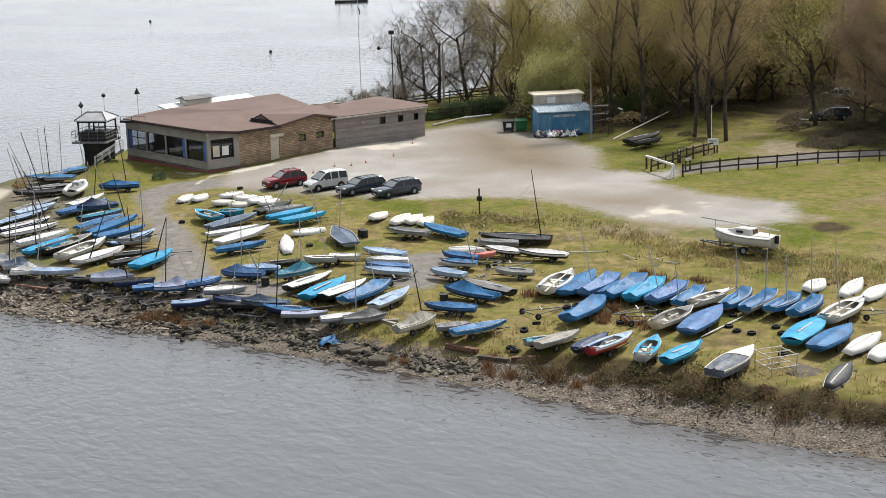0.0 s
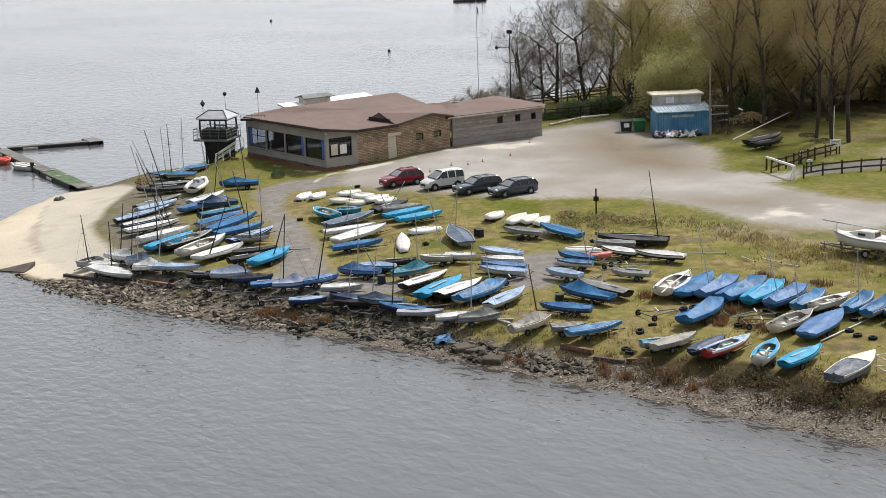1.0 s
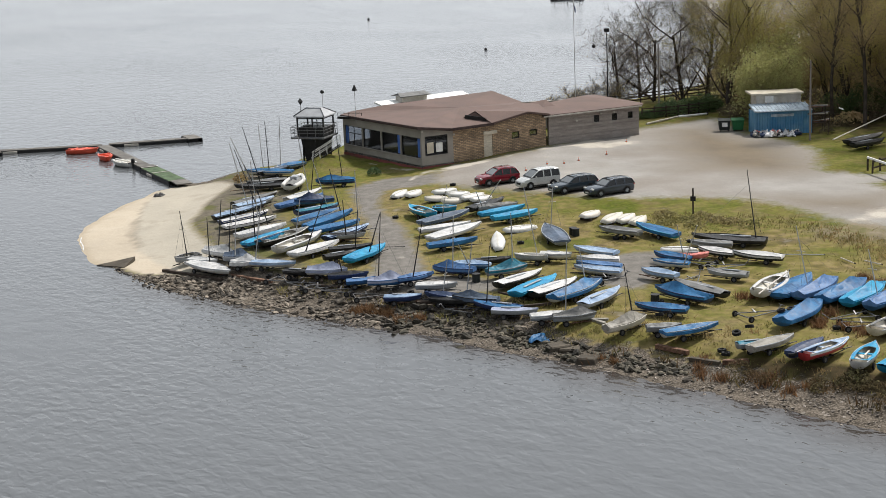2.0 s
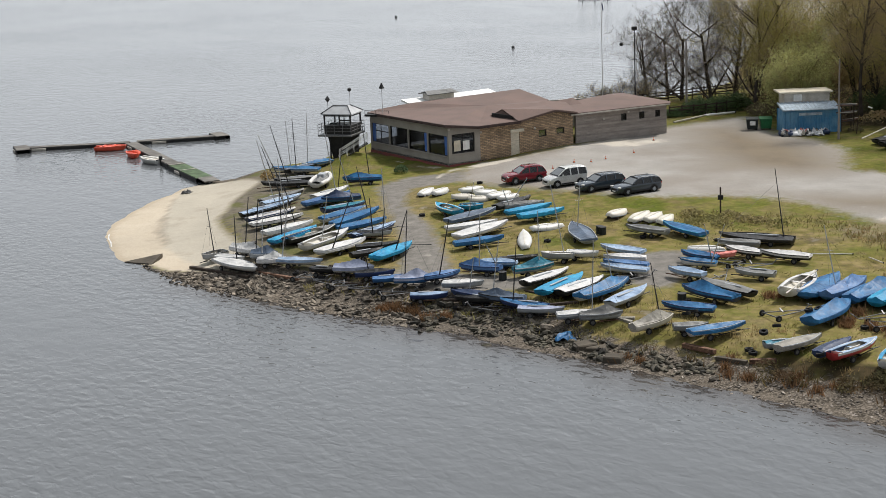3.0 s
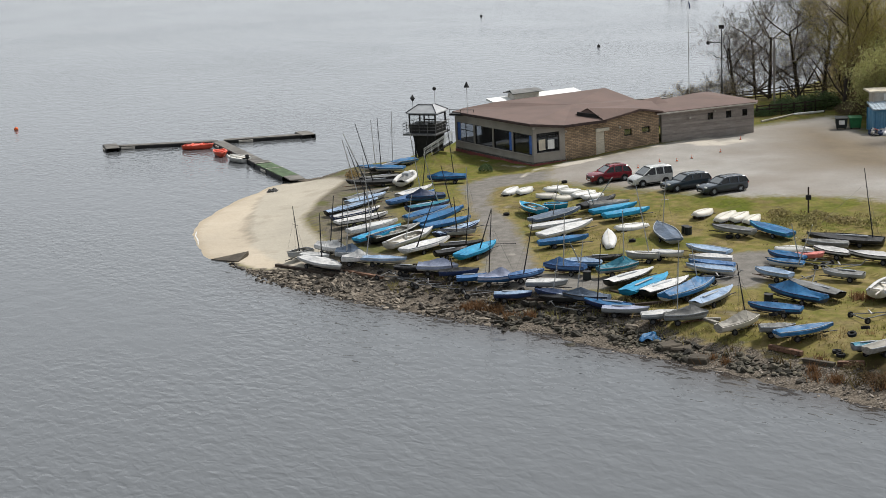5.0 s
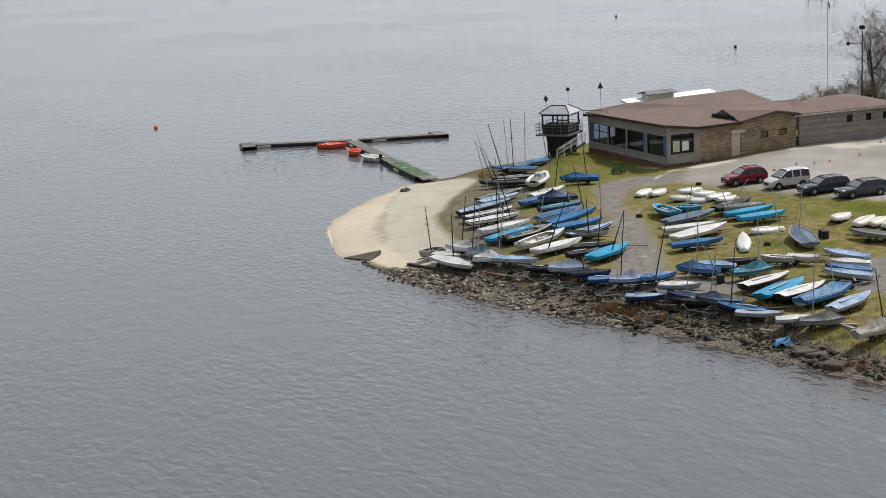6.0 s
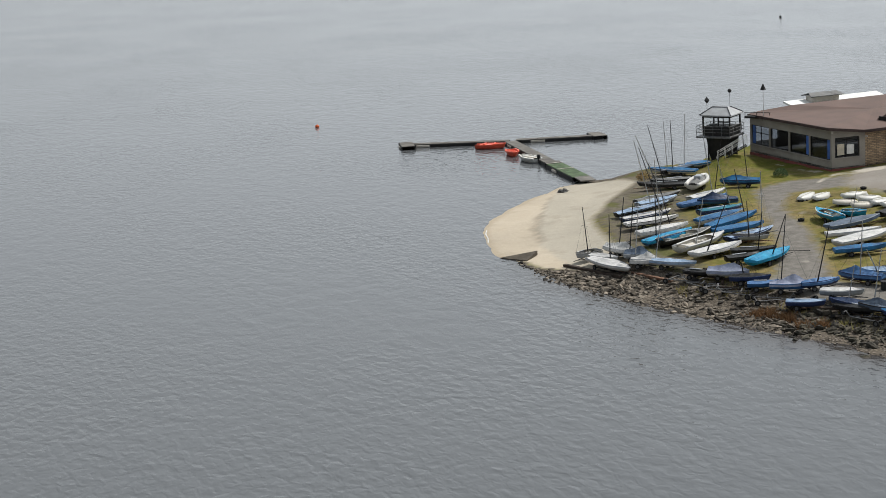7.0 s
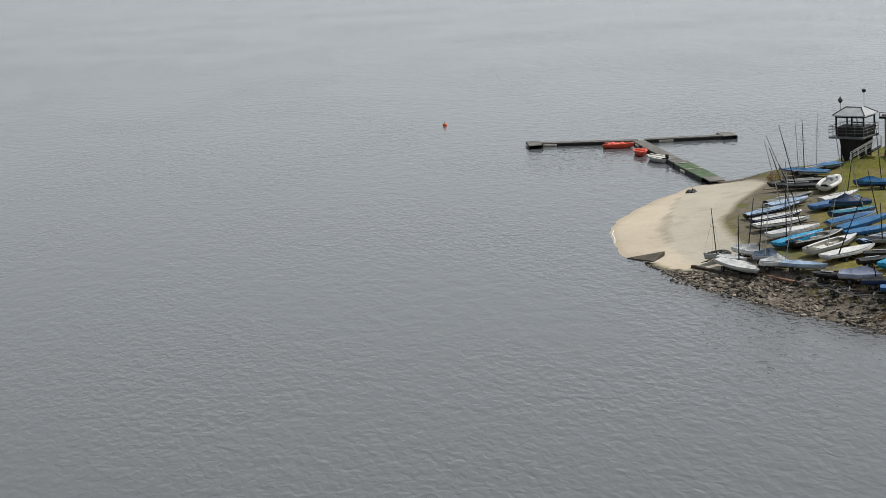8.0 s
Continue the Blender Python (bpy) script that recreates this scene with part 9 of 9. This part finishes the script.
rnd = random.Random(123)
for k, (x, y, q) in enumerate(scatter(2600, STRAND, 57, lambda x, y: band(3.6, 7.0)(x, y) & (x < -7) & (x > -33))[:56]):
    timber(x, y, rnd.gauss(-25, 30), rnd.uniform(1.0, 3.2), rnd.uniform(0.0, 0.1))
for x, y in ((-21.73, 98.11), (-16.73, 95.07), (-16.77, 97.07), (-26.36, 101.66), (-20.24, 98.33), (-15.65, 96.11), (-14.03, 93.48), (-12.36, 92.53), (-24.23, 100.29)):
    tyre(x, y, 0.1, 70)
tufts("russet_rushes", "rusty brown clumps of dead rushes between the rocks", "rushes", RUSSET, [(x + rnd.gauss(0, 0.3), y + rnd.gauss(0, 0.3), rnd.uniform(0.8, 1.3)) for x, y in ((-18.93, 94.86), (-18.64, 94.85), (-18.33, 94.70), (-17.51, 94.23), (-17.21, 94.15), (-16.87, 94.00), (2.27, 80.94), (3.31, 80.19), (6.04, 79.91), (7.43, 78.64), (-15.82, 92.82), (-14.45, 92.32), (-2.87, 84.15), (2.17, 82.29), (5.29, 93.3), (6.12, 93.8), (9.21, 87.6), (9.72, 89.27), (11.35, 86.18), (9.5, 88.4), (11.0, 86.8), (15.57, 90.81), (16.2, 90.6), (13.68, 95.71), (15.41, 94.78), (12.65, 96.92)) for k in range(2)], 70, 0.42, 0.3)
tufts("bank_weeds", "olive weeds and grass on the rock bank", "weeds", LIVE_GRASS, scatter(4200, STRAND, 59, lambda x, y: band(2.4, 6.5)(x, y) & (x < 0)), 22, 0.22, 0.34)
leaf_heap("evergreen_thicket", "dark evergreen thicket in the shade of the wood", "undergrowth", [(*p, rnd.uniform(1.2, 2.0), rnd.uniform(2.0, 4.5)) for p in ((18.24, 161.86), (19.20, 162.48), (20.24, 162.25), (21.22, 162.04), (22.20, 161.82), (23.35, 162.40), (20.18, 165.68), (21.95, 165.28))], 1, IVY, 27, 1400, 0.075, "stuff")
plant(FORKED[0], 37.17, 152.21, 15, (1.0, 1.0), "dark leaning forked tree at the clearing", group="tall trees by the lane")
edge_scrub = [(x + rnd.uniform(-0.8, 0.8), y + rnd.uniform(-0.3, 1.5), rnd.uniform(0.7, 1.3), rnd.uniform(0.3, 0.9)) for x, y in ((34.29, 138.96), (35.17, 140.06), (35.76, 139.95), (36.51, 140.45), (37.10, 140.33), (37.68, 140.22), (38.44, 140.72), (39.03, 140.60), (39.78, 141.10), (40.37, 140.98), (41.14, 141.49), (36.35, 143.12), (37.76, 143.50), (39.10, 143.57), (40.52, 143.96), (41.80, 144.74)) for k in range(2)]
leaf_heap("edge_scrub", "dense mauve-brown scrub at the edge of the wood behind the lane", "undergrowth", edge_scrub, 1, BRAMBLE, 37, 900, 0.055, "stuff")
